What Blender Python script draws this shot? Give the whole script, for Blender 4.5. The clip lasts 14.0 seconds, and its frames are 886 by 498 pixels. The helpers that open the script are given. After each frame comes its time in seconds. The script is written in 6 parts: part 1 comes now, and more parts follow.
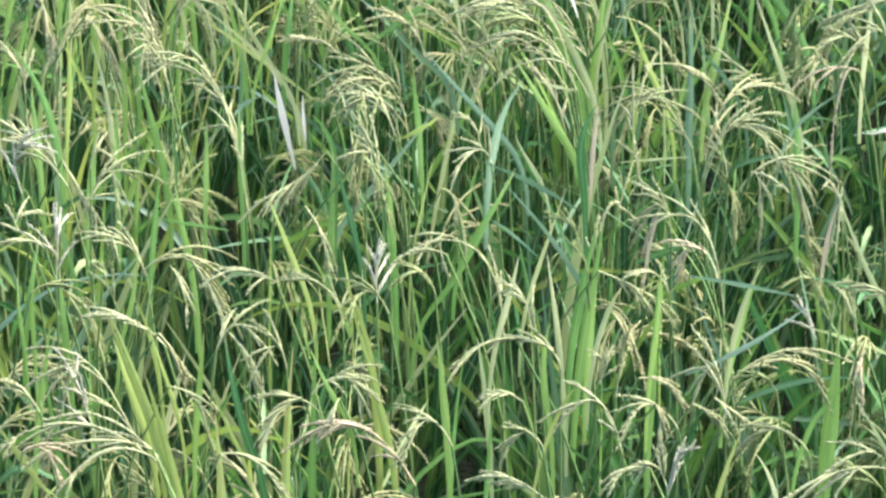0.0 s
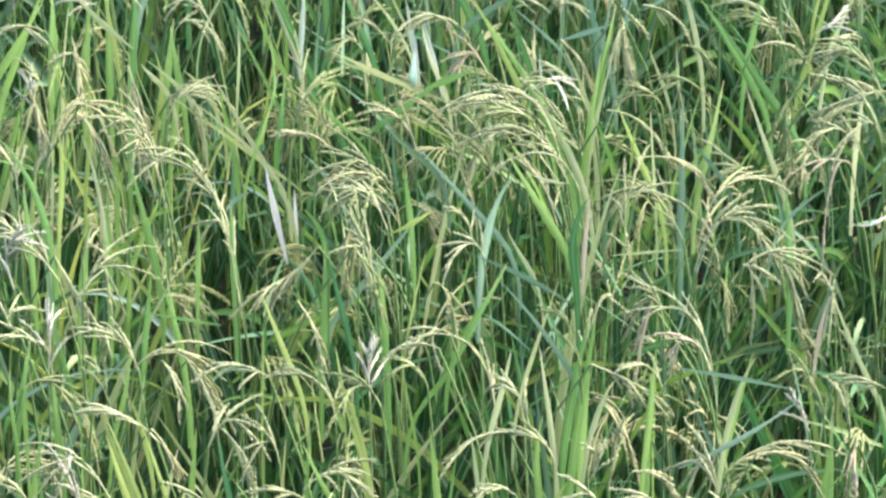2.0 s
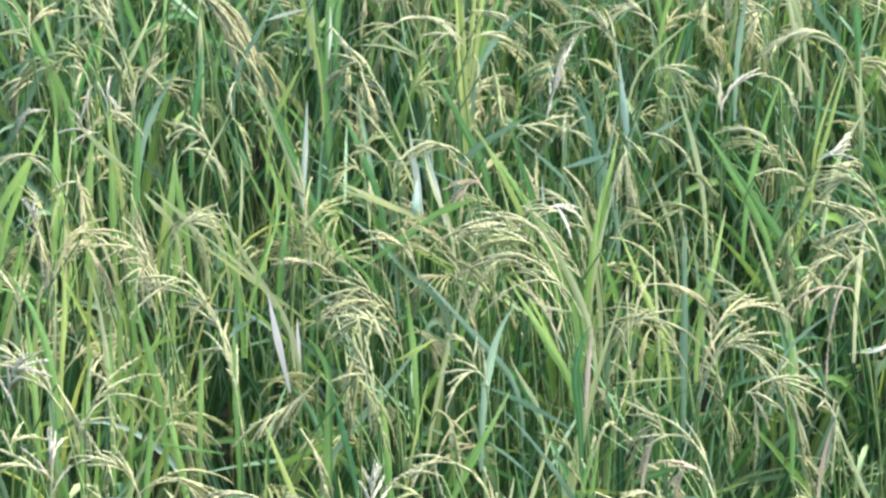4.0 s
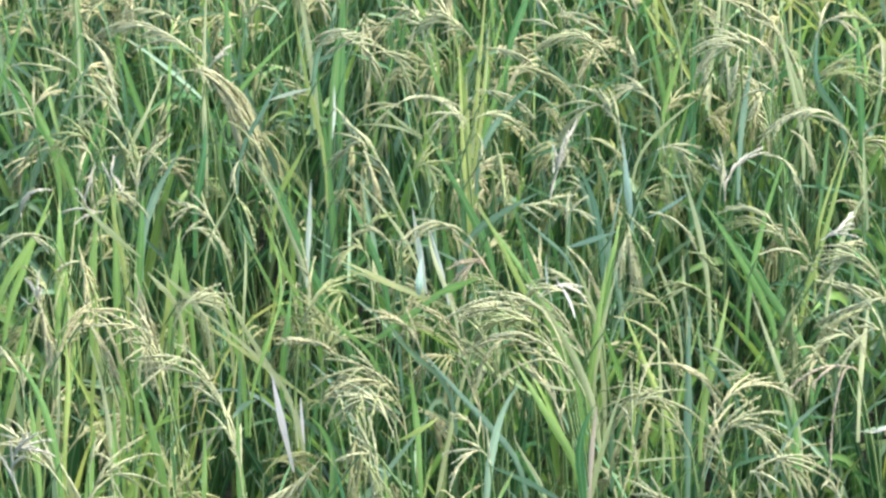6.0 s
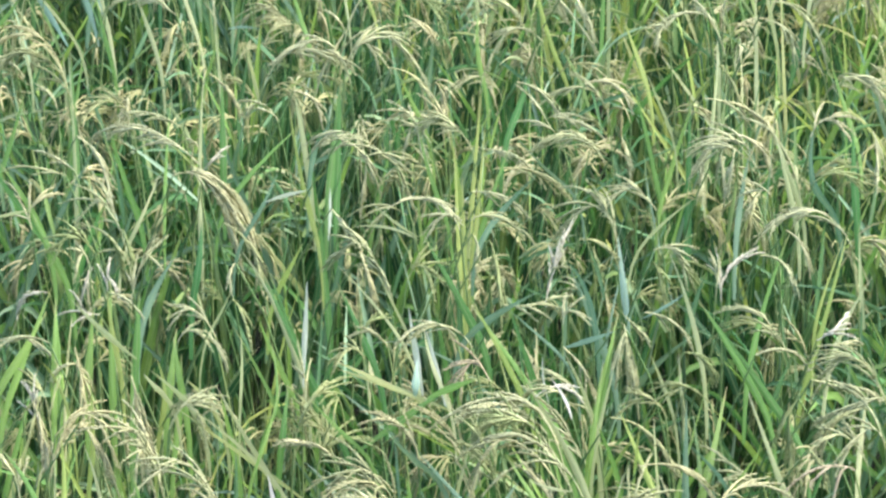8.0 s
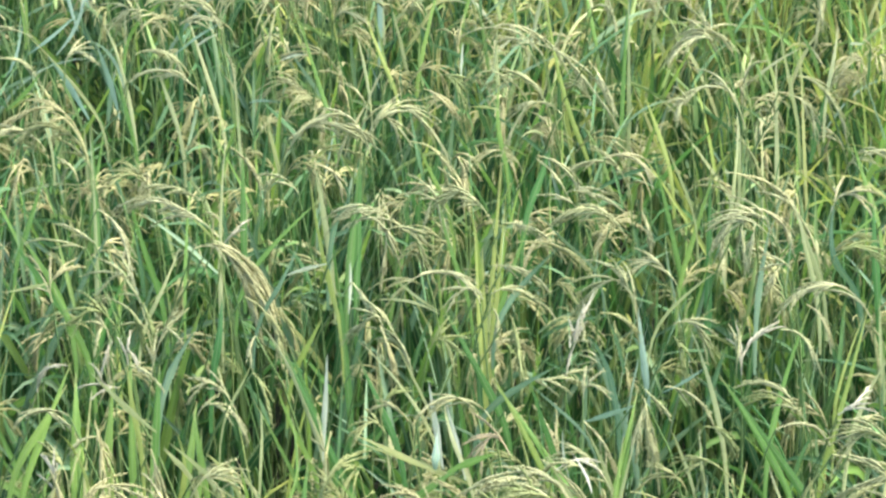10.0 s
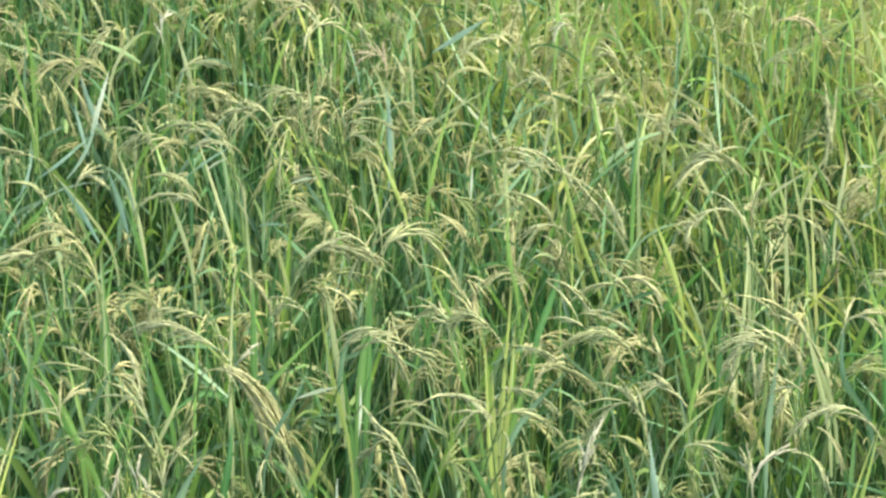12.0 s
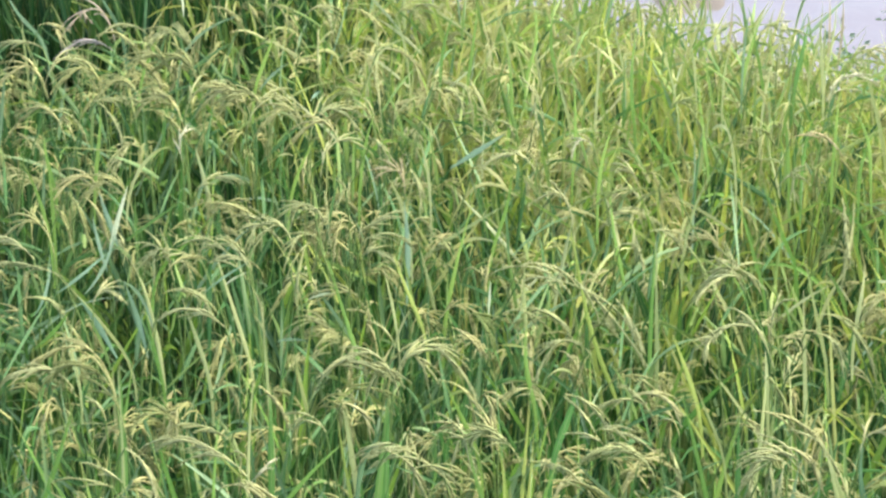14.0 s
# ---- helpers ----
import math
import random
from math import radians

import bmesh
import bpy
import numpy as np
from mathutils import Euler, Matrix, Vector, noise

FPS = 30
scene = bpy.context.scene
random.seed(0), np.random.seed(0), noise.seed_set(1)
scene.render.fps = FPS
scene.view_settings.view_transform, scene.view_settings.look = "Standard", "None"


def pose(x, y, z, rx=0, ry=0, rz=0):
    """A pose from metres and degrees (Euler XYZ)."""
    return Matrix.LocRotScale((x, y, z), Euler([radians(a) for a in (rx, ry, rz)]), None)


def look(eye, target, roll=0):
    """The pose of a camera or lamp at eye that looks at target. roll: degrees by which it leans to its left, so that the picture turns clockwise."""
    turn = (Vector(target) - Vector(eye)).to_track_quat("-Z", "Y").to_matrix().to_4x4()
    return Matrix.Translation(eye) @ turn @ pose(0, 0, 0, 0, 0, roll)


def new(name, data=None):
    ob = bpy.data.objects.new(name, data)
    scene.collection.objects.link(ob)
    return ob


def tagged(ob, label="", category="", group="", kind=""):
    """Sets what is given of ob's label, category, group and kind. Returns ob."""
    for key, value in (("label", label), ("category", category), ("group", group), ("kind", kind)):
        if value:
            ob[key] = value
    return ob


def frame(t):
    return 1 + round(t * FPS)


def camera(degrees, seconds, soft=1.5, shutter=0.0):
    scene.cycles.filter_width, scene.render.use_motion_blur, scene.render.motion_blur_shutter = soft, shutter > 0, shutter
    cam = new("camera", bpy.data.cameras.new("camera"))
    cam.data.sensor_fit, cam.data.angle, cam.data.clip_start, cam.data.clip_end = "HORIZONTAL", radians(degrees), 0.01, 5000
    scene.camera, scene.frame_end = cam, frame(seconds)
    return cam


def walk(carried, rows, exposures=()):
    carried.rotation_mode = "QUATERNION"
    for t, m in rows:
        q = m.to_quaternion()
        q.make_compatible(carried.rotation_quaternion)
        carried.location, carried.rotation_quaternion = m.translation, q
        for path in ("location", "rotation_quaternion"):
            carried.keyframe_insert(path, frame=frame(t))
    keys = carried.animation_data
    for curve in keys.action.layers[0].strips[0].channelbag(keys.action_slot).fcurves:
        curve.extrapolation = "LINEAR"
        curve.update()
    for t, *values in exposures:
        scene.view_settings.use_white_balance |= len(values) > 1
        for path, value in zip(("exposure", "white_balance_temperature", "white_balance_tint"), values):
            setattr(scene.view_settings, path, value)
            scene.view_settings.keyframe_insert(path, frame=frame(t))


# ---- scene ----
# The camera stands on the raised bank of a rice field and tilts slowly up: seconds, turn to the right, pitch, lean to the right.
EYE = 3.4
cam = camera(15.0, 14.0, soft=2.7)
ROWS = [
    (0.0, -0.000, -33.500, -0.000),
    (0.5, -0.115, -33.147, 0.075),
    (1.0, -0.001, -32.667, 0.110),
    (1.5, 0.098, -32.193, 0.124),
    (2.0, 0.160, -31.901, 0.184),
    (2.5, -0.044, -31.563, 0.195),
    (3.0, 0.067, -31.021, 0.213),
    (3.5, 0.145, -30.498, 0.263),
    (3.7, 0.130, -30.142, 0.283),
    (5.8, 0.078, -28.660, 0.323),
    (6.0, 0.052, -28.374, 0.347),
    (6.5, 0.089, -27.759, 0.390),
    (7.0, 0.178, -27.232, 0.420),
    (7.5, 0.127, -26.864, 0.500),
    (7.7, 0.148, -26.792, 0.510),
    (9.8, -0.179, -25.481, 0.534),
    (10.0, -0.230, -25.396, 0.577),
    (10.5, -0.144, -24.849, 0.577),
    (11.0, -0.183, -24.474, 0.617),
    (11.5, -0.293, -23.886, 0.740),
    (12.0, -0.391, -23.299, 0.730),
    (12.5, -0.364, -22.704, 0.746),
    (13.0, -0.441, -22.230, 0.669),
    (13.5, -0.522, -21.751, 0.751),
    (14.0, -0.692, -21.332, 0.819),
]
walk(cam, [(t, pose(0, 0, EYE, 90 + pitch, 0, -turn) @ pose(0, 0, 0, 0, 0, -lean)) for t, turn, pitch, lean in ROWS],
     [(0.0, 2.17, 6300, 14), (3.0, 2.17, 6180, 20), (6.5, 2.16, 6150, 21), (10.5, 2.14, 6800, 11), (14.0, 1.96, 7450, 3)])

# ---- light: a hazy sky with a soft, low sun behind thin cloud ----
SUN_HEIGHT, SUN_SIDE = 52.0, 75.0   # degrees above the horizon; degrees to the right of straight ahead
world = bpy.data.worlds.new("hazy_sky")
scene.world = world
world.use_nodes = True
wn = world.node_tree
sky = wn.nodes.new("ShaderNodeTexSky")
sky.sky_type, sky.sun_disc = "NISHITA", False
sky.sun_elevation, sky.sun_rotation = radians(SUN_HEIGHT), radians(SUN_SIDE)
sky.air_density, sky.dust_density, sky.ozone_density = 1.0, 1.5, 1.5
wn.links.new(sky.outputs[0], wn.nodes["Background"].inputs[0])
wn.nodes["Background"].inputs[1].default_value = 0.15
sun_data = bpy.data.lights.new("sun", "SUN")
sun_data.energy, sun_data.angle, sun_data.color = 2.9, radians(45), (1.0, 0.95, 0.88)
sun = new("sun", sun_data)
h, a = radians(SUN_HEIGHT), radians(SUN_SIDE)
sun.matrix_world = look((0, 0, 0), (-math.sin(a) * math.cos(h), -math.cos(a) * math.cos(h), -math.sin(h)))


# ---- materials ----
def material(name):
    m = bpy.data.materials.new(name)
    m.use_nodes = True
    nodes, links = m.node_tree.nodes, m.node_tree.links
    return m, nodes, links, nodes["Principled BSDF"]


def ramp(nodes, stops):
    r = nodes.new("ShaderNodeValToRGB")
    while len(r.color_ramp.elements) < len(stops):
        r.color_ramp.elements.new(0.5)
    for e, (p, c) in zip(r.color_ramp.elements, stops):
        e.position, e.color = p, (*c, 1)
    return r


def leaf_material(name, stops, dry_tip, see_through=0.3, islands=False, rough=0.6):
    """A grass blade: hue by piece, pale midrib, long veins, a tip that yellows; light comes through it."""
    m, nodes, links, b = material(name)
    if islands:
        g = nodes.new("ShaderNodeNewGeometry")
        chance = g.outputs["Random Per Island"]
    else:
        g = nodes.new("ShaderNodeObjectInfo")
        chance = g.outputs["Random"]
    hue = ramp(nodes, stops)
    links.new(chance, hue.inputs[0])
    uv = nodes.new("ShaderNodeUVMap")
    sep = nodes.new("ShaderNodeSeparateXYZ")
    links.new(uv.outputs[0], sep.inputs[0])
    # long stains and veins
    stretch = nodes.new("ShaderNodeMapping")
    stretch.inputs["Scale"].default_value = (9, 2.2, 1)
    links.new(uv.outputs[0], stretch.inputs[0])
    shift = nodes.new("ShaderNodeVectorMath")
    shift.operation = "ADD"
    far = nodes.new("ShaderNodeMath")
    far.operation = "MULTIPLY"
    far.inputs[1].default_value = 57.0
    links.new(chance, far.inputs[0])
    links.new(stretch.outputs[0], shift.inputs[0])
    links.new(far.outputs[0], shift.inputs[1])
    n = nodes.new("ShaderNodeTexNoise")
    n.inputs["Scale"].default_value, n.inputs["Detail"].default_value = 1.6, 4
    links.new(shift.outputs[0], n.inputs[0])
    shade = ramp(nodes, [(0.3, (0.72, 0.74, 0.72)), (0.7, (1.2, 1.16, 1.05))])
    links.new(n.outputs[0], shade.inputs[0])
    mul = nodes.new("ShaderNodeMix")
    mul.data_type, mul.blend_type = "RGBA", "MULTIPLY"
    mul.inputs[0].default_value = 1
    links.new(hue.outputs[0], mul.inputs[6])
    links.new(shade.outputs[0], mul.inputs[7])
    # pale midrib, strengthened to paint the streak highlight along a blade as well
    rib = ramp(nodes, [(0.40, (0, 0, 0)), (0.5, (1, 1, 1)), (0.60, (0, 0, 0))])
    links.new(sep.outputs[0], rib.inputs[0])
    ribbed = nodes.new("ShaderNodeMix")
    ribbed.data_type = "RGBA"
    ribbed.inputs[7].default_value = (0.34, 0.42, 0.18, 1)
    half = nodes.new("ShaderNodeMath")
    half.operation = "MULTIPLY"
    half.inputs[1].default_value = 0.45
    links.new(rib.outputs[0], half.inputs[0])
    links.new(half.outputs[0], ribbed.inputs[0])
    links.new(mul.outputs[2], ribbed.inputs[6])
    # dry tip, at a length that differs from blade to blade
    tip = nodes.new("ShaderNodeMath")
    tip.operation = "MULTIPLY_ADD"
    tip.inputs[1].default_value, tip.inputs[2].default_value = 0.5, 0.0
    links.new(n.outputs[0], tip.inputs[0])
    add = nodes.new("ShaderNodeMath")
    add.operation = "ADD"
    links.new(tip.outputs[0], add.inputs[0])
    links.new(sep.outputs[1], add.inputs[1])
    dry = ramp(nodes, [(0.0, (0, 0, 0)), (0.98, (0.0, 0.0, 0.0)), (1.0, (0.8, 0.8, 0.8))])
    dry.color_ramp.elements[1].position = 0.9
    half2 = nodes.new("ShaderNodeMath")
    half2.operation = "MULTIPLY"
    half2.inputs[1].default_value = 0.8
    links.new(add.outputs[0], half2.inputs[0])
    links.new(half2.outputs[0], dry.inputs[0])
    end = nodes.new("ShaderNodeMix")
    end.data_type = "RGBA"
    end.inputs[7].default_value = (*dry_tip, 1)
    links.new(dry.outputs[0], end.inputs[0])
    links.new(ribbed.outputs[2], end.inputs[6])
    links.new(end.outputs[2], b.inputs["Base Color"])
    b.inputs["Roughness"].default_value = rough
    b.inputs["Specular IOR Level"].default_value = 0.3
    glow = nodes.new("ShaderNodeBsdfTranslucent")
    warm = nodes.new("ShaderNodeMix")
    warm.data_type, warm.blend_type = "RGBA", "MULTIPLY"
    warm.inputs[0].default_value = 1
    warm.inputs[7].default_value = (1.15, 1.15, 0.85, 1)
    links.new(end.outputs[2], warm.inputs[6])
    links.new(warm.outputs[2], glow.inputs[0])
    mix = nodes.new("ShaderNodeMixShader")
    mix.inputs[0].default_value = see_through
    links.new(b.outputs[0], mix.inputs[1])
    links.new(glow.outputs[0], mix.inputs[2])
    links.new(mix.outputs[0], nodes["Material Output"].inputs[0])
    bump = nodes.new("ShaderNodeBump")
    bump.inputs["Strength"].default_value, bump.inputs["Distance"].default_value = 0.25, 0.001
    veins = nodes.new("ShaderNodeTexWave")
    veins.inputs["Scale"].default_value = 3.0
    links.new(uv.outputs[0], veins.inputs[0])
    links.new(veins.outputs[0], bump.inputs["Height"])
    links.new(bump.outputs[0], b.inputs["Normal"])
    return m


def grain_material(name, stops, see_through=0.12):
    """Rice husks: hue by ear, and again from grain to grain."""
    m, nodes, links, b = material(name)
    info, geo = nodes.new("ShaderNodeObjectInfo"), nodes.new("ShaderNodeNewGeometry")
    hue = ramp(nodes, stops)
    links.new(info.outputs["Random"], hue.inputs[0])
    grain = ramp(nodes, [(0.0, (0.90, 0.92, 0.86)), (0.5, (0.99, 0.99, 0.97)), (1.0, (1.08, 1.07, 1.05))])
    links.new(geo.outputs["Random Per Island"], grain.inputs[0])
    mul = nodes.new("ShaderNodeMix")
    mul.data_type, mul.blend_type = "RGBA", "MULTIPLY"
    mul.inputs[0].default_value = 1
    links.new(hue.outputs[0], mul.inputs[6])
    links.new(grain.outputs[0], mul.inputs[7])
    links.new(mul.outputs[2], b.inputs["Base Color"])
    b.inputs["Roughness"].default_value = 0.75
    b.inputs["Specular IOR Level"].default_value = 0.25
    glow = nodes.new("ShaderNodeBsdfTranslucent")
    links.new(mul.outputs[2], glow.inputs[0])
    mix = nodes.new("ShaderNodeMixShader")
    mix.inputs[0].default_value = see_through
    links.new(b.outputs[0], mix.inputs[1])
    links.new(glow.outputs[0], mix.inputs[2])
    links.new(mix.outputs[0], nodes["Material Output"].inputs[0])
    return m


GREENS = [(0.0, (0.044, 0.15, 0.052)), (0.3, (0.068, 0.205, 0.063)), (0.6, (0.095, 0.25, 0.066)), (0.85, (0.145, 0.285, 0.075)), (1.0, (0.22, 0.33, 0.09))]
# the leaf greens again, darkened to paint the shade low between the plants
SHADED_GREENS = [(0.0, (0.018, 0.063, 0.027)), (0.5, (0.029, 0.102, 0.034)), (0.85, (0.060, 0.165, 0.042)), (1.0, (0.14, 0.20, 0.065))]
LEAF = leaf_material("green_leaf", GREENS, (0.36, 0.30, 0.14))
SHADED_LEAF = leaf_material("shaded_lower_leaf", SHADED_GREENS, (0.24, 0.20, 0.10), 0.25, islands=True)
LIGHT = leaf_material("light_green_leaf", [(0.0, (0.14, 0.30, 0.07)), (1.0, (0.25, 0.39, 0.09))], (0.45, 0.40, 0.18))
BLUE = leaf_material("blue_green_leaf", [(0.0, (0.11, 0.22, 0.12)), (1.0, (0.20, 0.31, 0.19))], (0.22, 0.32, 0.2), 0.2)
# pale blue-green, with the sky's sheen on a blade put into its colour
CYAN = leaf_material("pale_glint_leaf", [(0.0, (0.20, 0.33, 0.24)), (1.0, (0.27, 0.39, 0.29))], (0.33, 0.40, 0.28), 0.2, rough=0.5)
PALE = leaf_material("pale_leaf", [(0.0, (0.37, 0.42, 0.19)), (1.0, (0.46, 0.48, 0.25))], (0.55, 0.52, 0.32), 0.3)
YELLOW = leaf_material("yellow_green_leaf", [(0.0, (0.29, 0.39, 0.09)), (1.0, (0.37, 0.42, 0.12))], (0.42, 0.38, 0.16))
RED_TIP = leaf_material("red_tipped_leaf", [(0.0, (0.40, 0.44, 0.14)), (1.0, (0.44, 0.42, 0.15))], (0.60, 0.24, 0.16))
STRAW = leaf_material("bleached_straw_leaf", [(0.0, (0.76, 0.66, 0.58)), (1.0, (0.82, 0.73, 0.64))], (0.62, 0.55, 0.50), 0.25)
WHITE = leaf_material("bleached_leaf", [(0.0, (0.44, 0.50, 0.37)), (1.0, (0.55, 0.59, 0.45))], (0.55, 0.57, 0.45), 0.25)
DEAD = leaf_material("dead_brown_sheath", [(0.0, (0.42, 0.32, 0.22)), (1.0, (0.50, 0.40, 0.29))], (0.5, 0.4, 0.3), 0.25)
RIPE_STEM = leaf_material("yellowing_stem", [(0.0, (0.20, 0.30, 0.08)), (1.0, (0.35, 0.38, 0.13))], (0.40, 0.39, 0.18), 0.15)
STEM = leaf_material("green_stem", [(0.0, (0.10, 0.20, 0.065)), (1.0, (0.21, 0.29, 0.10))], (0.30, 0.32, 0.14), 0.15)
RIPE = grain_material("ripening_grain", [(0.0, (0.24, 0.265, 0.10)), (0.45, (0.315, 0.32, 0.14)), (0.8, (0.40, 0.385, 0.195)), (1.0, (0.38, 0.36, 0.165))])
GOLD = grain_material("golden_green_grain", [(0.0, (0.29, 0.305, 0.125)), (0.5, (0.345, 0.345, 0.15)), (1.0, (0.42, 0.39, 0.19))])
UNRIPE = grain_material("green_grain", [(0.0, (0.21, 0.26, 0.09)), (1.0, (0.30, 0.325, 0.13))])
PALE_GRAIN = grain_material("pale_grain", [(0.0, (0.31, 0.33, 0.15)), (1.0, (0.42, 0.42, 0.215))])
BROWN_GRAIN = grain_material("brown_grain", [(0.0, (0.40, 0.33, 0.18)), (1.0, (0.48, 0.40, 0.25))])
WHITE_GRAIN = grain_material("bleached_grain", [(0.0, (0.40, 0.385, 0.26)), (1.0, (0.47, 0.45, 0.32))])
GREY_GRAIN = grain_material("grey_grain", [(0.0, (0.33, 0.28, 0.27)), (1.0, (0.38, 0.33, 0.32))])
PINK_GRAIN = grain_material("pinkish_grain", [(0.0, (0.48, 0.38, 0.30)), (1.0, (0.55, 0.45, 0.36))])


# ---- shapes ----
def bezier(p0, p1, p2, n):
    return [p0 * (1 - s) ** 2 + p1 * 2 * s * (1 - s) + p2 * s * s for s in (i / n for i in range(n + 1))]


def mesh_of(name, verts, faces, mat, uvs=None):
    me = bpy.data.meshes.new(name)
    me.from_pydata(verts, [], faces)
    me.materials.append(mat)
    if uvs:
        layer = me.uv_layers.new(name="UVMap")
        loops = np.empty(len(me.loops), dtype=np.int32)
        me.loops.foreach_get("vertex_index", loops)
        layer.data.foreach_set("uv", np.asarray(uvs, dtype=np.float32)[loops].ravel())
    me.polygons.foreach_set("use_smooth", [True] * len(me.polygons))
    return me


def ribbon(out, pts, width, twist, fold=0.25, turn=0.0, base=0.55):
    """Adds a folded, tapering blade along pts to out = (verts, faces, uvs)."""
    verts, faces, uvs = out
    k, n = len(verts), len(pts) - 1
    for i, p in enumerate(pts):
        s = i / n
        t = (pts[min(i + 1, n)] - pts[max(i - 1, 0)]).normalized()
        side = t.cross(Vector((0, 1, 0)))
        side = side.normalized() if side.length > 0.05 else Vector((1, 0, 0))
        up = side.cross(t)
        a = turn + twist * s
        across, lift = side * math.cos(a) + up * math.sin(a), up * math.cos(a) - side * math.sin(a)
        w = 0.5 * width * min(1.0, base + 1.6 * s) * min(1.0, 1.75 * (1 - s)) ** 0.85 + 0.0002
        verts += [p - across * w + lift * w * fold, p, p + across * w + lift * w * fold]
        uvs += [(0, s), (0.5, s), (1, s)]
    for i in range(n):
        j = k + 3 * i
        faces += [(j, j + 1, j + 4, j + 3), (j + 1, j + 2, j + 5, j + 4)]


def tube(out, pts, r0, r1):
    verts, faces, uvs = out
    k, n = len(verts), len(pts) - 1
    for i, p in enumerate(pts):
        t = (pts[min(i + 1, n)] - pts[max(i - 1, 0)]).normalized()
        u = t.orthogonal().normalized()
        v = t.cross(u)
        r = r0 + (r1 - r0) * i / n
        verts += [p + (u * math.cos(c) + v * math.sin(c)) * r for c in (0, 2.094, 4.189)]
        uvs += [(0.2, 0.4 * i / n)] * 3
    for i in range(n):
        j = k + 3 * i
        faces += [(j + c, j + (c + 1) % 3, j + 3 + (c + 1) % 3, j + 3 + c) for c in range(3)]


def strand(out, pts, r0):
    """The closed row of husks along one branch: slim at its foot, fullest past the middle, pointed at its end."""
    verts, faces, uvs = out
    k, n = len(verts), len(pts) - 1
    for i, p in enumerate(pts):
        t = (pts[min(i + 1, n)] - pts[max(i - 1, 0)]).normalized()
        u = t.orthogonal().normalized()
        v = t.cross(u)
        s = i / n
        w = r0 * (0.3 + 0.7 * min(1.0, 2.5 * s)) * min(1.0, 2.2 * (1 - s)) * (1.05 if i % 2 else 0.95) + 0.0001
        verts += [p + (u * math.cos(c) + v * math.sin(c)) * w for c in (0, 1.571, 3.142, 4.712)]
        uvs += [(0.2, 0.4 * s)] * 4
    for i in range(n):
        j = k + 4 * i
        faces += [(j + c, j + (c + 1) % 4, j + 4 + (c + 1) % 4, j + 4 + c) for c in range(4)]


def husk(out, p, way, size):
    """One grain: a plump four-sided spindle with rounded shading and a pointed end."""
    verts, faces, uvs = out
    k = len(verts)
    u = way.orthogonal().normalized()
    v = way.cross(u)
    w = size * 0.108
    m = p + way * size * 0.42
    verts += [p, m + u * w, m + v * w, m - u * w, m - v * w, p + way * size]
    uvs += [(0.5, 0.5)] * 6
    for c in range(4):
        a, b = k + 1 + c, k + 1 + (c + 1) % 4
        faces += [(k, b, a), (k + 5, a, b)]


def ear_mesh(name, c, e, mat, branches=8, fan=1.0, reach=0.105, grain=0.0105, full=0.0018):
    """A panicle: a main stalk from the origin by c to e; its branches leave it at a narrow angle, arch over and hang, and grains overlap along each."""
    out, rng = ([], [], []), random.Random(round(1e4 * (c.x + 3 * e.x + 7 * e.z)) + branches)
    pts = bezier(Vector((0, 0, 0)), c, e, 14)
    tube(out, pts[:-1], 0.0013, 0.0007)
    length = sum((b - a).length for a, b in zip(pts, pts[1:]))
    down = Vector((0, 0, -1))
    lines = [pts[2 if branches < 4 else 8:]]
    branches += branches // 3
    for i in range(branches):
        s = 0.10 + 0.76 * i / max(1, branches - 1) + rng.uniform(-0.03, 0.03)
        j = min(13, int(s * 14))
        p = pts[j].lerp(pts[j + 1], s * 14 - j)
        t = (pts[j + 1] - pts[j]).normalized()
        out_way = Vector((rng.uniform(-1, 1), rng.uniform(-1, 1), rng.uniform(-0.2, 0.6)))
        way = (t + out_way * 0.45 * fan).normalized()
        size = min(reach, 0.66 * length) * (1.1 - 0.5 * s) * rng.uniform(0.75, 1.15)
        line, steps = [p], max(6, int(size / 0.0085))
        for q in range(steps):
            way = (way + down * (0.08 + 0.07 * rng.random()) * (1.4 - 0.5 * s) + t * 0.04).normalized()
            line.append(line[-1] + way * size / steps)
        lines.append(line)
        # a short side twig near the foot of the longer branches
        if size > 0.05 and rng.random() < 0.75:
            q = max(1, steps // 4)
            d = (line[q + 1] - line[q]).normalized()
            twig, side = [line[q]], (d + Vector((rng.uniform(-1, 1), rng.uniform(-1, 1), rng.uniform(-0.6, 0.3))) * 0.5).normalized()
            for k in range(max(4, steps // 2)):
                side = (side + down * 0.16).normalized()
                twig.append(twig[-1] + side * 0.0075)
            lines.append(twig)
    for line in lines:
        strand(out, line, full)
        total = sum((b - a).length for a, b in zip(line, line[1:]))
        at, n, flip = 0.14 * total, len(line) - 1, 1
        while at < total:
            f = at / total * n
            j = min(n - 1, int(f))
            d = (line[j + 1] - line[j]).normalized()
            side = d.cross(Vector((0.3, 0.9, 0.2))).normalized() * flip
            off = side + Vector((rng.uniform(-1, 1), rng.uniform(-1, 1), rng.uniform(-1, 1))) * 0.6
            husk(out, line[j].lerp(line[j + 1], f - j) + off * 0.0006, (d + off * 0.10).normalized(), grain * rng.uniform(0.82, 1.12))
            at += rng.uniform(0.0028, 0.0046)
            flip = -flip
    return mesh_of(name, out[0], out[1], mat)


def leaf_mesh(name, c, e, width, mat, rng, n=8, base=0.55):
    out = ([], [], [])
    ribbon(out, bezier(Vector((0, 0, 0)), c, e, n), width, rng.uniform(-0.9, 0.9), rng.uniform(0.25, 0.6), rng.uniform(-0.5, 0.5), base)
    return mesh_of(name, *out[:2], mat, out[2])


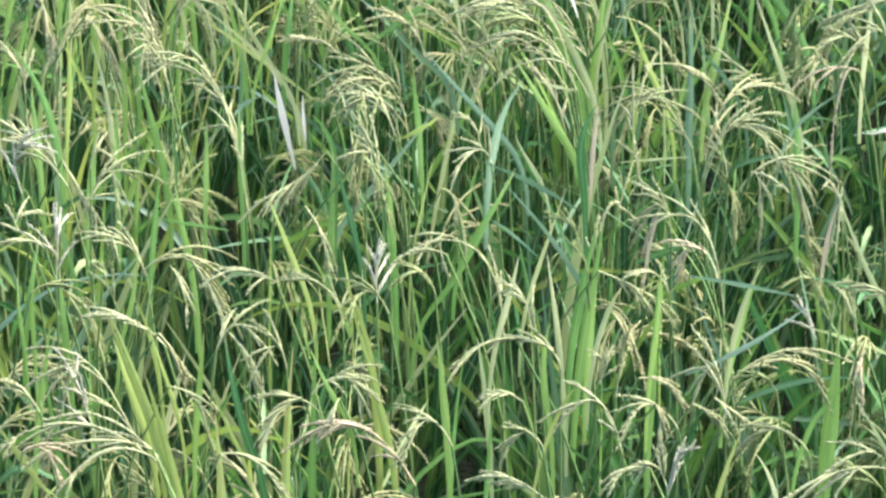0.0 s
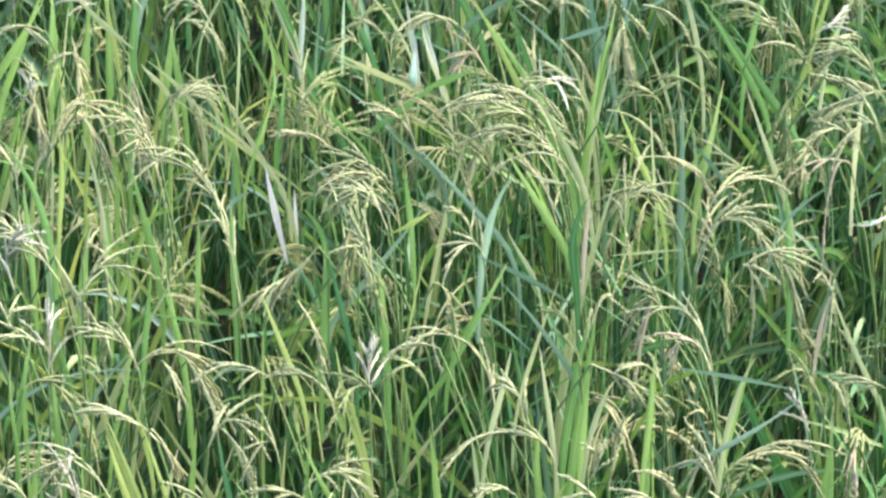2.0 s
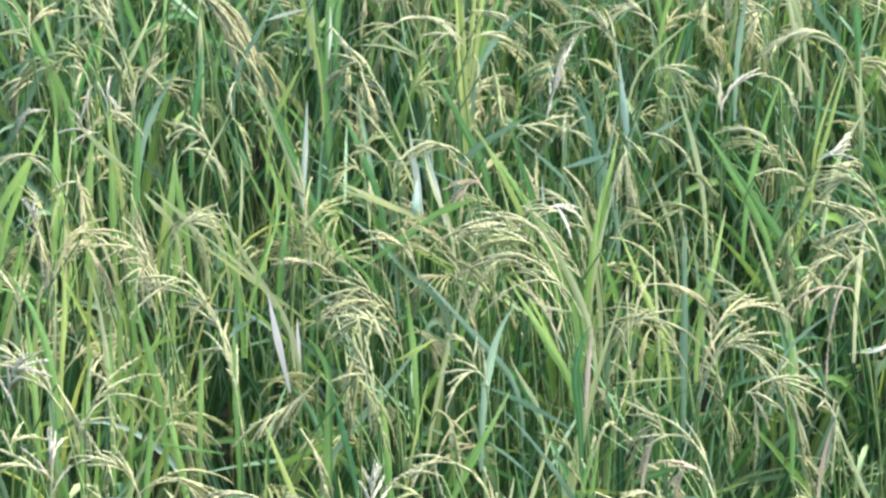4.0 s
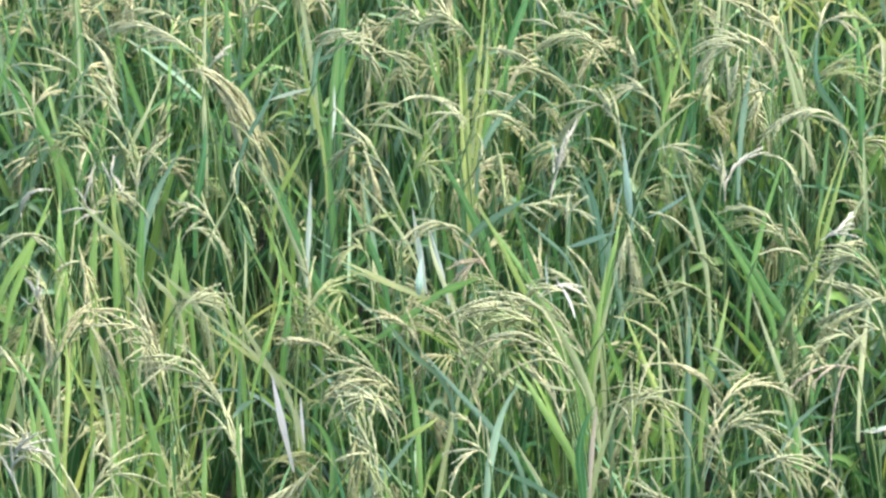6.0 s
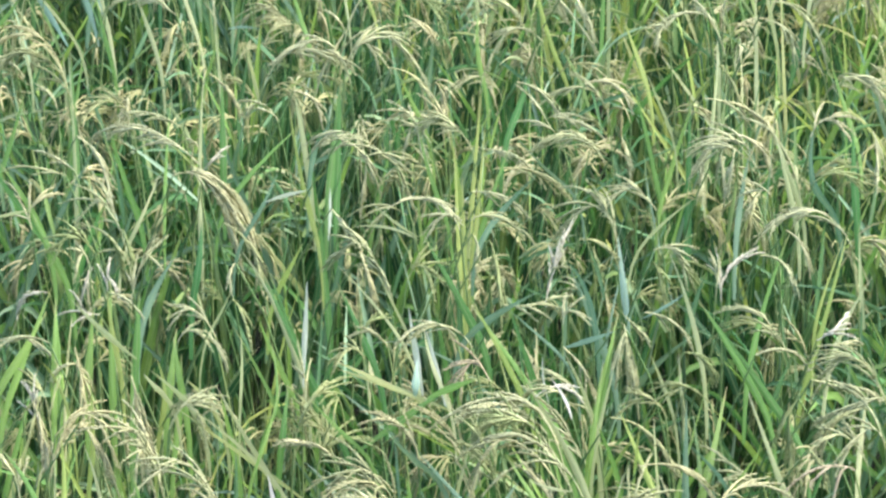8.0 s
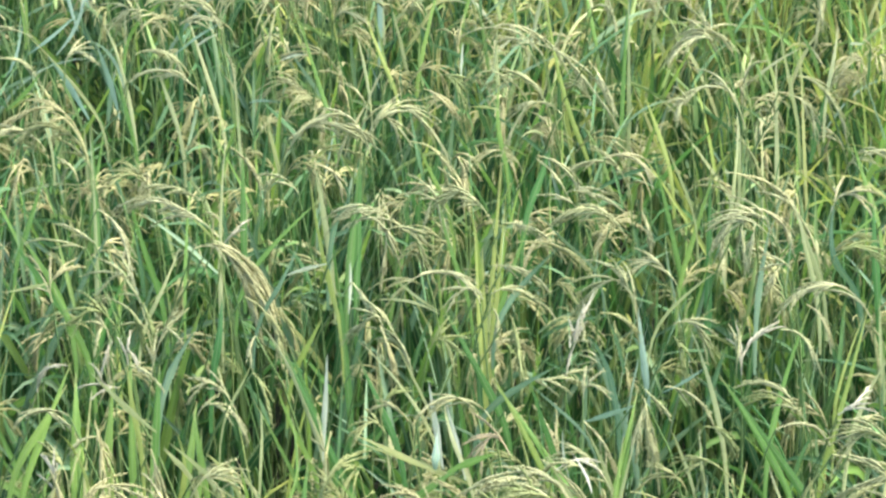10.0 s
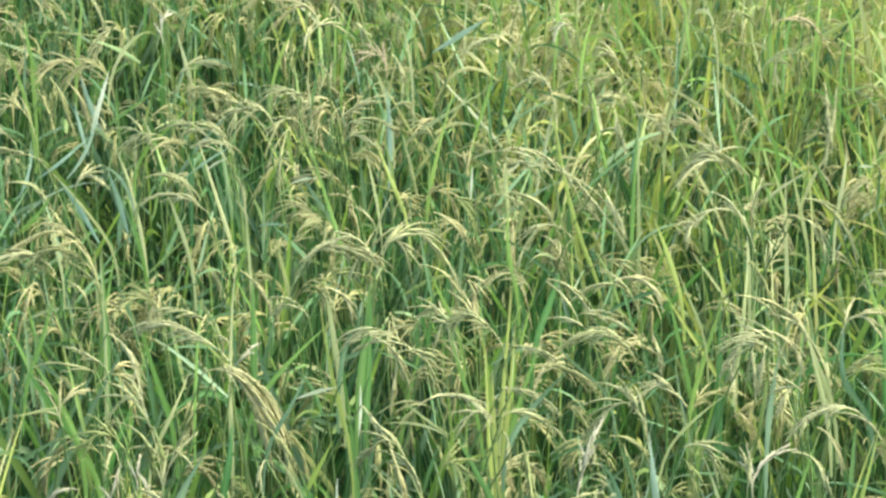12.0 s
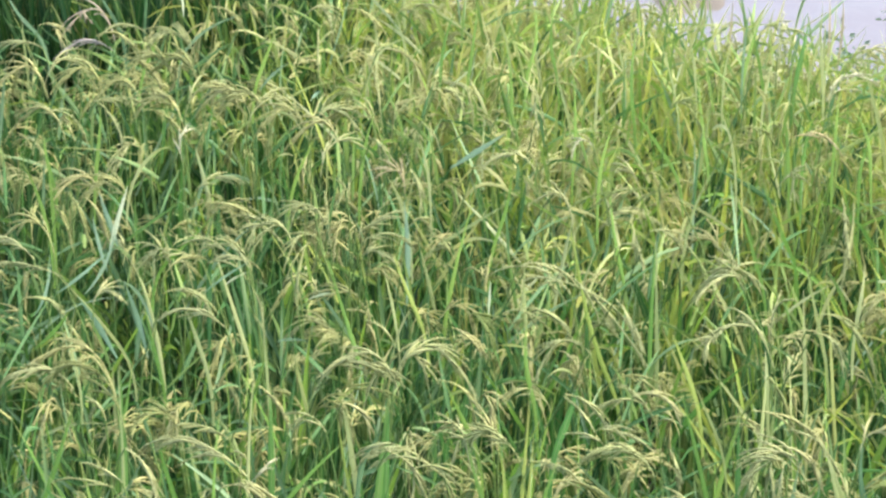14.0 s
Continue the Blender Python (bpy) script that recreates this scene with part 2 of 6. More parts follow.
# ---- the ground ----
def ground():
    """One sheet: the flat field, and the raised bank from which it is seen."""
    me = bpy.data.meshes.new("ground")
    ys = [-600, -60, -8, -1.5, -0.6] + [0.4 + 0.1 * i for i in range(22)] + [3, 5, 8, 12, 30, 120, 600]
    xs = [-600, -60, -12] + [-6 + 0.5 * i for i in range(25)] + [12, 60, 600]
    def height(x, y):
        s = min(1.0, max(0.0, (2.3 - y) / 1.6))
        return 1.8 * s * s * (3 - 2 * s) * (1 if y > -8 else 0) + (0.03 * noise.noise((x * 1.3, y * 2.1, 0)) if -2 < y < 2.6 else 0)
    verts = [(x, y, height(x, y)) for y in ys for x in xs]
    w = len(xs)
    me.from_pydata(verts, [], [(j * w + i, j * w + i + 1, (j + 1) * w + i + 1, (j + 1) * w + i) for j in range(len(ys) - 1) for i in range(w - 1)])
    me.polygons.foreach_set("use_smooth", [True] * len(me.polygons))
    m, nodes, links, b = material("dark_soil")
    co, n1, n2 = nodes.new("ShaderNodeTexCoord"), nodes.new("ShaderNodeTexNoise"), nodes.new("ShaderNodeTexNoise")
    n1.inputs["Scale"].default_value, n2.inputs["Scale"].default_value, n2.inputs["Detail"].default_value = 1.3, 30, 8
    # near-black green all over, so that the gaps between plants stay dark
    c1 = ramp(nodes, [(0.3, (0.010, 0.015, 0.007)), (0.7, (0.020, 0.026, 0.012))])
    for n in (n1, n2):
        links.new(co.outputs["Object"], n.inputs[0])
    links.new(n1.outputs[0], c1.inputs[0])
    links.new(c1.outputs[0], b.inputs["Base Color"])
    bump = nodes.new("ShaderNodeBump")
    bump.inputs["Distance"].default_value = 0.03
    links.new(n2.outputs[0], bump.inputs["Height"])
    links.new(bump.outputs[0], b.inputs["Normal"])
    b.inputs["Roughness"].default_value, b.inputs["Specular IOR Level"].default_value = 0.8, 0.15
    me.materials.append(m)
    tagged(new("ground", me), "dark greenish soil of the rice field and its raised bank", "ground", kind="structure")


ground()

# ---- the rice plants ----
rng = random.Random(7)


# thin places where one looks down between the plants: x, y, radius
DIPS = [(-0.29, 3.78, 0.16), (-0.03, 3.56, 0.12), (0.28, 3.36, 0.12), (-0.37, 4.3, 0.13), (-0.30, 4.68, 0.17), (-0.11, 4.9, 0.13), (0.35, 4.68, 0.16), (-0.66, 4.95, 0.15),
        (-0.70, 6.55, 0.26), (-0.78, 7.02, 0.13), (-1.2, 8.45, 0.38), (0.46, 5.95, 0.17), (0.39, 6.3, 0.16),
        (-0.30, 5.03, 0.17), (-0.15, 5.21, 0.15), (-0.07, 4.92, 0.10), (0.40, 4.90, 0.12), (0.60, 4.67, 0.12), (-0.51, 4.78, 0.10), (-0.18, 5.14, 0.12), (0.47, 5.04, 0.10), (0.79, 6.94, 0.16), (0.55, 7.02, 0.16), (-0.75, 7.54, 0.16), (-0.96, 7.06, 0.14), (-0.48, 4.52, 0.10), (-0.25, 4.34, 0.10), (-0.14, 4.02, 0.12), (0.13, 4.23, 0.12), (0.44, 3.87, 0.12), (0.61, 4.35, 0.10)]


def edge(x):
    """Where the plants begin to get lower towards the water."""
    return 8.1 - 1.05 * (x - 0.39)


def in_field(x, y):
    """The field ends at a slanting edge by the water."""
    return y < edge(x) + 1.3 and y < 9.6


def dip(x, y):
    return max((1 - math.hypot(x - a, y - b) / r for a, b, r in DIPS if math.hypot(x - a, y - b) < r), default=0.0)


def canopy(x, y):
    return 0.88 + 0.05 * noise.noise((x * 1.7, y * 1.7, 3.1)) + 0.03 * noise.noise((x * 5, y * 5, 8.2)) - 0.45 * min(0.7, dip(x, y) * 2) - 0.27 * min(1.0, max(0.0, (y - edge(x)) / 1.3))


def make_ears(count, mats, full=0.0018):
    made = []
    for i in range(count):
        size, lean = rng.uniform(0.135, 0.205), rng.uniform(0.25, 0.6)
        if i % 3 == 1:   # hangs steeply from a sharp bend
            c, e = Vector((size * 0.35, 0, size * 0.45)), Vector((size * rng.uniform(0.35, 0.55), rng.uniform(-0.02, 0.02), -size * rng.uniform(0.3, 0.6)))
            made.append(ear_mesh("panicle", c, e, mats[i % len(mats)], rng.randint(5, 8), rng.uniform(0.5, 0.8), full=full))
            continue
        c = Vector((size * lean * 0.6, 0, size * rng.uniform(0.55, 0.85)))
        e = Vector((size * rng.uniform(0.5, 0.95), rng.uniform(-0.02, 0.02), size * rng.uniform(-0.35, 0.35)))
        made.append(ear_mesh("panicle", c, e, mats[i % len(mats)], rng.randint(4, 8), rng.uniform(0.5, 1.0), full=full))
    return made


def make_leaves(count, mats, upright=2, width=(0.010, 0.0175)):
    made = []
    for i in range(count):
        size = rng.uniform(0.28, 0.46)
        kind = i % 4
        if kind < upright:      # stiff, nearly upright
            c, e = Vector((size * 0.08, 0, size * 0.5)), Vector((size * rng.uniform(0.1, 0.42), 0, size * rng.uniform(0.85, 0.97)))
        elif kind == 2 or upright > 2:   # arching over
            c, e = Vector((size * 0.25, 0, size * 0.75)), Vector((size * rng.uniform(0.6, 0.8), 0, size * rng.uniform(0.3, 0.65)))
        else:             # laid aside
            c, e = Vector((size * 0.42, 0, size * 0.4)), Vector((size * rng.uniform(0.75, 0.95), 0, size * rng.uniform(0.15, 0.55)))
        e.y = size * rng.uniform(-0.1, 0.1)
        made.append(leaf_mesh("leaf", c, e, rng.uniform(*width), mats[rng.randrange(len(mats))], rng))
    return made


def ripeness(x, y):
    """How far the plants have turned yellow: most by the bank on the left, and at the far side by the water. The far
    term also puts the bright haze there into leaf colour.
    """
    near = min(1.0, max(0.0, 1.85 - 1.5 * math.hypot((x + 0.6) / 0.52, (y - 3.65) / 1.4)))
    far = min(1.0, max(0.0, (y + 1.7 * x - 5.85) / 2.0))
    return min(1.0, 0.04 + 0.9 * near + 1.0 * far + 0.15 * noise.noise((x * 2, y * 2, 0.7)))


EARS, FULL_EARS = make_ears(18, [RIPE, UNRIPE, RIPE, RIPE]), make_ears(18, [GOLD, GOLD, RIPE, GOLD, PALE_GRAIN], 0.0022)
GREEN_LEAVES, RIPE_LEAVES = make_leaves(36, [LEAF, LEAF, LEAF, BLUE, LIGHT], 3, (0.008, 0.0145)), make_leaves(28, [LIGHT, LIGHT, YELLOW, YELLOW, PALE, LEAF, PALE], 3, (0.008, 0.013))
# yellowed leaves, paled further to carry the bright far haze in their colour
FAR_LEAVES = make_leaves(20, [LIGHT, PALE, YELLOW, LIGHT, PALE, YELLOW], 3, (0.007, 0.012))
# a few leaves whose pale colour paints the sky's highlight
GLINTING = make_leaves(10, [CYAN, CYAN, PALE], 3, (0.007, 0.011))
CROSSING = []   # straight blades that lie obliquely across the others
for i in range(16):
    size, rise = rng.uniform(0.2, 0.36), radians(rng.uniform(15, 62))
    e = Vector((size * math.cos(rise), size * rng.uniform(-0.15, 0.15), size * math.sin(rise)))
    CROSSING.append(leaf_mesh("leaf", e * 0.5 + Vector((0, 0, size * rng.uniform(0.0, 0.06))), e, rng.uniform(0.006, 0.0095), (LEAF, BLUE, LEAF, BLUE, LIGHT)[i % 5], rng, base=0.7))
plants = []


def short_leaf(p):
    """The line of a short leaf end in a plant's crown from p: a stiff tip, a flag leaf that stands off to the side, or a bent-over end."""
    a, size, kind = rng.uniform(0, 6.283), rng.uniform(0.09, 0.22), rng.random()
    d = Vector((math.cos(a), math.sin(a), 0))
    if kind < 0.42:
        c, e = d * size * 0.1 + Vector((0, 0, size * 0.5)), d * size * rng.uniform(0.1, 0.45) + Vector((0, 0, size * rng.uniform(0.8, 1.0)))
    elif kind < 0.92:
        c, e = d * size * 0.45 + Vector((0, 0, size * 0.35)), d * size * rng.uniform(0.8, 1.0) + Vector((0, 0, size * rng.uniform(0.2, 0.7)))
    else:
        c, e = d * size * 0.5 + Vector((0, 0, size * 0.5)), d * size * rng.uniform(0.7, 1.0) - Vector((0, 0, size * rng.uniform(0.0, 0.5)))
    return bezier(p, p + c, p + e, 6)


def add_short_leaf(out, p, slim=1.0):
    ribbon(out, short_leaf(p), rng.uniform(0.0055, 0.0105) * slim, rng.uniform(-0.9, 0.9), rng.uniform(0.2, 0.6), rng.uniform(-1, 1), 0.6)


def short_leaf_mesh(mat):
    out = ([], [], [])
    add_short_leaf(out, Vector((0, 0, 0)))
    return mesh_of("leaf", *out[:2], mat, out[2])


CROWN_GREENS = [(0.0, (0.045, 0.13, 0.05)), (0.35, (0.075, 0.19, 0.07)), (0.6, (0.12, 0.24, 0.12)), (0.75, (0.20, 0.31, 0.19)), (0.9, (0.21, 0.32, 0.10)), (1.0, (0.36, 0.40, 0.21))]
SHORT = leaf_material("short_leaf", CROWN_GREENS, (0.42, 0.37, 0.20))
CROWN = leaf_material("crown_leaf", CROWN_GREENS, (0.42, 0.37, 0.20), islands=True)
PALE_CROWN = leaf_material("pale_crown_leaf", [(0.0, (0.10, 0.21, 0.06)), (0.35, (0.19, 0.30, 0.09)), (0.7, (0.33, 0.38, 0.14)), (0.85, (0.44, 0.43, 0.21)), (1.0, (0.36, 0.41, 0.26))], (0.50, 0.44, 0.24), islands=True)
SHORT_LEAVES = [short_leaf_mesh(SHORT) for i in range(40)]
crown, pale_crown = ([], [], []), ([], [], [])   # the crowns of the plants farther off


def child(name, me, parent, x, y, z, turn=0.0, tip=0.0, size=1.0):
    ob = new(name, me)
    ob.parent = parent
    ob.matrix_basis = pose(x, y, z, 0, tip, turn) @ Matrix.Scale(size, 4)
    return ob


def stem_mesh(p0, p1, lean, mat=None):
    out = ([], [], [])
    q = p1 - lean * (0.45 * (p1 - p0).length)
    tube(out, bezier(p0, q, p1, 7), 0.0034, 0.0016)
    return mesh_of("stem", *out[:2], mat or STEM, out[2])


def rice_plant(x, y, ears, leaves):
    top, ripe = canopy(x, y), ripeness(x, y)
    ob = tagged(new("rice_plant"), "yellowing rice plant with drooping ripe ears and pale blades" if ripe > 0.6 else "green rice plant with drooping ripening ears and long blades", "rice plant", "rice plants in the field")
    ob.location = (x, y, 0)
    plants.append(ob)
    for i in range(ears):
        a, r = rng.uniform(0, 360), rng.uniform(0.02, 0.11)
        dx, dy = r * math.cos(radians(a)), r * math.sin(radians(a))
        z = top - rng.uniform(0.08, 0.26)
        way = Vector((0.25 * math.cos(radians(a)), 0.25 * math.sin(radians(a)), 1)).normalized()
        me = stem_mesh(Vector((dx * 0.25, dy * 0.25, 0)), Vector((dx, dy, z)), way, RIPE_STEM if rng.random() < ripe else STEM)
        child("stem", me, ob, 0, 0, 0)
        child("panicle", rng.choice(FULL_EARS if y + 1.2 * rng.random() > 5.8 else EARS), ob, dx, dy, z, a + rng.uniform(-50, 50), rng.uniform(-8, 10), rng.uniform(0.6, 0.95) if y > 4.2 else rng.uniform(0.8, 1.05))
    short = 0 if leaves < 5 else 9 if y < 4.4 else 14 if y < 5.2 else 16 if y < 6.1 else 18 if y < 6.3 or ripe < 0.7 else 34 if ripe > 0.9 and y > 6.8 else 24
    for i in range(short):
        a, r = rng.uniform(0, 6.283), rng.uniform(0.0, 0.17)
        p = Vector((r * math.cos(a), r * math.sin(a), top + rng.uniform(-0.45, -0.07)))
        if y < 6.1:
            child("leaf", rng.choice(SHORT_LEAVES), ob, *p, rng.uniform(0, 360))
        elif rng.random() < ripe - 0.1:
            add_short_leaf(pale_crown, p + ob.location, 0.85)
        else:
            add_short_leaf(crown, p + ob.location)
    if y < 5 and leaves > 4:
        for i in range(3):
            child("leaf", rng.choice(CROSSING), ob, rng.uniform(-0.1, 0.1), rng.uniform(-0.1, 0.1), top - rng.uniform(0.2, 0.42), rng.choice((0, 180)) + rng.uniform(-55, 55))
    for i in range(leaves):
        a, r = rng.uniform(0, 360), rng.uniform(0.01, 0.09)
        yellow = rng.random() < (0.75 * ripe if y > 5 and ripe < 0.9 else ripe)
        z = top - (rng.uniform(0.26, 0.46) if yellow else rng.uniform(0.33, 0.55))
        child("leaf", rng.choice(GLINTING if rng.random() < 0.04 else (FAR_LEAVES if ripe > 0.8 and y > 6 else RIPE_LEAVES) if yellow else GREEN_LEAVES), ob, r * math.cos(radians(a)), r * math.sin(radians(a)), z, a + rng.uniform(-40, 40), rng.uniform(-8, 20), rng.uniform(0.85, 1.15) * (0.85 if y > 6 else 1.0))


STEP = 0.23
for j in range(int((9.5 - 2.7) / STEP)):
    y0 = 2.7 + j * STEP
    half = 0.15 * math.hypot(y0, EYE - 0.9) + 0.14
    for i in range(-int(half / STEP) - 1, int(half / STEP) + 2):
        x, y = i * STEP + rng.uniform(-0.07, 0.07) + 0.11 * (j % 2), y0 + rng.uniform(-0.07, 0.07)
        if abs(x) < half and in_field(x, y):
            rice_plant(x, y, 3 if y < 4.2 else 5 if x < 0.1 or y < 6 else 4, 10 if y < 6.4 or x < 0.1 else 13) if dip(x, y) < 0.3 else rice_plant(x, y, 0, 4)


tagged(new("rice_crowns", mesh_of("rice_crowns", *crown[:2], CROWN, crown[2])), "short green leaf tips crossing in the crowns of the rice", "rice foliage", kind="stuff")
tagged(new("pale_rice_crowns", mesh_of("pale_rice_crowns", *pale_crown[:2], PALE_CROWN, pale_crown[2])), "short yellowing leaf tips crossing in the crowns of the rice", "rice foliage", kind="stuff")

SPECIAL = {WHITE: "bleached pale leaf", STRAW: "bleached dead straw leaf", DEAD: "dead brown leaf sheath", RED_TIP: "red-tipped yellow leaf", YELLOW: "bright yellow-green leaf"}
TILT_BACK = 0.45   # these ears and blades lean away from the bank as they rise


def nearest_plant(x, y):
    return min(plants, key=lambda ob: (ob.location.x - x) ** 2 + (ob.location.y - y) ** 2)


def leaning(dx, dz, out=0.0):
    return Vector((dx, TILT_BACK * dz - out, dz))


def ear(x, y, z, cx, cz, ex, ez, branches, fan, mat):
    """One ear from its neck at x, y, z over c to its end e, on a stem from the plant below."""
    plant = nearest_plant(x, y)
    c, e = leaning(cx, cz, rng.uniform(-0.01, 0.02)), leaning(ex, ez, rng.uniform(-0.02, 0.03))
    lx, ly = x - plant.location.x, y - plant.location.y
    child("panicle", ear_mesh("panicle", c, e, GOLD if mat is RIPE and y > 5.6 else mat, branches, fan, full=0.0018 if y < 4.6 else 0.0021), plant, lx, ly, z)
    child("stem", stem_mesh(Vector((lx * 0.3, ly * 0.3, 0)), Vector((lx, ly, z)), (c.normalized() * 0.6 + Vector((0, 0, 1))).normalized()), plant, 0, 0, 0)


def blade(x, y, z, cx, cz, ex, ez, width, mat):
    """One long leaf from x, y, z over c to its tip e."""
    plant = nearest_plant(x, y)
    c, e = leaning(cx, cz, rng.uniform(-0.01, 0.02)), leaning(ex, ez, rng.uniform(-0.02, 0.03))
    out = ([], [], [])
    steep = c.z > 0.6 * c.length and mat not in (WHITE, STRAW, DEAD, CYAN)
    foot = bezier(-c.normalized() * 0.05 - Vector((0, 0.02, 0.07)), -c.normalized() * 0.05, Vector((0, 0, 0)), 4)[:-1] if steep else []
    ribbon(out, foot + bezier(Vector((0, 0, 0)), c, e, 10), width, rng.uniform(-0.35, 0.35), rng.uniform(0.15, 0.4), rng.uniform(-0.3, 0.3), 0.45 if steep else 0.2)
    ob = child("leaf", mesh_of("leaf", *out[:2], mat, out[2]), plant, x - plant.location.x, y - plant.location.y, z)
    if mat in SPECIAL:
        tagged(ob, SPECIAL[mat])
        tagged(plant, "green rice plant with drooping ears and a " + SPECIAL[mat])


# the ears that stand out, nearest first
ear(0.261, 3.124, 1.000, -0.012, 0.041, -0.030, 0.022, 5, 0.9, PALE_GRAIN)
ear(0.243, 3.149, 1.007, -0.030, 0.006, -0.046, -0.012, 4, 0.7, PALE_GRAIN)
ear(0.118, 3.157, 0.958, -0.032, 0.025, -0.070, 0.012, 5, 0.7, PALE_GRAIN)
ear(-0.494, 3.168, 1.017, 0.025, 0.022, 0.043, -0.031, 4, 0.7, BROWN_GRAIN)
ear(-0.264, 3.192, 0.995, 0.039, 0.005, 0.070, -0.028, 4, 0.6, PALE_GRAIN)
ear(0.118, 3.210, 0.994, -0.019, 0.036, -0.044, -0.009, 4, 0.8, PALE_GRAIN)
ear(0.268, 3.193, 0.922, 0.004, 0.046, 0.018, 0.073, 3, 0.5, WHITE_GRAIN)
ear(-0.348, 3.225, 0.978, -0.060, 0.034, -0.135, 0.008, 2, 0.25, PALE_GRAIN)
ear(-0.125, 3.267, 1.023, -0.009, -0.008, -0.024, -0.035, 3, 0.4, PALE_GRAIN)
ear(-0.344, 3.250, 0.947, -0.042, 0.055, -0.091, 0.062, 2, 0.25, PALE_GRAIN)
ear(0.257, 3.285, 1.001, 0.008, -0.011, 0.007, -0.054, 4, 0.7, RIPE)
ear(0.096, 3.284, 1.006, -0.026, 0.022, -0.044, 0.013, 4, 0.8, PALE_GRAIN)
ear(0.237, 3.309, 1.022, 0.029, 0.008, 0.052, -0.029, 5, 0.7, RIPE)
ear(0.304, 3.314, 0.980, 0.024, -0.011, 0.049, -0.042, 4, 0.6, PALE_GRAIN)
ear(0.331, 3.315, 0.988, 0.028, -0.008, 0.042, -0.035, 3, 0.6, PALE_GRAIN)
ear(-0.492, 3.315, 0.967, -0.018, 0.038, -0.030, 0.051, 3, 0.6, PALE_GRAIN)
ear(0.390, 3.342, 1.024, 0.050, 0.012, 0.071, -0.037, 4, 0.5, RIPE)
ear(0.409, 3.336, 0.981, -0.020, 0.033, -0.045, 0.003, 4, 0.8, UNRIPE)
ear(-0.336, 3.353, 0.978, 0.046, 0.005, 0.046, -0.074, 3, 0.4, PALE_GRAIN)
ear(0.516, 3.366, 1.024, -0.009, -0.014, -0.003, -0.048, 3, 0.5, BROWN_GRAIN)
ear(0.358, 3.354, 0.990, 0.039, 0.036, 0.100, 0.035, 4, 0.5, RIPE)
ear(-0.163, 3.367, 0.955, 0.046, 0.049, 0.063, 0.000, 6, 0.8, PALE_GRAIN)
ear(0.195, 3.410, 0.941, 0.009, 0.030, -0.004, 0.045, 6, 1.2, PALE_GRAIN)
ear(-0.356, 3.449, 0.991, 0.027, -0.020, 0.034, -0.066, 5, 0.6, RIPE)
ear(-0.268, 3.454, 0.988, 0.031, -0.019, 0.036, -0.080, 4, 0.5, PALE_GRAIN)
ear(0.217, 3.422, 0.915, 0.006, 0.041, 0.010, 0.076, 4, 0.5, PALE_GRAIN)
ear(-0.350, 3.454, 0.970, -0.039, 0.045, -0.076, 0.035, 5, 0.7, PALE_GRAIN)
ear(0.117, 3.453, 0.989, -0.011, 0.039, -0.020, 0.039, 4, 0.9, PALE_GRAIN)
ear(0.520, 3.471, 0.976, -0.003, 0.021, -0.015, 0.036, 3, 0.7, PALE_GRAIN)
ear(0.111, 3.482, 0.976, -0.007, 0.049, -0.029, 0.034, 4, 0.9, PALE_GRAIN)
ear(0.472, 3.486, 0.956, -0.010, 0.020, -0.019, 0.040, 4, 1.0, WHITE_GRAIN)
ear(-0.523, 3.533, 0.994, 0.038, 0.033, 0.068, -0.027, 4, 0.6, RIPE)
ear(-0.010, 3.561, 0.975, -0.014, 0.047, -0.043, 0.027, 5, 0.9, UNRIPE)
ear(0.584, 3.565, 0.963, -0.033, 0.016, -0.066, 0.021, 3, 0.4, PALE_GRAIN)
ear(-0.213, 3.573, 0.984, -0.036, 0.027, -0.072, 0.016, 3, 0.4, PALE_GRAIN)
ear(-0.420, 3.563, 0.956, -0.012, 0.034, -0.017, 0.040, 4, 1.0, UNRIPE)
ear(0.004, 3.581, 1.022, -0.031, 0.013, -0.054, 0.000, 2, 0.4, PALE_GRAIN)
ear(0.200, 3.591, 0.989, 0.044, -0.010, 0.088, -0.047, 4, 0.5, PALE_GRAIN)
ear(-0.319, 3.591, 0.998, 0.020, -0.020, 0.037, -0.054, 3, 0.4, PALE_GRAIN)
ear(-0.352, 3.599, 0.993, 0.016, -0.007, 0.025, -0.040, 3, 0.6, PALE_GRAIN)
ear(0.292, 3.588, 0.956, -0.015, 0.037, -0.044, 0.034, 4, 0.7, PALE_GRAIN)
ear(-0.511, 3.603, 1.016, -0.020, 0.015, -0.061, 0.010, 4, 0.6, PALE_GRAIN)
ear(0.502, 3.589, 0.920, -0.017, 0.051, -0.041, 0.061, 4, 0.6, UNRIPE)
ear(0.340, 3.624, 0.994, -0.025, 0.036, -0.033, -0.024, 4, 0.7, BROWN_GRAIN)
ear(0.189, 3.655, 0.946, -0.015, 0.056, -0.030, 0.051, 5, 1.0, UNRIPE)
ear(-0.182, 3.736, 0.995, 0.025, -0.022, 0.033, -0.066, 3, 0.5, RIPE)
ear(0.284, 3.737, 0.992, -0.023, -0.010, -0.027, -0.028, 4, 0.7, PALE_GRAIN)
ear(0.378, 3.755, 1.014, 0.013, -0.021, 0.012, -0.069, 5, 0.7, RIPE)
ear(-0.001, 3.795, 0.984, 0.022, -0.001, 0.032, -0.073, 3, 0.4, RIPE)
ear(0.536, 3.809, 0.957, -0.014, 0.022, -0.019, 0.026, 2, 0.6, PALE_GRAIN)
ear(0.456, 3.827, 1.004, 0.024, -0.005, 0.036, -0.102, 5, 0.6, RIPE)
ear(-0.109, 3.828, 1.021, 0.023, -0.024, 0.038, -0.077, 5, 0.8, UNRIPE)
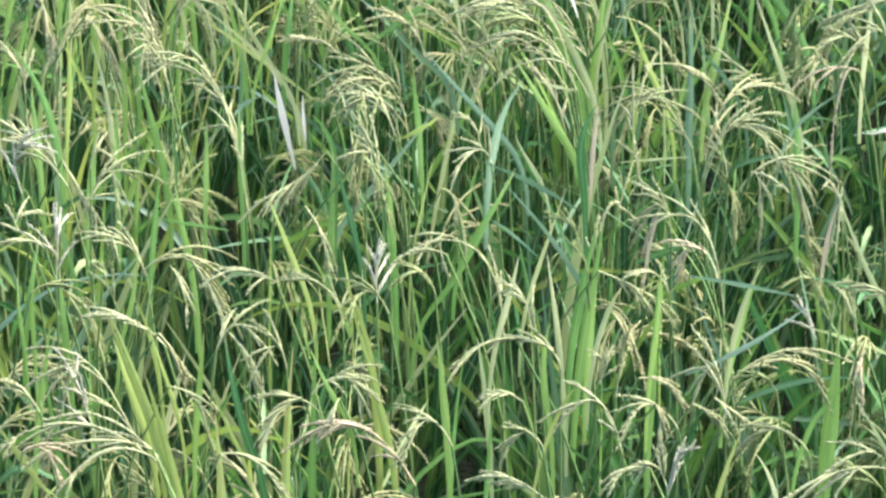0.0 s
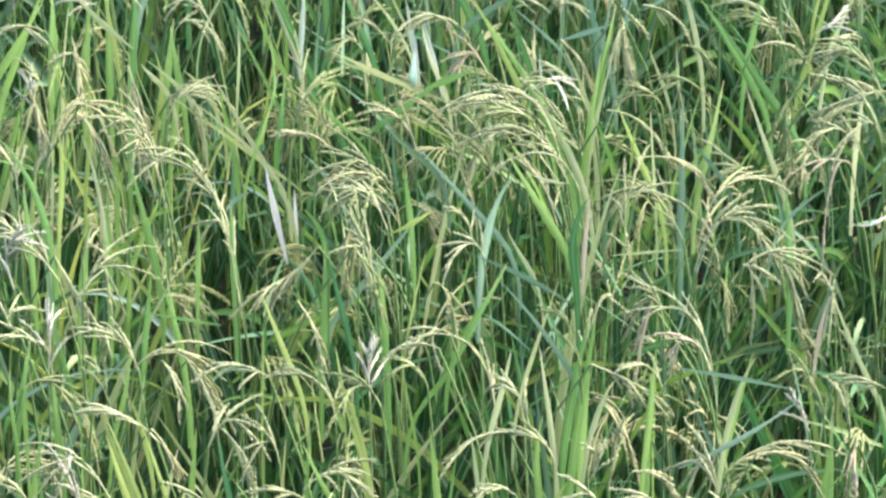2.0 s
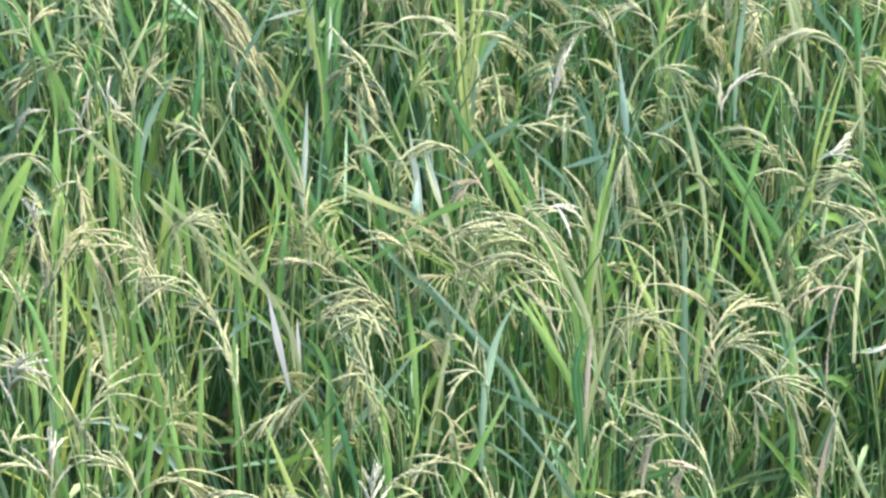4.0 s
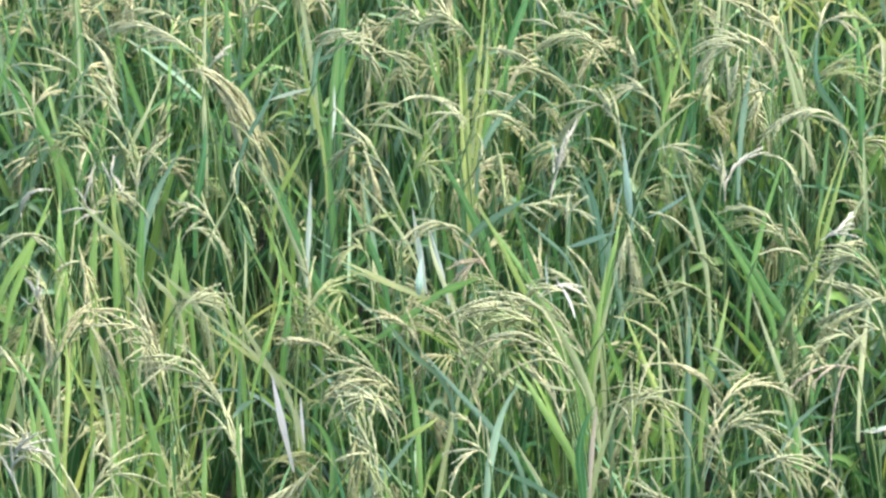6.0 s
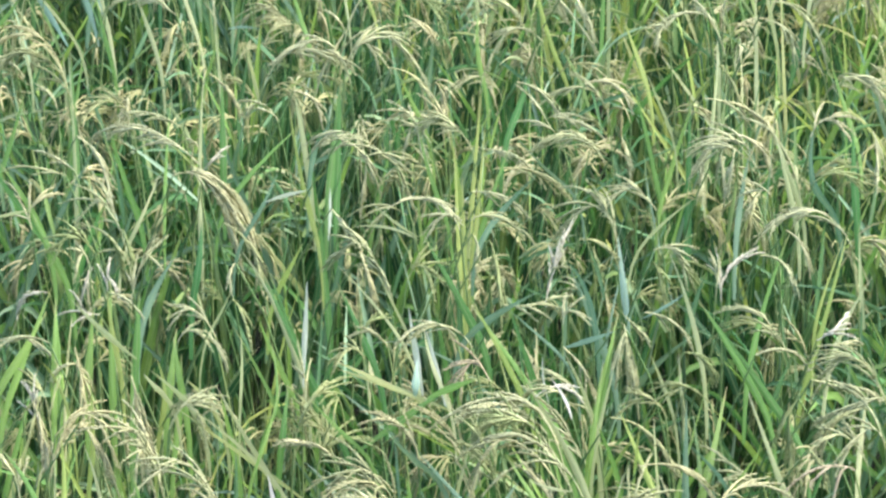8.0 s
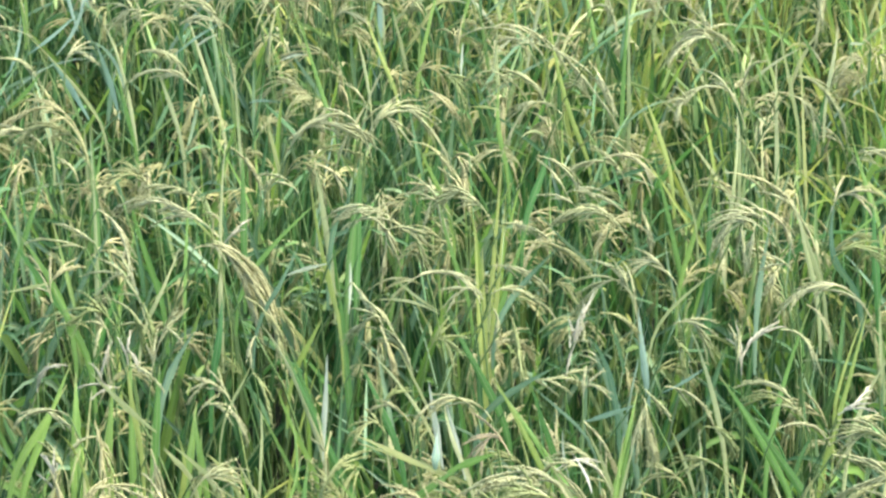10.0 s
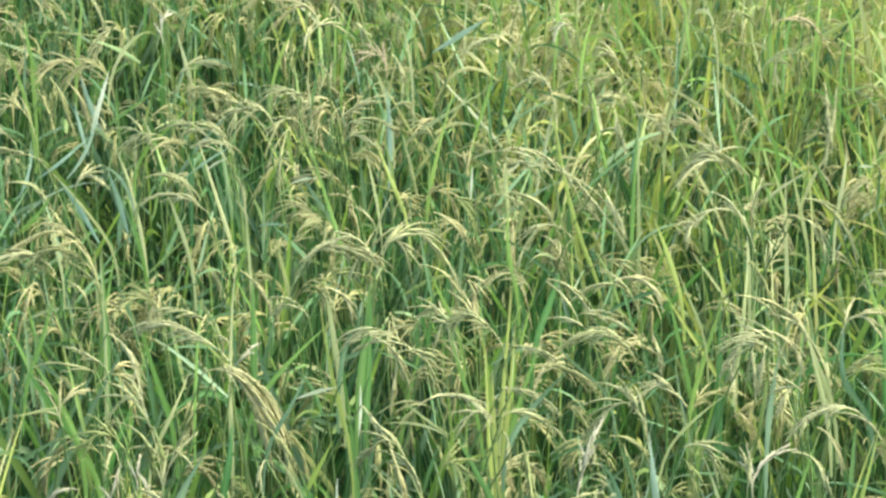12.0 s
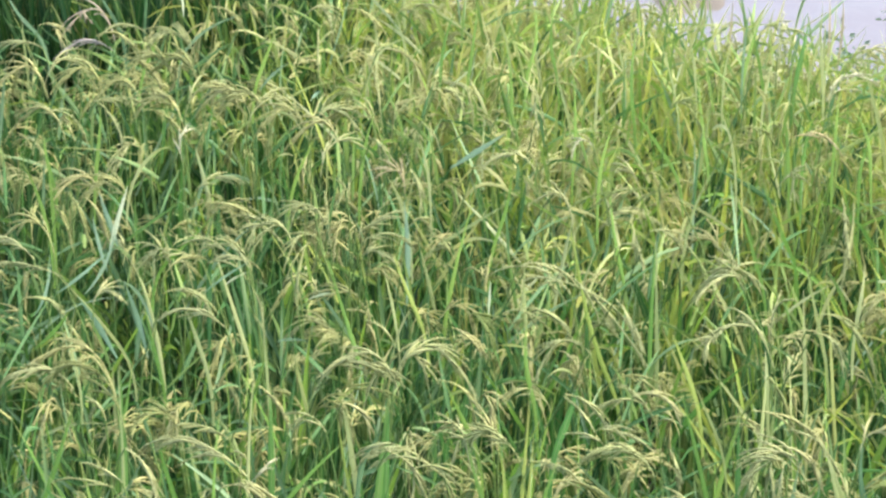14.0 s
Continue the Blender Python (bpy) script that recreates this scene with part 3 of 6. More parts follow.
ear(-0.474, 3.834, 0.991, 0.008, 0.044, 0.031, 0.010, 3, 1.0, PALE_GRAIN)
ear(0.066, 3.862, 0.983, -0.013, 0.043, -0.050, 0.004, 5, 1.0, PALE_GRAIN)
ear(-0.110, 3.879, 1.026, -0.014, -0.018, -0.010, -0.077, 5, 0.8, RIPE)
ear(-0.518, 3.885, 0.973, 0.031, -0.037, 0.059, -0.082, 4, 0.5, PALE_GRAIN)
ear(-0.512, 3.875, 0.938, -0.051, 0.068, -0.095, 0.076, 6, 0.9, PALE_GRAIN)
ear(0.052, 3.961, 0.948, -0.006, 0.033, -0.025, 0.043, 4, 0.8, PALE_GRAIN)
ear(-0.066, 3.964, 0.965, -0.027, 0.072, -0.055, 0.029, 6, 1.1, PALE_GRAIN)
ear(0.349, 4.014, 0.914, -0.021, 0.031, -0.029, 0.074, 2, 0.3, PALE_GRAIN)
ear(0.171, 4.031, 0.932, -0.012, 0.058, -0.040, 0.073, 4, 0.5, RIPE)
ear(-0.049, 4.042, 0.907, -0.004, 0.101, -0.093, 0.089, 7, 0.9, RIPE)
ear(0.521, 4.096, 1.023, 0.014, -0.005, 0.021, -0.033, 4, 0.8, RIPE)
ear(0.284, 4.101, 0.995, 0.073, 0.015, 0.103, -0.042, 4, 0.5, RIPE)
ear(0.459, 4.086, 0.969, -0.025, 0.020, -0.062, 0.038, 3, 0.4, PALE_GRAIN)
ear(-0.286, 4.050, 0.855, -0.016, 0.129, -0.101, 0.153, 4, 0.4, PALE_GRAIN)
ear(-0.600, 4.153, 0.920, -0.000, 0.040, -0.029, 0.054, 4, 1.2, PALE_GRAIN)
ear(-0.384, 4.133, 0.891, -0.029, 0.112, -0.035, 0.104, 6, 0.8, PALE_GRAIN)
ear(0.090, 4.150, 0.908, -0.008, 0.058, -0.033, 0.093, 6, 0.8, UNRIPE)
ear(0.618, 4.175, 0.949, -0.026, 0.054, -0.066, 0.041, 5, 0.9, PALE_GRAIN)
ear(-0.512, 4.194, 1.022, 0.034, -0.022, 0.043, -0.089, 5, 0.8, RIPE)
ear(-0.149, 4.187, 0.966, -0.030, 0.026, -0.069, 0.022, 4, 0.8, RIPE)
ear(0.140, 4.193, 1.008, -0.050, 0.028, -0.079, -0.011, 6, 0.9, UNRIPE)
ear(0.627, 4.226, 1.013, -0.047, 0.011, -0.084, -0.052, 7, 1.0, RIPE)
ear(-0.175, 4.217, 0.915, 0.001, 0.060, 0.066, 0.060, 6, 0.7, UNRIPE)
ear(-0.562, 4.226, 0.913, 0.005, 0.060, 0.042, 0.060, 5, 0.7, RIPE)
ear(0.128, 4.235, 0.952, -0.021, 0.071, -0.074, 0.022, 7, 1.2, UNRIPE)
ear(0.252, 4.270, 0.979, 0.063, -0.003, 0.090, -0.060, 4, 0.5, RIPE)
ear(-0.208, 4.250, 0.954, 0.017, 0.071, 0.050, 0.068, 6, 0.7, UNRIPE)
ear(0.188, 4.289, 1.005, -0.029, 0.029, -0.058, -0.003, 4, 0.6, PALE_GRAIN)
ear(-0.028, 4.268, 0.914, -0.007, 0.045, -0.058, 0.062, 5, 0.7, RIPE)
ear(0.143, 4.296, 0.999, 0.029, 0.028, 0.058, 0.003, 3, 0.5, WHITE_GRAIN)
ear(0.063, 4.219, 0.788, -0.009, 0.133, -0.067, 0.190, 5, 0.6, RIPE)
ear(0.573, 4.310, 1.015, 0.033, -0.000, 0.066, -0.016, 6, 0.7, PALE_GRAIN)
ear(-0.598, 4.314, 1.001, 0.028, -0.042, 0.023, -0.098, 6, 1.0, RIPE)
ear(0.161, 4.302, 0.935, -0.051, 0.061, -0.114, 0.046, 7, 0.9, PALE_GRAIN)
ear(0.532, 4.327, 0.975, -0.028, -0.019, 0.002, -0.114, 6, 0.8, UNRIPE)
ear(-0.149, 4.289, 0.892, -0.015, 0.046, -0.045, 0.091, 6, 0.8, RIPE)
ear(0.224, 4.295, 0.877, -0.031, 0.056, -0.071, 0.104, 5, 0.6, PALE_GRAIN)
ear(-0.294, 4.330, 0.947, -0.041, 0.054, -0.083, 0.016, 5, 0.6, PALE_GRAIN)
ear(-0.379, 4.354, 0.979, 0.035, -0.018, 0.035, -0.101, 5, 1.0, RIPE)
ear(0.555, 4.361, 0.988, 0.029, -0.008, 0.059, -0.016, 5, 0.7, PALE_GRAIN)
ear(-0.454, 4.377, 0.998, 0.010, -0.015, 0.027, -0.123, 6, 0.7, RIPE)
ear(0.368, 4.395, 1.018, 0.031, 0.004, 0.039, -0.039, 5, 0.7, UNRIPE)
ear(-0.541, 4.433, 1.017, 0.008, -0.035, 0.015, -0.085, 6, 0.7, RIPE)
ear(-0.536, 4.437, 0.984, -0.023, 0.018, -0.038, -0.019, 3, 0.5, PALE_GRAIN)
ear(-0.342, 4.452, 1.027, 0.013, -0.008, 0.027, -0.047, 4, 0.6, PALE_GRAIN)
ear(0.480, 4.455, 0.980, 0.043, 0.018, 0.068, -0.012, 3, 0.4, PALE_GRAIN)
ear(-0.108, 4.456, 0.980, -0.021, 0.031, -0.043, 0.000, 6, 1.0, UNRIPE)
ear(-0.073, 4.454, 1.000, -0.019, 0.035, -0.047, 0.017, 3, 0.5, RIPE)
ear(0.574, 4.464, 0.989, 0.021, 0.008, 0.060, -0.000, 4, 0.5, PALE_GRAIN)
ear(0.573, 4.462, 1.000, 0.019, 0.017, 0.047, 0.027, 4, 0.6, WHITE_GRAIN)
ear(0.191, 4.477, 0.985, 0.034, -0.022, 0.051, -0.082, 4, 0.4, RIPE)
ear(-0.392, 4.494, 0.990, 0.015, 0.037, 0.046, 0.009, 4, 0.6, PALE_GRAIN)
ear(-0.633, 4.523, 0.989, 0.034, -0.005, 0.051, -0.029, 3, 0.3, PALE_GRAIN)
ear(0.193, 4.533, 0.994, 0.002, 0.029, 0.030, 0.014, 3, 0.5, PALE_GRAIN)
ear(-0.113, 4.527, 0.953, -0.013, 0.040, 0.026, 0.047, 5, 0.8, UNRIPE)
ear(0.319, 4.552, 1.003, 0.047, 0.004, 0.069, -0.048, 3, 0.4, PALE_GRAIN)
ear(0.055, 4.540, 0.952, -0.034, 0.050, -0.086, 0.028, 4, 0.4, PALE_GRAIN)
ear(0.289, 4.560, 0.993, 0.017, -0.016, 0.035, -0.022, 3, 0.5, PALE_GRAIN)
ear(-0.504, 4.632, 1.005, 0.023, 0.003, 0.042, -0.011, 2, 0.3, PALE_GRAIN)
ear(-0.317, 4.641, 0.986, 0.015, -0.008, 0.028, -0.048, 3, 0.5, UNRIPE)
ear(-0.650, 4.620, 0.965, -0.002, 0.040, 0.030, 0.048, 3, 0.6, WHITE_GRAIN)
ear(0.105, 4.638, 0.974, 0.042, -0.001, 0.075, 0.008, 3, 0.4, PALE_GRAIN)
ear(0.508, 4.697, 1.025, 0.035, 0.002, 0.053, -0.037, 4, 0.5, PALE_GRAIN)
ear(-0.314, 4.698, 1.021, -0.011, -0.008, -0.007, -0.032, 3, 0.6, PALE_GRAIN)
ear(0.439, 4.685, 0.961, 0.005, 0.040, -0.002, 0.049, 4, 0.7, PALE_GRAIN)
ear(-0.517, 4.712, 0.966, -0.006, 0.035, 0.014, 0.012, 3, 0.6, WHITE_GRAIN)
ear(0.342, 4.730, 1.019, 0.038, 0.026, 0.049, -0.037, 4, 0.5, PALE_GRAIN)
ear(-0.120, 4.734, 1.021, 0.018, -0.024, 0.017, -0.081, 8, 0.6, RIPE)
ear(0.452, 4.727, 0.930, -0.004, 0.045, 0.045, 0.057, 5, 0.8, WHITE_GRAIN)
ear(-0.045, 4.742, 0.966, 0.025, 0.050, 0.040, -0.008, 6, 0.7, UNRIPE)
ear(0.085, 4.764, 1.024, 0.018, -0.035, 0.017, -0.094, 6, 0.5, UNRIPE)
ear(0.346, 4.774, 0.977, 0.013, -0.008, 0.018, -0.066, 5, 0.6, UNRIPE)
ear(0.229, 4.789, 1.011, 0.034, 0.009, 0.058, -0.025, 4, 0.6, RIPE)
ear(-0.122, 4.797, 0.985, 0.031, -0.008, 0.045, -0.033, 4, 0.4, PALE_GRAIN)
ear(-0.554, 4.790, 0.976, -0.008, 0.037, -0.018, -0.008, 4, 0.6, PALE_GRAIN)
ear(0.189, 4.788, 0.961, 0.020, 0.007, 0.014, 0.025, 2, 0.5, PALE_GRAIN)
ear(-0.549, 4.835, 0.974, -0.031, 0.046, -0.063, 0.009, 7, 1.0, UNRIPE)
ear(0.177, 4.803, 0.882, 0.001, 0.050, 0.028, 0.100, 3, 0.4, WHITE_GRAIN)
ear(0.568, 4.884, 0.976, 0.027, -0.006, 0.037, -0.055, 4, 0.5, RIPE)
ear(-0.168, 4.892, 1.019, 0.017, -0.011, 0.045, -0.046, 3, 0.4, PALE_GRAIN)
ear(-0.343, 4.892, 0.995, 0.052, -0.017, 0.059, -0.067, 7, 0.6, RIPE)
ear(-0.508, 4.898, 0.983, 0.013, -0.019, 0.016, -0.046, 4, 0.5, UNRIPE)
ear(-0.532, 4.901, 0.971, 0.017, -0.017, 0.020, -0.067, 4, 0.5, UNRIPE)
ear(-0.663, 4.959, 0.954, -0.015, 0.046, 0.033, 0.044, 5, 0.9, RIPE)
ear(-0.079, 5.007, 0.962, 0.052, 0.032, 0.103, 0.004, 4, 0.5, PALE_GRAIN)
ear(0.062, 5.040, 0.976, 0.045, 0.001, 0.080, -0.013, 3, 0.4, PALE_GRAIN)
ear(-0.436, 5.064, 1.000, 0.061, 0.027, 0.121, -0.091, 9, 0.8, RIPE)
ear(0.633, 5.067, 0.974, 0.045, 0.040, 0.080, -0.013, 5, 0.8, UNRIPE)
ear(-0.616, 5.074, 0.997, -0.026, 0.016, -0.080, 0.020, 2, 0.3, PALE_GRAIN)
ear(0.502, 5.105, 1.020, -0.006, -0.019, -0.014, -0.065, 5, 0.8, PALE_GRAIN)
ear(0.101, 5.128, 0.976, 0.067, 0.010, 0.114, -0.031, 4, 0.5, RIPE)
ear(0.314, 5.134, 1.028, 0.013, -0.013, 0.012, -0.061, 4, 0.5, PALE_GRAIN)
ear(-0.161, 5.174, 1.014, 0.069, -0.014, 0.032, -0.096, 6, 0.6, RIPE)
ear(-0.612, 5.169, 0.962, -0.022, 0.020, -0.050, 0.031, 2, 0.3, PALE_GRAIN)
ear(-0.129, 5.186, 0.966, 0.056, 0.040, 0.081, -0.040, 4, 0.4, PALE_GRAIN)
ear(-0.393, 5.182, 0.954, 0.014, 0.020, 0.030, 0.030, 2, 0.3, WHITE_GRAIN)
ear(-0.402, 5.182, 0.965, -0.052, 0.062, -0.143, 0.053, 6, 0.7, PALE_GRAIN)
ear(-0.609, 5.210, 1.006, 0.044, -0.013, 0.057, -0.079, 4, 0.4, PALE_GRAIN)
ear(0.747, 5.211, 1.000, 0.009, -0.018, 0.006, -0.070, 5, 0.6, PALE_GRAIN)
ear(0.083, 5.217, 0.971, 0.041, 0.010, 0.072, -0.014, 4, 0.6, PALE_GRAIN)
ear(0.500, 5.238, 0.985, 0.049, 0.012, 0.075, -0.042, 5, 0.7, RIPE)
ear(0.064, 5.239, 0.961, -0.041, 0.077, -0.092, 0.023, 7, 0.9, PALE_GRAIN)
ear(0.632, 5.195, 0.857, -0.014, 0.100, -0.068, 0.144, 2, 0.25, PALE_GRAIN)
ear(0.186, 5.263, 0.954, 0.044, 0.031, 0.088, 0.008, 4, 0.6, RIPE)
ear(0.648, 5.262, 0.967, 0.024, 0.056, 0.068, -0.000, 5, 0.8, RIPE)
ear(-0.439, 5.309, 0.976, -0.029, 0.029, -0.078, 0.032, 3, 0.4, PALE_GRAIN)
ear(-0.531, 5.359, 0.975, -0.024, 0.047, -0.069, 0.014, 6, 1.0, RIPE)
ear(0.026, 5.355, 0.929, 0.000, 0.043, -0.099, 0.041, 5, 0.8, RIPE)
ear(0.471, 5.375, 0.992, 0.081, -0.007, 0.113, -0.041, 5, 0.6, RIPE)
ear(-0.245, 5.383, 1.010, 0.035, -0.002, 0.049, -0.050, 5, 0.7, RIPE)
ear(0.145, 5.390, 1.020, 0.042, -0.005, 0.074, -0.045, 4, 0.5, PALE_GRAIN)
ear(0.267, 5.443, 0.991, 0.040, 0.018, 0.080, -0.019, 5, 0.7, RIPE)
ear(-0.082, 5.455, 1.021, 0.067, 0.004, 0.065, -0.064, 4, 0.5, RIPE)
ear(0.313, 5.447, 0.917, -0.022, 0.080, -0.095, 0.060, 4, 0.4, PALE_GRAIN)
ear(-0.399, 5.493, 0.996, 0.033, -0.007, 0.054, -0.060, 4, 0.5, RIPE)
ear(0.732, 5.495, 0.975, 0.056, 0.016, 0.068, -0.051, 6, 0.7, PALE_GRAIN)
ear(0.512, 5.518, 0.994, 0.034, -0.032, 0.045, -0.101, 3, 0.4, RIPE)
ear(-0.302, 5.617, 0.956, 0.052, 0.053, 0.144, 0.003, 8, 0.8, PALE_GRAIN)
ear(0.602, 5.635, 1.028, 0.046, 0.004, 0.050, -0.047, 4, 0.5, PALE_GRAIN)
ear(-0.746, 5.620, 0.937, -0.031, 0.061, -0.103, 0.029, 6, 0.8, PALE_GRAIN)
ear(-0.055, 5.759, 0.994, 0.037, -0.000, 0.052, -0.039, 5, 0.7, RIPE)
ear(0.252, 5.842, 1.014, 0.029, -0.020, 0.047, -0.078, 4, 0.5, PALE_GRAIN)
ear(-0.861, 5.845, 1.024, 0.040, 0.013, 0.069, -0.020, 4, 0.6, PALE_GRAIN)
ear(-0.034, 5.847, 0.980, 0.037, 0.019, 0.053, -0.039, 6, 0.8, UNRIPE)
ear(0.624, 5.851, 0.972, 0.069, 0.024, 0.115, -0.088, 4, 0.4, PALE_GRAIN)
ear(0.040, 5.852, 0.983, 0.067, 0.029, 0.122, -0.020, 4, 0.5, PALE_GRAIN)
ear(-0.482, 5.849, 0.961, -0.058, 0.047, -0.096, 0.025, 5, 0.7, PALE_GRAIN)
ear(-0.734, 5.887, 0.994, 0.008, 0.044, 0.048, 0.009, 5, 0.7, PALE_GRAIN)
ear(-0.602, 5.906, 1.008, 0.053, 0.027, 0.088, -0.028, 5, 0.6, PALE_GRAIN)
ear(-0.412, 5.912, 0.911, -0.005, 0.044, -0.010, 0.069, 3, 0.4, PALE_GRAIN)
ear(0.496, 5.953, 1.010, -0.040, 0.014, -0.080, -0.019, 3, 0.4, PALE_GRAIN)
ear(0.553, 5.926, 0.906, 0.001, 0.045, 0.023, 0.067, 3, 0.4, PALE_GRAIN)
ear(0.171, 5.977, 0.971, -0.045, 0.063, -0.124, 0.043, 2, 0.3, PALE_GRAIN)
ear(-0.617, 6.068, 0.978, 0.040, 0.058, 0.053, -0.005, 5, 0.7, RIPE)
ear(-0.451, 6.071, 0.993, -0.014, 0.032, -0.060, 0.018, 4, 0.6, PALE_GRAIN)
ear(-0.820, 6.111, 0.963, -0.055, 0.028, -0.111, 0.026, 4, 0.5, PALE_GRAIN)
ear(-0.448, 6.102, 0.975, -0.016, 0.066, -0.077, 0.051, 5, 0.6, PALE_GRAIN)
ear(-0.877, 6.136, 0.990, -0.039, 0.043, -0.078, 0.036, 4, 0.6, PALE_GRAIN)
ear(0.410, 6.171, 0.980, 0.018, -0.005, 0.030, -0.051, 4, 0.6, UNRIPE)
ear(-0.235, 6.191, 0.997, 0.045, 0.040, 0.089, -0.001, 5, 0.6, PALE_GRAIN)
ear(-0.236, 6.198, 0.958, 0.012, 0.038, 0.067, 0.005, 5, 0.6, PALE_GRAIN)
ear(0.268, 6.213, 0.971, 0.025, 0.023, 0.039, 0.003, 3, 0.4, PALE_GRAIN)
ear(0.335, 6.233, 0.998, 0.037, 0.015, 0.061, -0.031, 4, 0.5, PALE_GRAIN)
ear(-0.339, 6.257, 0.973, -0.020, 0.010, -0.029, -0.103, 4, 0.4, PALE_GRAIN)
ear(-0.329, 6.291, 0.971, -0.039, 0.026, -0.057, -0.031, 4, 0.5, PALE_GRAIN)
ear(-0.143, 6.352, 0.970, 0.019, 0.030, 0.040, -0.011, 3, 0.5, PALE_GRAIN)
ear(0.303, 6.373, 0.976, 0.008, -0.029, 0.027, -0.089, 4, 0.4, PALE_GRAIN)
ear(-0.304, 6.345, 0.926, -0.013, 0.110, -0.085, 0.074, 3, 0.4, PALE_GRAIN)
ear(0.732, 6.391, 1.007, 0.010, -0.031, 0.010, -0.105, 4, 0.4, PALE_GRAIN)
ear(0.757, 6.401, 0.991, 0.005, -0.021, -0.023, -0.125, 4, 0.4, PALE_GRAIN)
ear(-0.254, 6.394, 0.931, 0.018, 0.026, 0.081, 0.052, 4, 0.5, PALE_GRAIN)
ear(-0.404, 6.396, 0.919, -0.063, 0.079, -0.149, 0.077, 5, 0.5, RIPE)
ear(-0.845, 6.457, 1.012, 0.023, -0.016, 0.046, -0.096, 5, 0.6, RIPE)
ear(-0.818, 6.514, 0.978, 0.026, -0.006, 0.041, -0.075, 5, 0.6, RIPE)
ear(-0.589, 6.505, 0.985, 0.018, 0.041, 0.082, 0.037, 4, 0.5, PALE_GRAIN)
ear(-0.148, 6.655, 0.982, 0.024, -0.019, 0.023, -0.071, 3, 0.4, PALE_GRAIN)
ear(0.240, 6.723, 1.004, -0.027, 0.028, -0.042, -0.002, 3, 0.7, WHITE_GRAIN)
ear(-0.227, 6.748, 1.019, 0.026, -0.003, 0.033, -0.061, 4, 0.5, PALE_GRAIN)
ear(0.665, 6.787, 0.995, 0.055, 0.024, 0.084, -0.006, 4, 0.5, BROWN_GRAIN)
ear(0.550, 6.857, 0.985, 0.046, 0.037, 0.079, -0.017, 4, 0.6, UNRIPE)
ear(-0.128, 6.923, 0.995, 0.031, -0.020, 0.036, -0.051, 3, 0.4, PALE_GRAIN)
ear(-0.949, 6.950, 1.014, 0.046, 0.017, 0.080, -0.035, 4, 0.6, PALE_GRAIN)
ear(0.408, 6.945, 0.988, 0.026, 0.073, 0.074, -0.012, 5, 0.7, UNRIPE)
ear(-0.445, 6.996, 0.993, -0.015, -0.028, -0.022, -0.079, 6, 0.7, UNRIPE)
ear(-0.742, 7.045, 0.986, 0.044, 0.011, 0.087, -0.047, 4, 0.6, RIPE)
ear(-0.855, 7.052, 1.005, 0.031, 0.012, 0.088, 0.011, 3, 0.3, PALE_GRAIN)
ear(-0.849, 7.057, 1.003, 0.031, -0.009, 0.062, -0.075, 3, 0.5, PALE_GRAIN)
ear(-0.249, 7.066, 0.993, -0.037, 0.043, -0.075, 0.006, 5, 0.8, UNRIPE)
ear(0.604, 7.095, 1.014, 0.019, -0.003, 0.037, -0.063, 3, 0.5, RIPE)
ear(-0.194, 7.081, 0.921, 0.005, 0.048, 0.057, 0.065, 3, 0.4, PALE_GRAIN)
ear(-0.100, 7.188, 0.977, 0.045, 0.014, 0.063, -0.030, 4, 0.5, PALE_GRAIN)
ear(0.155, 7.195, 0.985, 0.029, 0.020, 0.044, -0.064, 4, 0.5, RIPE)
ear(-0.094, 7.230, 0.976, 0.070, 0.029, 0.080, -0.059, 4, 0.5, PALE_GRAIN)
ear(-0.230, 7.345, 1.021, 0.081, 0.023, 0.096, -0.072, 5, 0.5, RIPE)
ear(-0.548, 7.347, 0.942, -0.010, 0.036, -0.001, 0.071, 2, 0.3, PALE_GRAIN)
ear(-0.831, 7.446, 0.981, 0.067, -0.007, 0.092, -0.061, 6, 0.7, RIPE)
ear(-1.016, 7.463, 0.998, -0.049, 0.028, -0.112, 0.005, 3, 0.4, PALE_GRAIN)
ear(0.654, 7.473, 1.011, 0.038, 0.051, 0.056, -0.031, 3, 0.5, UNRIPE)
ear(-0.853, 7.474, 0.986, -0.054, 0.043, -0.103, 0.013, 3, 0.5, GREY_GRAIN)
ear(-0.892, 7.483, 1.018, 0.046, 0.030, 0.092, -0.037, 5, 0.7, RIPE)
ear(-0.659, 7.499, 0.948, -0.046, 0.098, -0.093, 0.049, 8, 0.9, PALE_GRAIN)
ear(-0.782, 7.565, 0.997, -0.037, 0.030, -0.087, 0.015, 4, 0.5, PALE_GRAIN)
ear(-0.939, 7.652, 1.028, 0.002, -0.007, 0.017, -0.026, 2, 0.3, PINK_GRAIN)
ear(-1.047, 7.660, 0.991, 0.037, 0.018, 0.061, -0.038, 5, 0.7, RIPE)
ear(-0.643, 7.681, 1.022, 0.044, 0.021, 0.074, -0.044, 5, 0.7, RIPE)
ear(-0.334, 7.702, 1.006, 0.061, 0.018, 0.094, -0.038, 5, 0.7, RIPE)
ear(-0.871, 7.678, 0.945, -0.027, 0.124, -0.112, 0.031, 3, 0.3, PINK_GRAIN)
ear(-0.151, 7.717, 1.013, 0.041, 0.014, 0.081, -0.019, 2, 0.3, PALE_GRAIN)
ear(-0.419, 7.776, 0.969, 0.035, 0.056, 0.068, -0.013, 5, 0.7, PALE_GRAIN)
ear(-0.201, 7.796, 0.960, 0.021, 0.044, 0.068, -0.013, 5, 0.7, RIPE)
ear(-0.520, 7.843, 0.935, 0.014, 0.076, 0.055, -0.001, 5, 0.8, PALE_GRAIN)

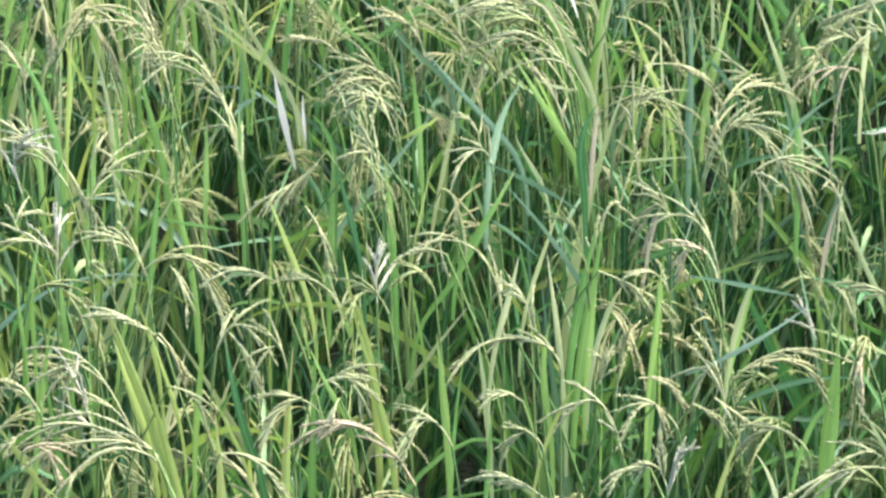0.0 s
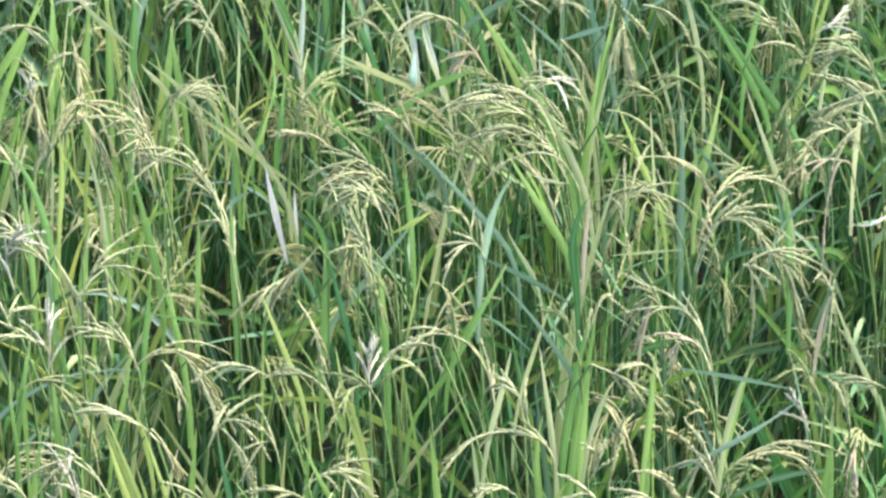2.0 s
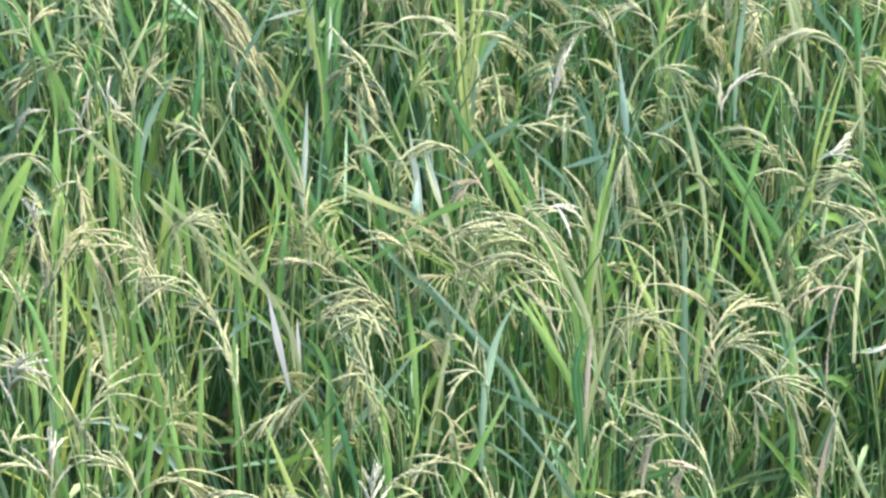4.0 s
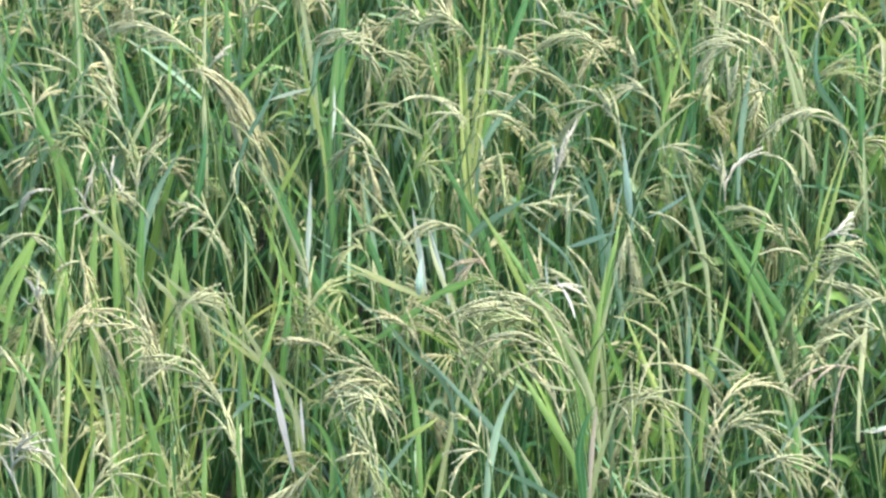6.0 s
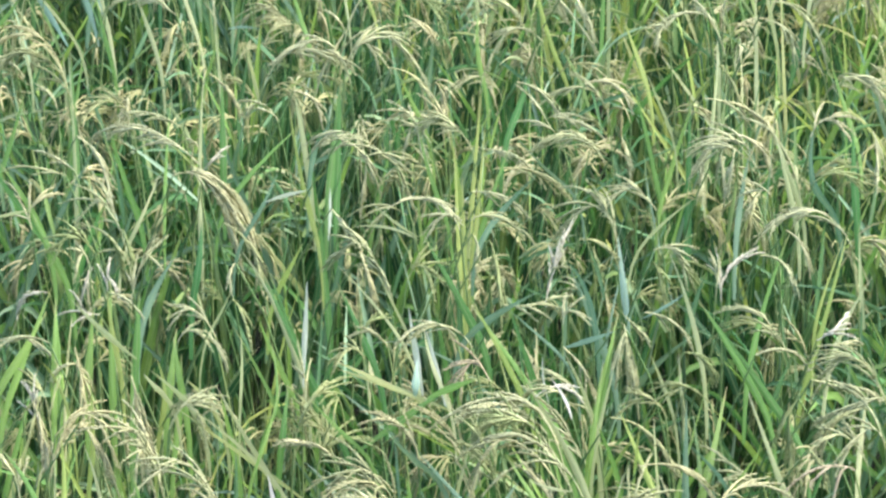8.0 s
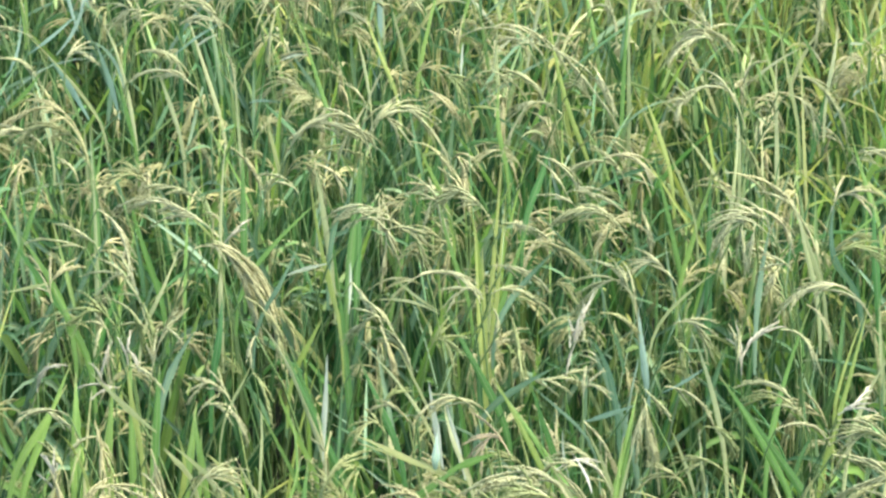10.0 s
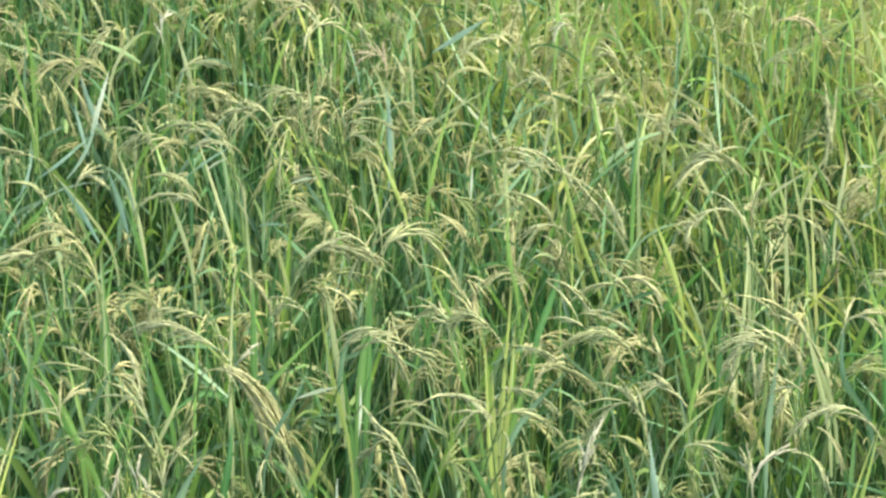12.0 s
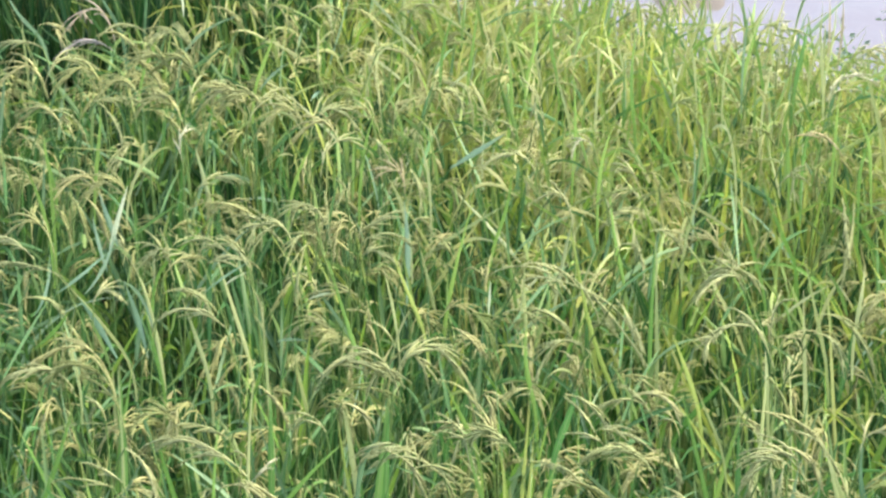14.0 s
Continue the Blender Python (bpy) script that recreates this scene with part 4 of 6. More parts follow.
# the blades that stand out, nearest first
blade(0.389, 3.103, 0.992, -0.008, 0.035, -0.025, 0.052, 0.0053, PALE)
blade(0.328, 3.200, 0.917, 0.014, 0.051, 0.029, 0.076, 0.0065, YELLOW)
blade(0.538, 3.217, 0.963, -0.024, 0.044, -0.050, 0.076, 0.0044, PALE)
blade(-0.270, 3.230, 0.885, 0.001, 0.070, -0.005, 0.116, 0.0077, RED_TIP)
blade(0.051, 3.244, 0.874, 0.006, 0.076, 0.010, 0.129, 0.0055, LIGHT)
blade(-0.247, 3.276, 0.936, -0.017, 0.029, -0.034, 0.070, 0.0044, YELLOW)
blade(0.125, 3.299, 0.927, 0.023, 0.056, 0.036, 0.080, 0.0050, YELLOW)
blade(-0.126, 3.307, 0.981, -0.015, 0.032, -0.037, 0.064, 0.0066, LIGHT)
blade(0.448, 3.319, 0.930, 0.018, 0.039, 0.057, 0.077, 0.0078, LIGHT)
blade(0.056, 3.314, 0.933, -0.007, 0.072, -0.014, 0.112, 0.0077, PALE)
blade(-0.233, 3.317, 0.896, -0.025, 0.071, -0.037, 0.142, 0.0119, LEAF)
blade(0.004, 3.333, 0.928, -0.005, 0.057, -0.012, 0.119, 0.0100, LIGHT)
blade(-0.331, 3.357, 0.945, -0.011, 0.044, -0.032, 0.094, 0.0056, YELLOW)
blade(-0.196, 3.319, 0.816, 0.003, 0.114, 0.011, 0.191, 0.0067, RED_TIP)
blade(-0.323, 3.314, 0.820, -0.049, 0.137, -0.091, 0.222, 0.0105, YELLOW)
blade(0.009, 3.326, 0.810, 0.005, 0.133, 0.022, 0.206, 0.0050, LIGHT)
blade(0.484, 3.361, 0.872, 0.008, 0.080, 0.005, 0.154, 0.0113, LIGHT)
blade(-0.468, 3.344, 0.796, -0.016, 0.083, -0.031, 0.204, 0.0118, LIGHT)
blade(0.130, 3.401, 0.912, -0.011, 0.056, 0.004, 0.098, 0.0090, LIGHT)
blade(-0.166, 3.370, 0.776, 0.001, 0.107, 0.009, 0.238, 0.0102, LIGHT)
blade(0.196, 3.470, 0.968, 0.014, 0.043, 0.028, 0.072, 0.0068, PALE)
blade(0.266, 3.483, 0.924, 0.008, 0.050, 0.011, 0.113, 0.0080, LIGHT)
blade(0.185, 3.499, 0.930, 0.005, 0.050, 0.011, 0.086, 0.0103, LIGHT)
blade(-0.068, 3.460, 0.797, -0.014, 0.065, -0.057, 0.194, 0.0104, YELLOW)
blade(-0.536, 3.517, 0.934, -0.003, 0.040, -0.005, 0.080, 0.0052, LIGHT)
blade(-0.368, 3.514, 0.901, -0.011, 0.055, -0.024, 0.090, 0.0058, YELLOW)
blade(0.148, 3.515, 0.936, -0.008, 0.053, -0.015, 0.095, 0.0057, PALE)
blade(0.073, 3.548, 0.927, 0.017, 0.048, 0.024, 0.079, 0.0081, PALE)
blade(-0.406, 3.551, 0.938, 0.012, 0.036, 0.017, 0.088, 0.0070, LIGHT)
blade(0.374, 3.549, 0.904, 0.016, 0.067, 0.035, 0.109, 0.0082, PALE)
blade(-0.028, 3.562, 0.903, -0.006, 0.037, -0.017, 0.088, 0.0041, LIGHT)
blade(-0.121, 3.600, 0.956, -0.001, 0.015, -0.009, 0.037, 0.0035, YELLOW)
blade(-0.531, 3.576, 0.893, -0.002, 0.054, 0.004, 0.108, 0.0059, LIGHT)
blade(-0.276, 3.635, 1.023, -0.048, 0.013, -0.107, 0.027, 0.0047, LIGHT)
blade(0.261, 3.637, 0.932, 0.005, 0.062, 0.017, 0.094, 0.0047, DEAD)
blade(0.123, 3.659, 0.966, -0.035, 0.028, -0.063, 0.052, 0.0047, BLUE)
blade(0.577, 3.631, 0.909, -0.039, 0.072, -0.062, 0.129, 0.0071, PALE)
blade(0.172, 3.631, 0.855, 0.012, 0.073, 0.032, 0.157, 0.0119, LIGHT)
blade(-0.228, 3.656, 0.892, 0.002, 0.045, 0.003, 0.103, 0.0036, YELLOW)
blade(-0.481, 3.676, 0.896, -0.016, 0.059, -0.024, 0.103, 0.0060, LIGHT)
blade(-0.186, 3.689, 0.905, -0.029, 0.066, -0.045, 0.103, 0.0078, YELLOW)
blade(0.500, 3.695, 0.902, 0.007, 0.057, 0.020, 0.107, 0.0060, DEAD)
blade(-0.336, 3.704, 0.922, -0.011, 0.068, -0.025, 0.098, 0.0072, LIGHT)
blade(-0.011, 3.689, 0.869, 0.049, 0.060, 0.096, 0.158, 0.0078, LIGHT)
blade(0.177, 3.705, 0.903, -0.034, 0.062, -0.098, 0.124, 0.0072, BLUE)
blade(0.118, 3.729, 0.865, 0.025, 0.068, 0.046, 0.129, 0.0060, PALE)
blade(-0.037, 3.747, 0.934, 0.007, 0.036, 0.025, 0.094, 0.0030, YELLOW)
blade(-0.116, 3.746, 0.930, -0.016, 0.059, -0.028, 0.104, 0.0084, LEAF)
blade(0.329, 3.812, 1.024, -0.058, 0.005, -0.094, -0.010, 0.0042, PALE)
blade(-0.068, 3.814, 0.885, -0.002, 0.046, -0.011, 0.106, 0.0098, LIGHT)
blade(-0.439, 3.833, 0.974, 0.001, 0.030, -0.005, 0.066, 0.0061, LIGHT)
blade(0.614, 3.875, 1.041, -0.023, -0.009, -0.045, -0.018, 0.0049, STRAW)
blade(0.124, 3.881, 0.962, -0.017, 0.029, -0.027, 0.055, 0.0043, PALE)
blade(-0.147, 3.868, 0.961, -0.000, 0.056, -0.035, 0.085, 0.0098, LEAF)
blade(0.201, 3.859, 0.921, 0.001, 0.077, 0.010, 0.129, 0.0074, DEAD)
blade(-0.324, 3.883, 0.942, 0.001, 0.033, 0.002, 0.077, 0.0074, LIGHT)
blade(-0.284, 3.923, 1.022, 0.014, 0.014, 0.035, 0.028, 0.0099, BLUE)
blade(0.190, 3.895, 0.943, -0.009, 0.064, 0.022, 0.099, 0.0120, LEAF)
blade(-0.426, 3.944, 0.979, 0.059, 0.027, 0.086, 0.040, 0.0037, LIGHT)
blade(0.067, 3.935, 0.937, 0.013, 0.071, 0.045, 0.101, 0.0120, BLUE)
blade(0.184, 3.993, 1.020, -0.025, 0.003, -0.059, 0.023, 0.0050, PALE)
blade(-0.190, 3.974, 0.949, -0.004, 0.032, -0.004, 0.065, 0.0050, STRAW)
blade(-0.033, 3.979, 0.960, -0.005, 0.050, -0.011, 0.086, 0.0088, LIGHT)
blade(0.501, 4.011, 0.959, 0.029, 0.026, 0.066, 0.048, 0.0063, BLUE)
blade(0.497, 3.982, 0.879, -0.001, 0.040, -0.008, 0.123, 0.0121, LIGHT)
blade(0.175, 4.005, 0.921, -0.040, 0.067, -0.079, 0.112, 0.0118, LIGHT)
blade(-0.208, 4.012, 0.879, -0.020, 0.083, -0.030, 0.125, 0.0125, STRAW)
blade(-0.394, 4.009, 0.881, -0.014, 0.073, -0.032, 0.146, 0.0121, LIGHT)
blade(0.400, 4.052, 0.994, -0.024, 0.031, -0.048, 0.054, 0.0063, BLUE)
blade(0.419, 4.070, 0.983, 0.017, 0.030, 0.037, 0.057, 0.0038, LIGHT)
blade(-0.572, 4.067, 0.895, 0.000, 0.040, 0.010, 0.096, 0.0088, YELLOW)
blade(-0.547, 4.053, 0.896, -0.017, 0.088, -0.071, 0.132, 0.0103, LIGHT)
blade(-0.549, 4.092, 0.858, 0.005, 0.067, 0.003, 0.133, 0.0039, PALE)
blade(-0.534, 4.105, 0.910, 0.006, 0.059, -0.002, 0.118, 0.0078, YELLOW)
blade(0.314, 4.110, 0.931, -0.006, 0.077, -0.007, 0.110, 0.0039, PALE)
blade(-0.476, 4.128, 0.845, -0.007, 0.090, -0.030, 0.149, 0.0065, PALE)
blade(-0.018, 4.192, 0.941, -0.040, 0.031, -0.056, 0.067, 0.0104, BLUE)
blade(0.258, 4.200, 0.925, -0.011, 0.037, -0.029, 0.075, 0.0079, LIGHT)
blade(0.386, 4.180, 0.918, 0.010, 0.048, 0.032, 0.126, 0.0125, LEAF)
blade(-0.117, 4.212, 0.970, -0.030, 0.028, -0.069, 0.063, 0.0065, LIGHT)
blade(-0.258, 4.205, 0.952, 0.013, 0.028, 0.031, 0.088, 0.0052, LIGHT)
blade(0.194, 4.230, 1.000, -0.005, 0.022, -0.028, 0.045, 0.0039, STRAW)
blade(-0.463, 4.190, 0.857, 0.002, 0.068, -0.006, 0.136, 0.0092, LIGHT)
blade(0.358, 4.169, 0.829, -0.000, 0.098, 0.002, 0.195, 0.0119, BLUE)
blade(0.509, 4.187, 0.876, -0.027, 0.071, -0.060, 0.157, 0.0092, PALE)
blade(-0.243, 4.218, 0.916, -0.050, 0.054, -0.120, 0.096, 0.0066, PALE)
blade(0.212, 4.218, 0.893, -0.031, 0.064, -0.086, 0.144, 0.0105, PALE)
blade(-0.506, 4.241, 0.913, 0.009, 0.057, 0.002, 0.128, 0.0079, YELLOW)
blade(-0.014, 4.302, 0.997, 0.029, 0.011, 0.075, 0.037, 0.0126, LIGHT)
blade(-0.031, 4.306, 0.995, -0.056, 0.024, -0.120, 0.045, 0.0099, PALE)
blade(0.621, 4.283, 0.895, 0.005, 0.042, 0.013, 0.099, 0.0094, PALE)
blade(0.221, 4.269, 0.894, 0.007, 0.053, 0.024, 0.136, 0.0093, LIGHT)
blade(0.164, 4.310, 0.981, -0.012, 0.030, -0.008, 0.061, 0.0033, WHITE)
blade(0.231, 4.290, 0.908, 0.008, 0.042, 0.035, 0.129, 0.0067, PALE)
blade(-0.369, 4.338, 0.972, -0.021, 0.021, -0.056, 0.050, 0.0080, PALE)
blade(-0.244, 4.325, 0.949, 0.017, 0.027, 0.001, 0.099, 0.0053, LIGHT)
blade(0.363, 4.348, 0.958, -0.003, 0.031, -0.004, 0.061, 0.0040, PALE)
blade(-0.408, 4.367, 0.973, -0.012, 0.019, -0.025, 0.039, 0.0081, PALE)
blade(-0.338, 4.366, 0.954, -0.016, 0.023, -0.033, 0.046, 0.0081, PALE)
blade(0.343, 4.372, 0.954, -0.013, 0.031, -0.025, 0.062, 0.0054, PALE)
blade(0.007, 4.379, 0.972, -0.021, 0.039, -0.025, 0.077, 0.0060, PALE)
blade(-0.411, 4.377, 0.921, 0.013, 0.050, -0.007, 0.085, 0.0081, YELLOW)
blade(-0.293, 4.387, 0.951, 0.004, 0.054, 0.001, 0.077, 0.0041, PALE)
blade(-0.555, 4.395, 0.940, -0.016, 0.043, -0.033, 0.070, 0.0048, YELLOW)
blade(0.193, 4.357, 0.840, -0.027, 0.055, -0.080, 0.171, 0.0117, LIGHT)
blade(-0.393, 4.390, 0.874, 0.010, 0.058, 0.011, 0.132, 0.0095, LIGHT)
blade(0.182, 4.467, 0.981, -0.032, 0.033, -0.072, 0.059, 0.0048, BLUE)
blade(0.492, 4.460, 0.894, -0.047, 0.085, -0.094, 0.146, 0.0110, LIGHT)
blade(-0.583, 4.481, 0.902, 0.003, 0.075, 0.005, 0.134, 0.0111, LIGHT)
blade(0.245, 4.494, 0.877, 0.018, 0.067, 0.033, 0.118, 0.0090, LIGHT)
blade(-0.226, 4.499, 0.908, -0.036, 0.071, -0.046, 0.111, 0.0083, LIGHT)
blade(0.132, 4.496, 0.887, -0.035, 0.073, -0.083, 0.139, 0.0088, YELLOW)
blade(-0.460, 4.537, 0.939, -0.045, 0.034, -0.098, 0.092, 0.0111, PALE)
blade(-0.492, 4.553, 0.940, -0.010, 0.050, -0.012, 0.091, 0.0088, YELLOW)
blade(-0.097, 4.544, 0.922, -0.023, 0.048, -0.055, 0.111, 0.0111, LEAF)
blade(-0.339, 4.569, 0.985, 0.012, 0.018, 0.029, 0.059, 0.0035, PALE)
blade(-0.658, 4.527, 0.876, 0.039, 0.095, 0.068, 0.158, 0.0112, LIGHT)
blade(0.606, 4.560, 0.887, 0.017, 0.072, 0.070, 0.143, 0.0084, PALE)
blade(0.065, 4.600, 0.955, 0.042, 0.034, 0.092, 0.059, 0.0112, BLUE)
blade(0.320, 4.627, 0.953, 0.036, 0.013, 0.069, 0.037, 0.0063, CYAN)
blade(-0.049, 4.612, 0.914, -0.035, 0.059, -0.104, 0.109, 0.0049, PALE)
blade(0.247, 4.655, 0.929, -0.013, 0.069, -0.044, 0.089, 0.0099, BLUE)
blade(-0.048, 4.655, 0.922, -0.024, 0.049, -0.045, 0.097, 0.0042, PALE)
blade(0.417, 4.650, 0.860, -0.016, 0.087, -0.048, 0.151, 0.0085, PALE)
blade(-0.207, 4.667, 0.847, -0.022, 0.057, -0.061, 0.147, 0.0114, LEAF)
blade(-0.215, 4.658, 0.845, -0.041, 0.116, -0.092, 0.176, 0.0086, PALE)
blade(-0.456, 4.711, 0.935, 0.014, 0.033, 0.046, 0.081, 0.0122, BLUE)
blade(0.601, 4.718, 0.872, 0.002, 0.045, 0.049, 0.139, 0.0058, YELLOW)
blade(-0.027, 4.778, 1.018, -0.047, 0.026, -0.103, 0.025, 0.0043, PALE)
blade(-0.382, 4.750, 0.955, 0.011, 0.053, 0.010, 0.090, 0.0122, LEAF)
blade(0.500, 4.719, 0.811, 0.020, 0.091, 0.068, 0.214, 0.0102, LIGHT)
blade(0.067, 4.763, 0.853, -0.033, 0.066, -0.094, 0.166, 0.0130, LEAF)
blade(-0.605, 4.830, 0.946, -0.022, 0.046, -0.044, 0.075, 0.0123, LIGHT)
blade(-0.027, 4.866, 0.979, -0.035, 0.025, -0.075, 0.050, 0.0051, PALE)
blade(-0.656, 4.919, 1.010, -0.028, -0.009, -0.073, -0.005, 0.0074, PALE)
blade(-0.174, 4.893, 0.962, 0.005, 0.038, 0.003, 0.075, 0.0051, WHITE)
blade(-0.193, 4.900, 0.959, -0.011, 0.048, -0.013, 0.071, 0.0059, YELLOW)
blade(0.348, 4.942, 0.934, 0.036, 0.038, 0.076, 0.059, 0.0060, PALE)
blade(-0.308, 4.984, 0.939, 0.024, 0.034, 0.048, 0.085, 0.0075, BLUE)
blade(0.089, 4.997, 0.929, 0.035, 0.040, 0.080, 0.089, 0.0105, BLUE)
blade(-0.509, 5.031, 0.896, 0.024, 0.045, 0.049, 0.099, 0.0076, PALE)
blade(0.504, 5.030, 0.909, 0.006, 0.056, 0.019, 0.129, 0.0106, BLUE)
blade(-0.657, 5.052, 0.897, -0.027, 0.061, -0.074, 0.104, 0.0120, LIGHT)
blade(0.076, 5.081, 0.877, 0.024, 0.078, 0.049, 0.138, 0.0091, LIGHT)
blade(0.654, 5.113, 0.920, -0.031, 0.031, -0.014, 0.113, 0.0125, BLUE)
blade(0.010, 5.111, 0.916, -0.028, 0.061, -0.037, 0.122, 0.0076, LIGHT)
blade(0.659, 5.177, 0.953, 0.041, 0.030, 0.072, 0.043, 0.0047, LIGHT)
blade(0.048, 5.122, 0.857, -0.007, 0.088, -0.023, 0.175, 0.0088, YELLOW)
blade(0.716, 5.138, 0.886, -0.006, 0.066, -0.008, 0.149, 0.0133, LEAF)
blade(0.218, 5.193, 0.917, -0.041, 0.035, -0.091, 0.089, 0.0062, BLUE)
blade(-0.349, 5.208, 0.888, 0.047, 0.059, 0.122, 0.110, 0.0082, LIGHT)
blade(-0.514, 5.198, 0.867, -0.030, 0.071, -0.051, 0.142, 0.0121, LIGHT)
blade(-0.204, 5.187, 0.816, -0.033, 0.115, -0.046, 0.230, 0.0078, YELLOW)
blade(-0.213, 5.254, 0.924, 0.008, 0.044, 0.045, 0.088, 0.0094, BLUE)
blade(-0.223, 5.270, 0.927, -0.009, 0.067, -0.018, 0.116, 0.0082, PALE)
blade(-0.471, 5.268, 0.833, 0.003, 0.107, 0.014, 0.179, 0.0055, LIGHT)
blade(0.405, 5.340, 0.965, -0.022, 0.049, -0.034, 0.081, 0.0047, PALE)
blade(-0.023, 5.353, 0.963, -0.017, 0.032, -0.044, 0.081, 0.0079, LIGHT)
blade(0.060, 5.300, 0.768, 0.009, 0.104, 0.024, 0.226, 0.0088, YELLOW)
blade(-0.508, 5.399, 0.998, 0.021, 0.008, 0.045, 0.015, 0.0080, BLUE)
blade(-0.764, 5.357, 0.869, 0.029, 0.074, 0.047, 0.140, 0.0082, LIGHT)
blade(0.482, 5.356, 0.903, 0.011, 0.072, 0.018, 0.144, 0.0081, PALE)
blade(0.738, 5.390, 0.918, -0.020, 0.050, -0.040, 0.118, 0.0082, LIGHT)
blade(0.400, 5.348, 0.797, -0.022, 0.105, -0.054, 0.227, 0.0085, LIGHT)
blade(-0.416, 5.344, 0.728, -0.006, 0.160, 0.012, 0.301, 0.0079, PALE)
blade(0.137, 5.450, 0.906, 0.023, 0.046, 0.036, 0.091, 0.0130, LEAF)
blade(-0.642, 5.393, 0.717, -0.000, 0.147, -0.011, 0.294, 0.0083, PALE)
blade(-0.373, 5.649, 1.016, 0.023, 0.003, 0.057, 0.004, 0.0049, CYAN)
blade(0.028, 5.674, 0.993, 0.039, 0.007, 0.067, -0.001, 0.0050, PALE)
blade(-0.836, 5.773, 0.951, 0.050, 0.038, 0.069, 0.076, 0.0082, LIGHT)
blade(0.091, 5.760, 0.866, -0.018, 0.072, -0.004, 0.125, 0.0083, LIGHT)
blade(-0.769, 5.818, 0.908, -0.013, 0.029, 0.006, 0.097, 0.0069, PALE)
blade(-0.281, 5.913, 1.002, -0.019, -0.001, -0.048, -0.004, 0.0069, WHITE)
blade(-0.626, 5.903, 0.940, -0.018, 0.076, -0.070, 0.084, 0.0095, CYAN)
blade(-0.529, 5.930, 0.998, 0.043, 0.034, 0.086, 0.048, 0.0060, CYAN)
blade(0.014, 5.939, 0.942, 0.001, 0.030, 0.004, 0.059, 0.0052, WHITE)
blade(0.757, 5.969, 0.992, 0.007, 0.003, 0.025, 0.006, 0.0070, WHITE)
blade(-0.165, 5.956, 0.925, -0.010, 0.054, -0.021, 0.089, 0.0052, PALE)
blade(-0.693, 5.956, 0.872, -0.054, 0.077, -0.130, 0.145, 0.0070, PALE)
blade(-0.122, 5.981, 0.926, -0.029, 0.065, -0.048, 0.110, 0.0070, YELLOW)
blade(-0.495, 6.046, 0.968, 0.011, 0.010, 0.044, 0.027, 0.0053, WHITE)
blade(-0.867, 6.018, 0.918, 0.028, 0.035, 0.033, 0.090, 0.0062, CYAN)
blade(0.659, 6.003, 0.849, -0.013, 0.055, -0.035, 0.170, 0.0079, PALE)
blade(-0.826, 6.059, 0.949, 0.039, 0.025, 0.099, 0.069, 0.0071, CYAN)
blade(-0.627, 6.042, 0.810, -0.025, 0.131, -0.058, 0.182, 0.0078, PALE)
blade(0.086, 6.089, 0.879, -0.004, 0.061, 0.001, 0.121, 0.0062, PALE)
blade(0.251, 6.054, 0.748, -0.050, 0.102, -0.071, 0.284, 0.0088, YELLOW)
blade(-0.248, 6.092, 0.809, -0.022, 0.058, -0.065, 0.209, 0.0083, LIGHT)
blade(-0.539, 6.163, 0.891, 0.000, 0.051, 0.010, 0.102, 0.0108, LEAF)
blade(0.332, 6.128, 0.776, 0.006, 0.112, 0.016, 0.225, 0.0082, LIGHT)
blade(-0.618, 6.211, 0.957, 0.042, 0.038, 0.096, 0.086, 0.0084, LIGHT)
blade(-0.743, 6.211, 0.934, -0.019, 0.051, -0.028, 0.103, 0.0072, CYAN)
blade(-0.791, 6.218, 0.883, 0.048, 0.041, 0.063, 0.123, 0.0082, CYAN)
blade(-0.150, 6.269, 0.831, 0.008, 0.109, -0.004, 0.198, 0.0116, CYAN)
blade(-0.744, 6.343, 0.943, 0.020, 0.073, 0.029, 0.104, 0.0055, WHITE)
blade(-0.072, 6.348, 0.773, 0.015, 0.089, 0.066, 0.242, 0.0085, LIGHT)
blade(0.573, 6.429, 0.821, -0.019, 0.064, -0.050, 0.170, 0.0081, LIGHT)
blade(0.424, 6.472, 0.893, 0.019, 0.080, 0.060, 0.138, 0.0056, PALE)
blade(0.290, 6.459, 0.825, -0.021, 0.085, -0.023, 0.171, 0.0077, LIGHT)
blade(-0.153, 6.505, 0.912, -0.014, 0.059, -0.040, 0.097, 0.0079, PALE)
blade(-0.884, 6.505, 0.920, -0.006, 0.070, -0.011, 0.118, 0.0083, LIGHT)
blade(0.640, 6.532, 0.842, -0.026, 0.054, -0.062, 0.151, 0.0079, LIGHT)
blade(0.034, 6.540, 0.871, 0.033, 0.080, 0.031, 0.140, 0.0077, LIGHT)
blade(-0.911, 6.610, 0.867, -0.021, 0.087, -0.053, 0.131, 0.0083, LIGHT)
blade(-0.725, 6.705, 0.963, 0.036, 0.053, 0.072, 0.054, 0.0077, PALE)
blade(0.251, 6.685, 0.928, 0.007, 0.071, 0.037, 0.120, 0.0075, LIGHT)
blade(-0.721, 6.742, 0.988, -0.096, 0.020, -0.193, 0.021, 0.0039, PALE)
blade(-0.399, 6.762, 0.907, 0.012, 0.039, 0.049, 0.099, 0.0077, LIGHT)
blade(-0.109, 6.756, 0.906, -0.004, 0.050, -0.029, 0.122, 0.0058, PALE)
blade(-0.929, 6.839, 0.910, -0.012, 0.048, -0.014, 0.084, 0.0078, LIGHT)
blade(0.818, 6.827, 0.870, 0.004, 0.073, 0.045, 0.122, 0.0069, LIGHT)
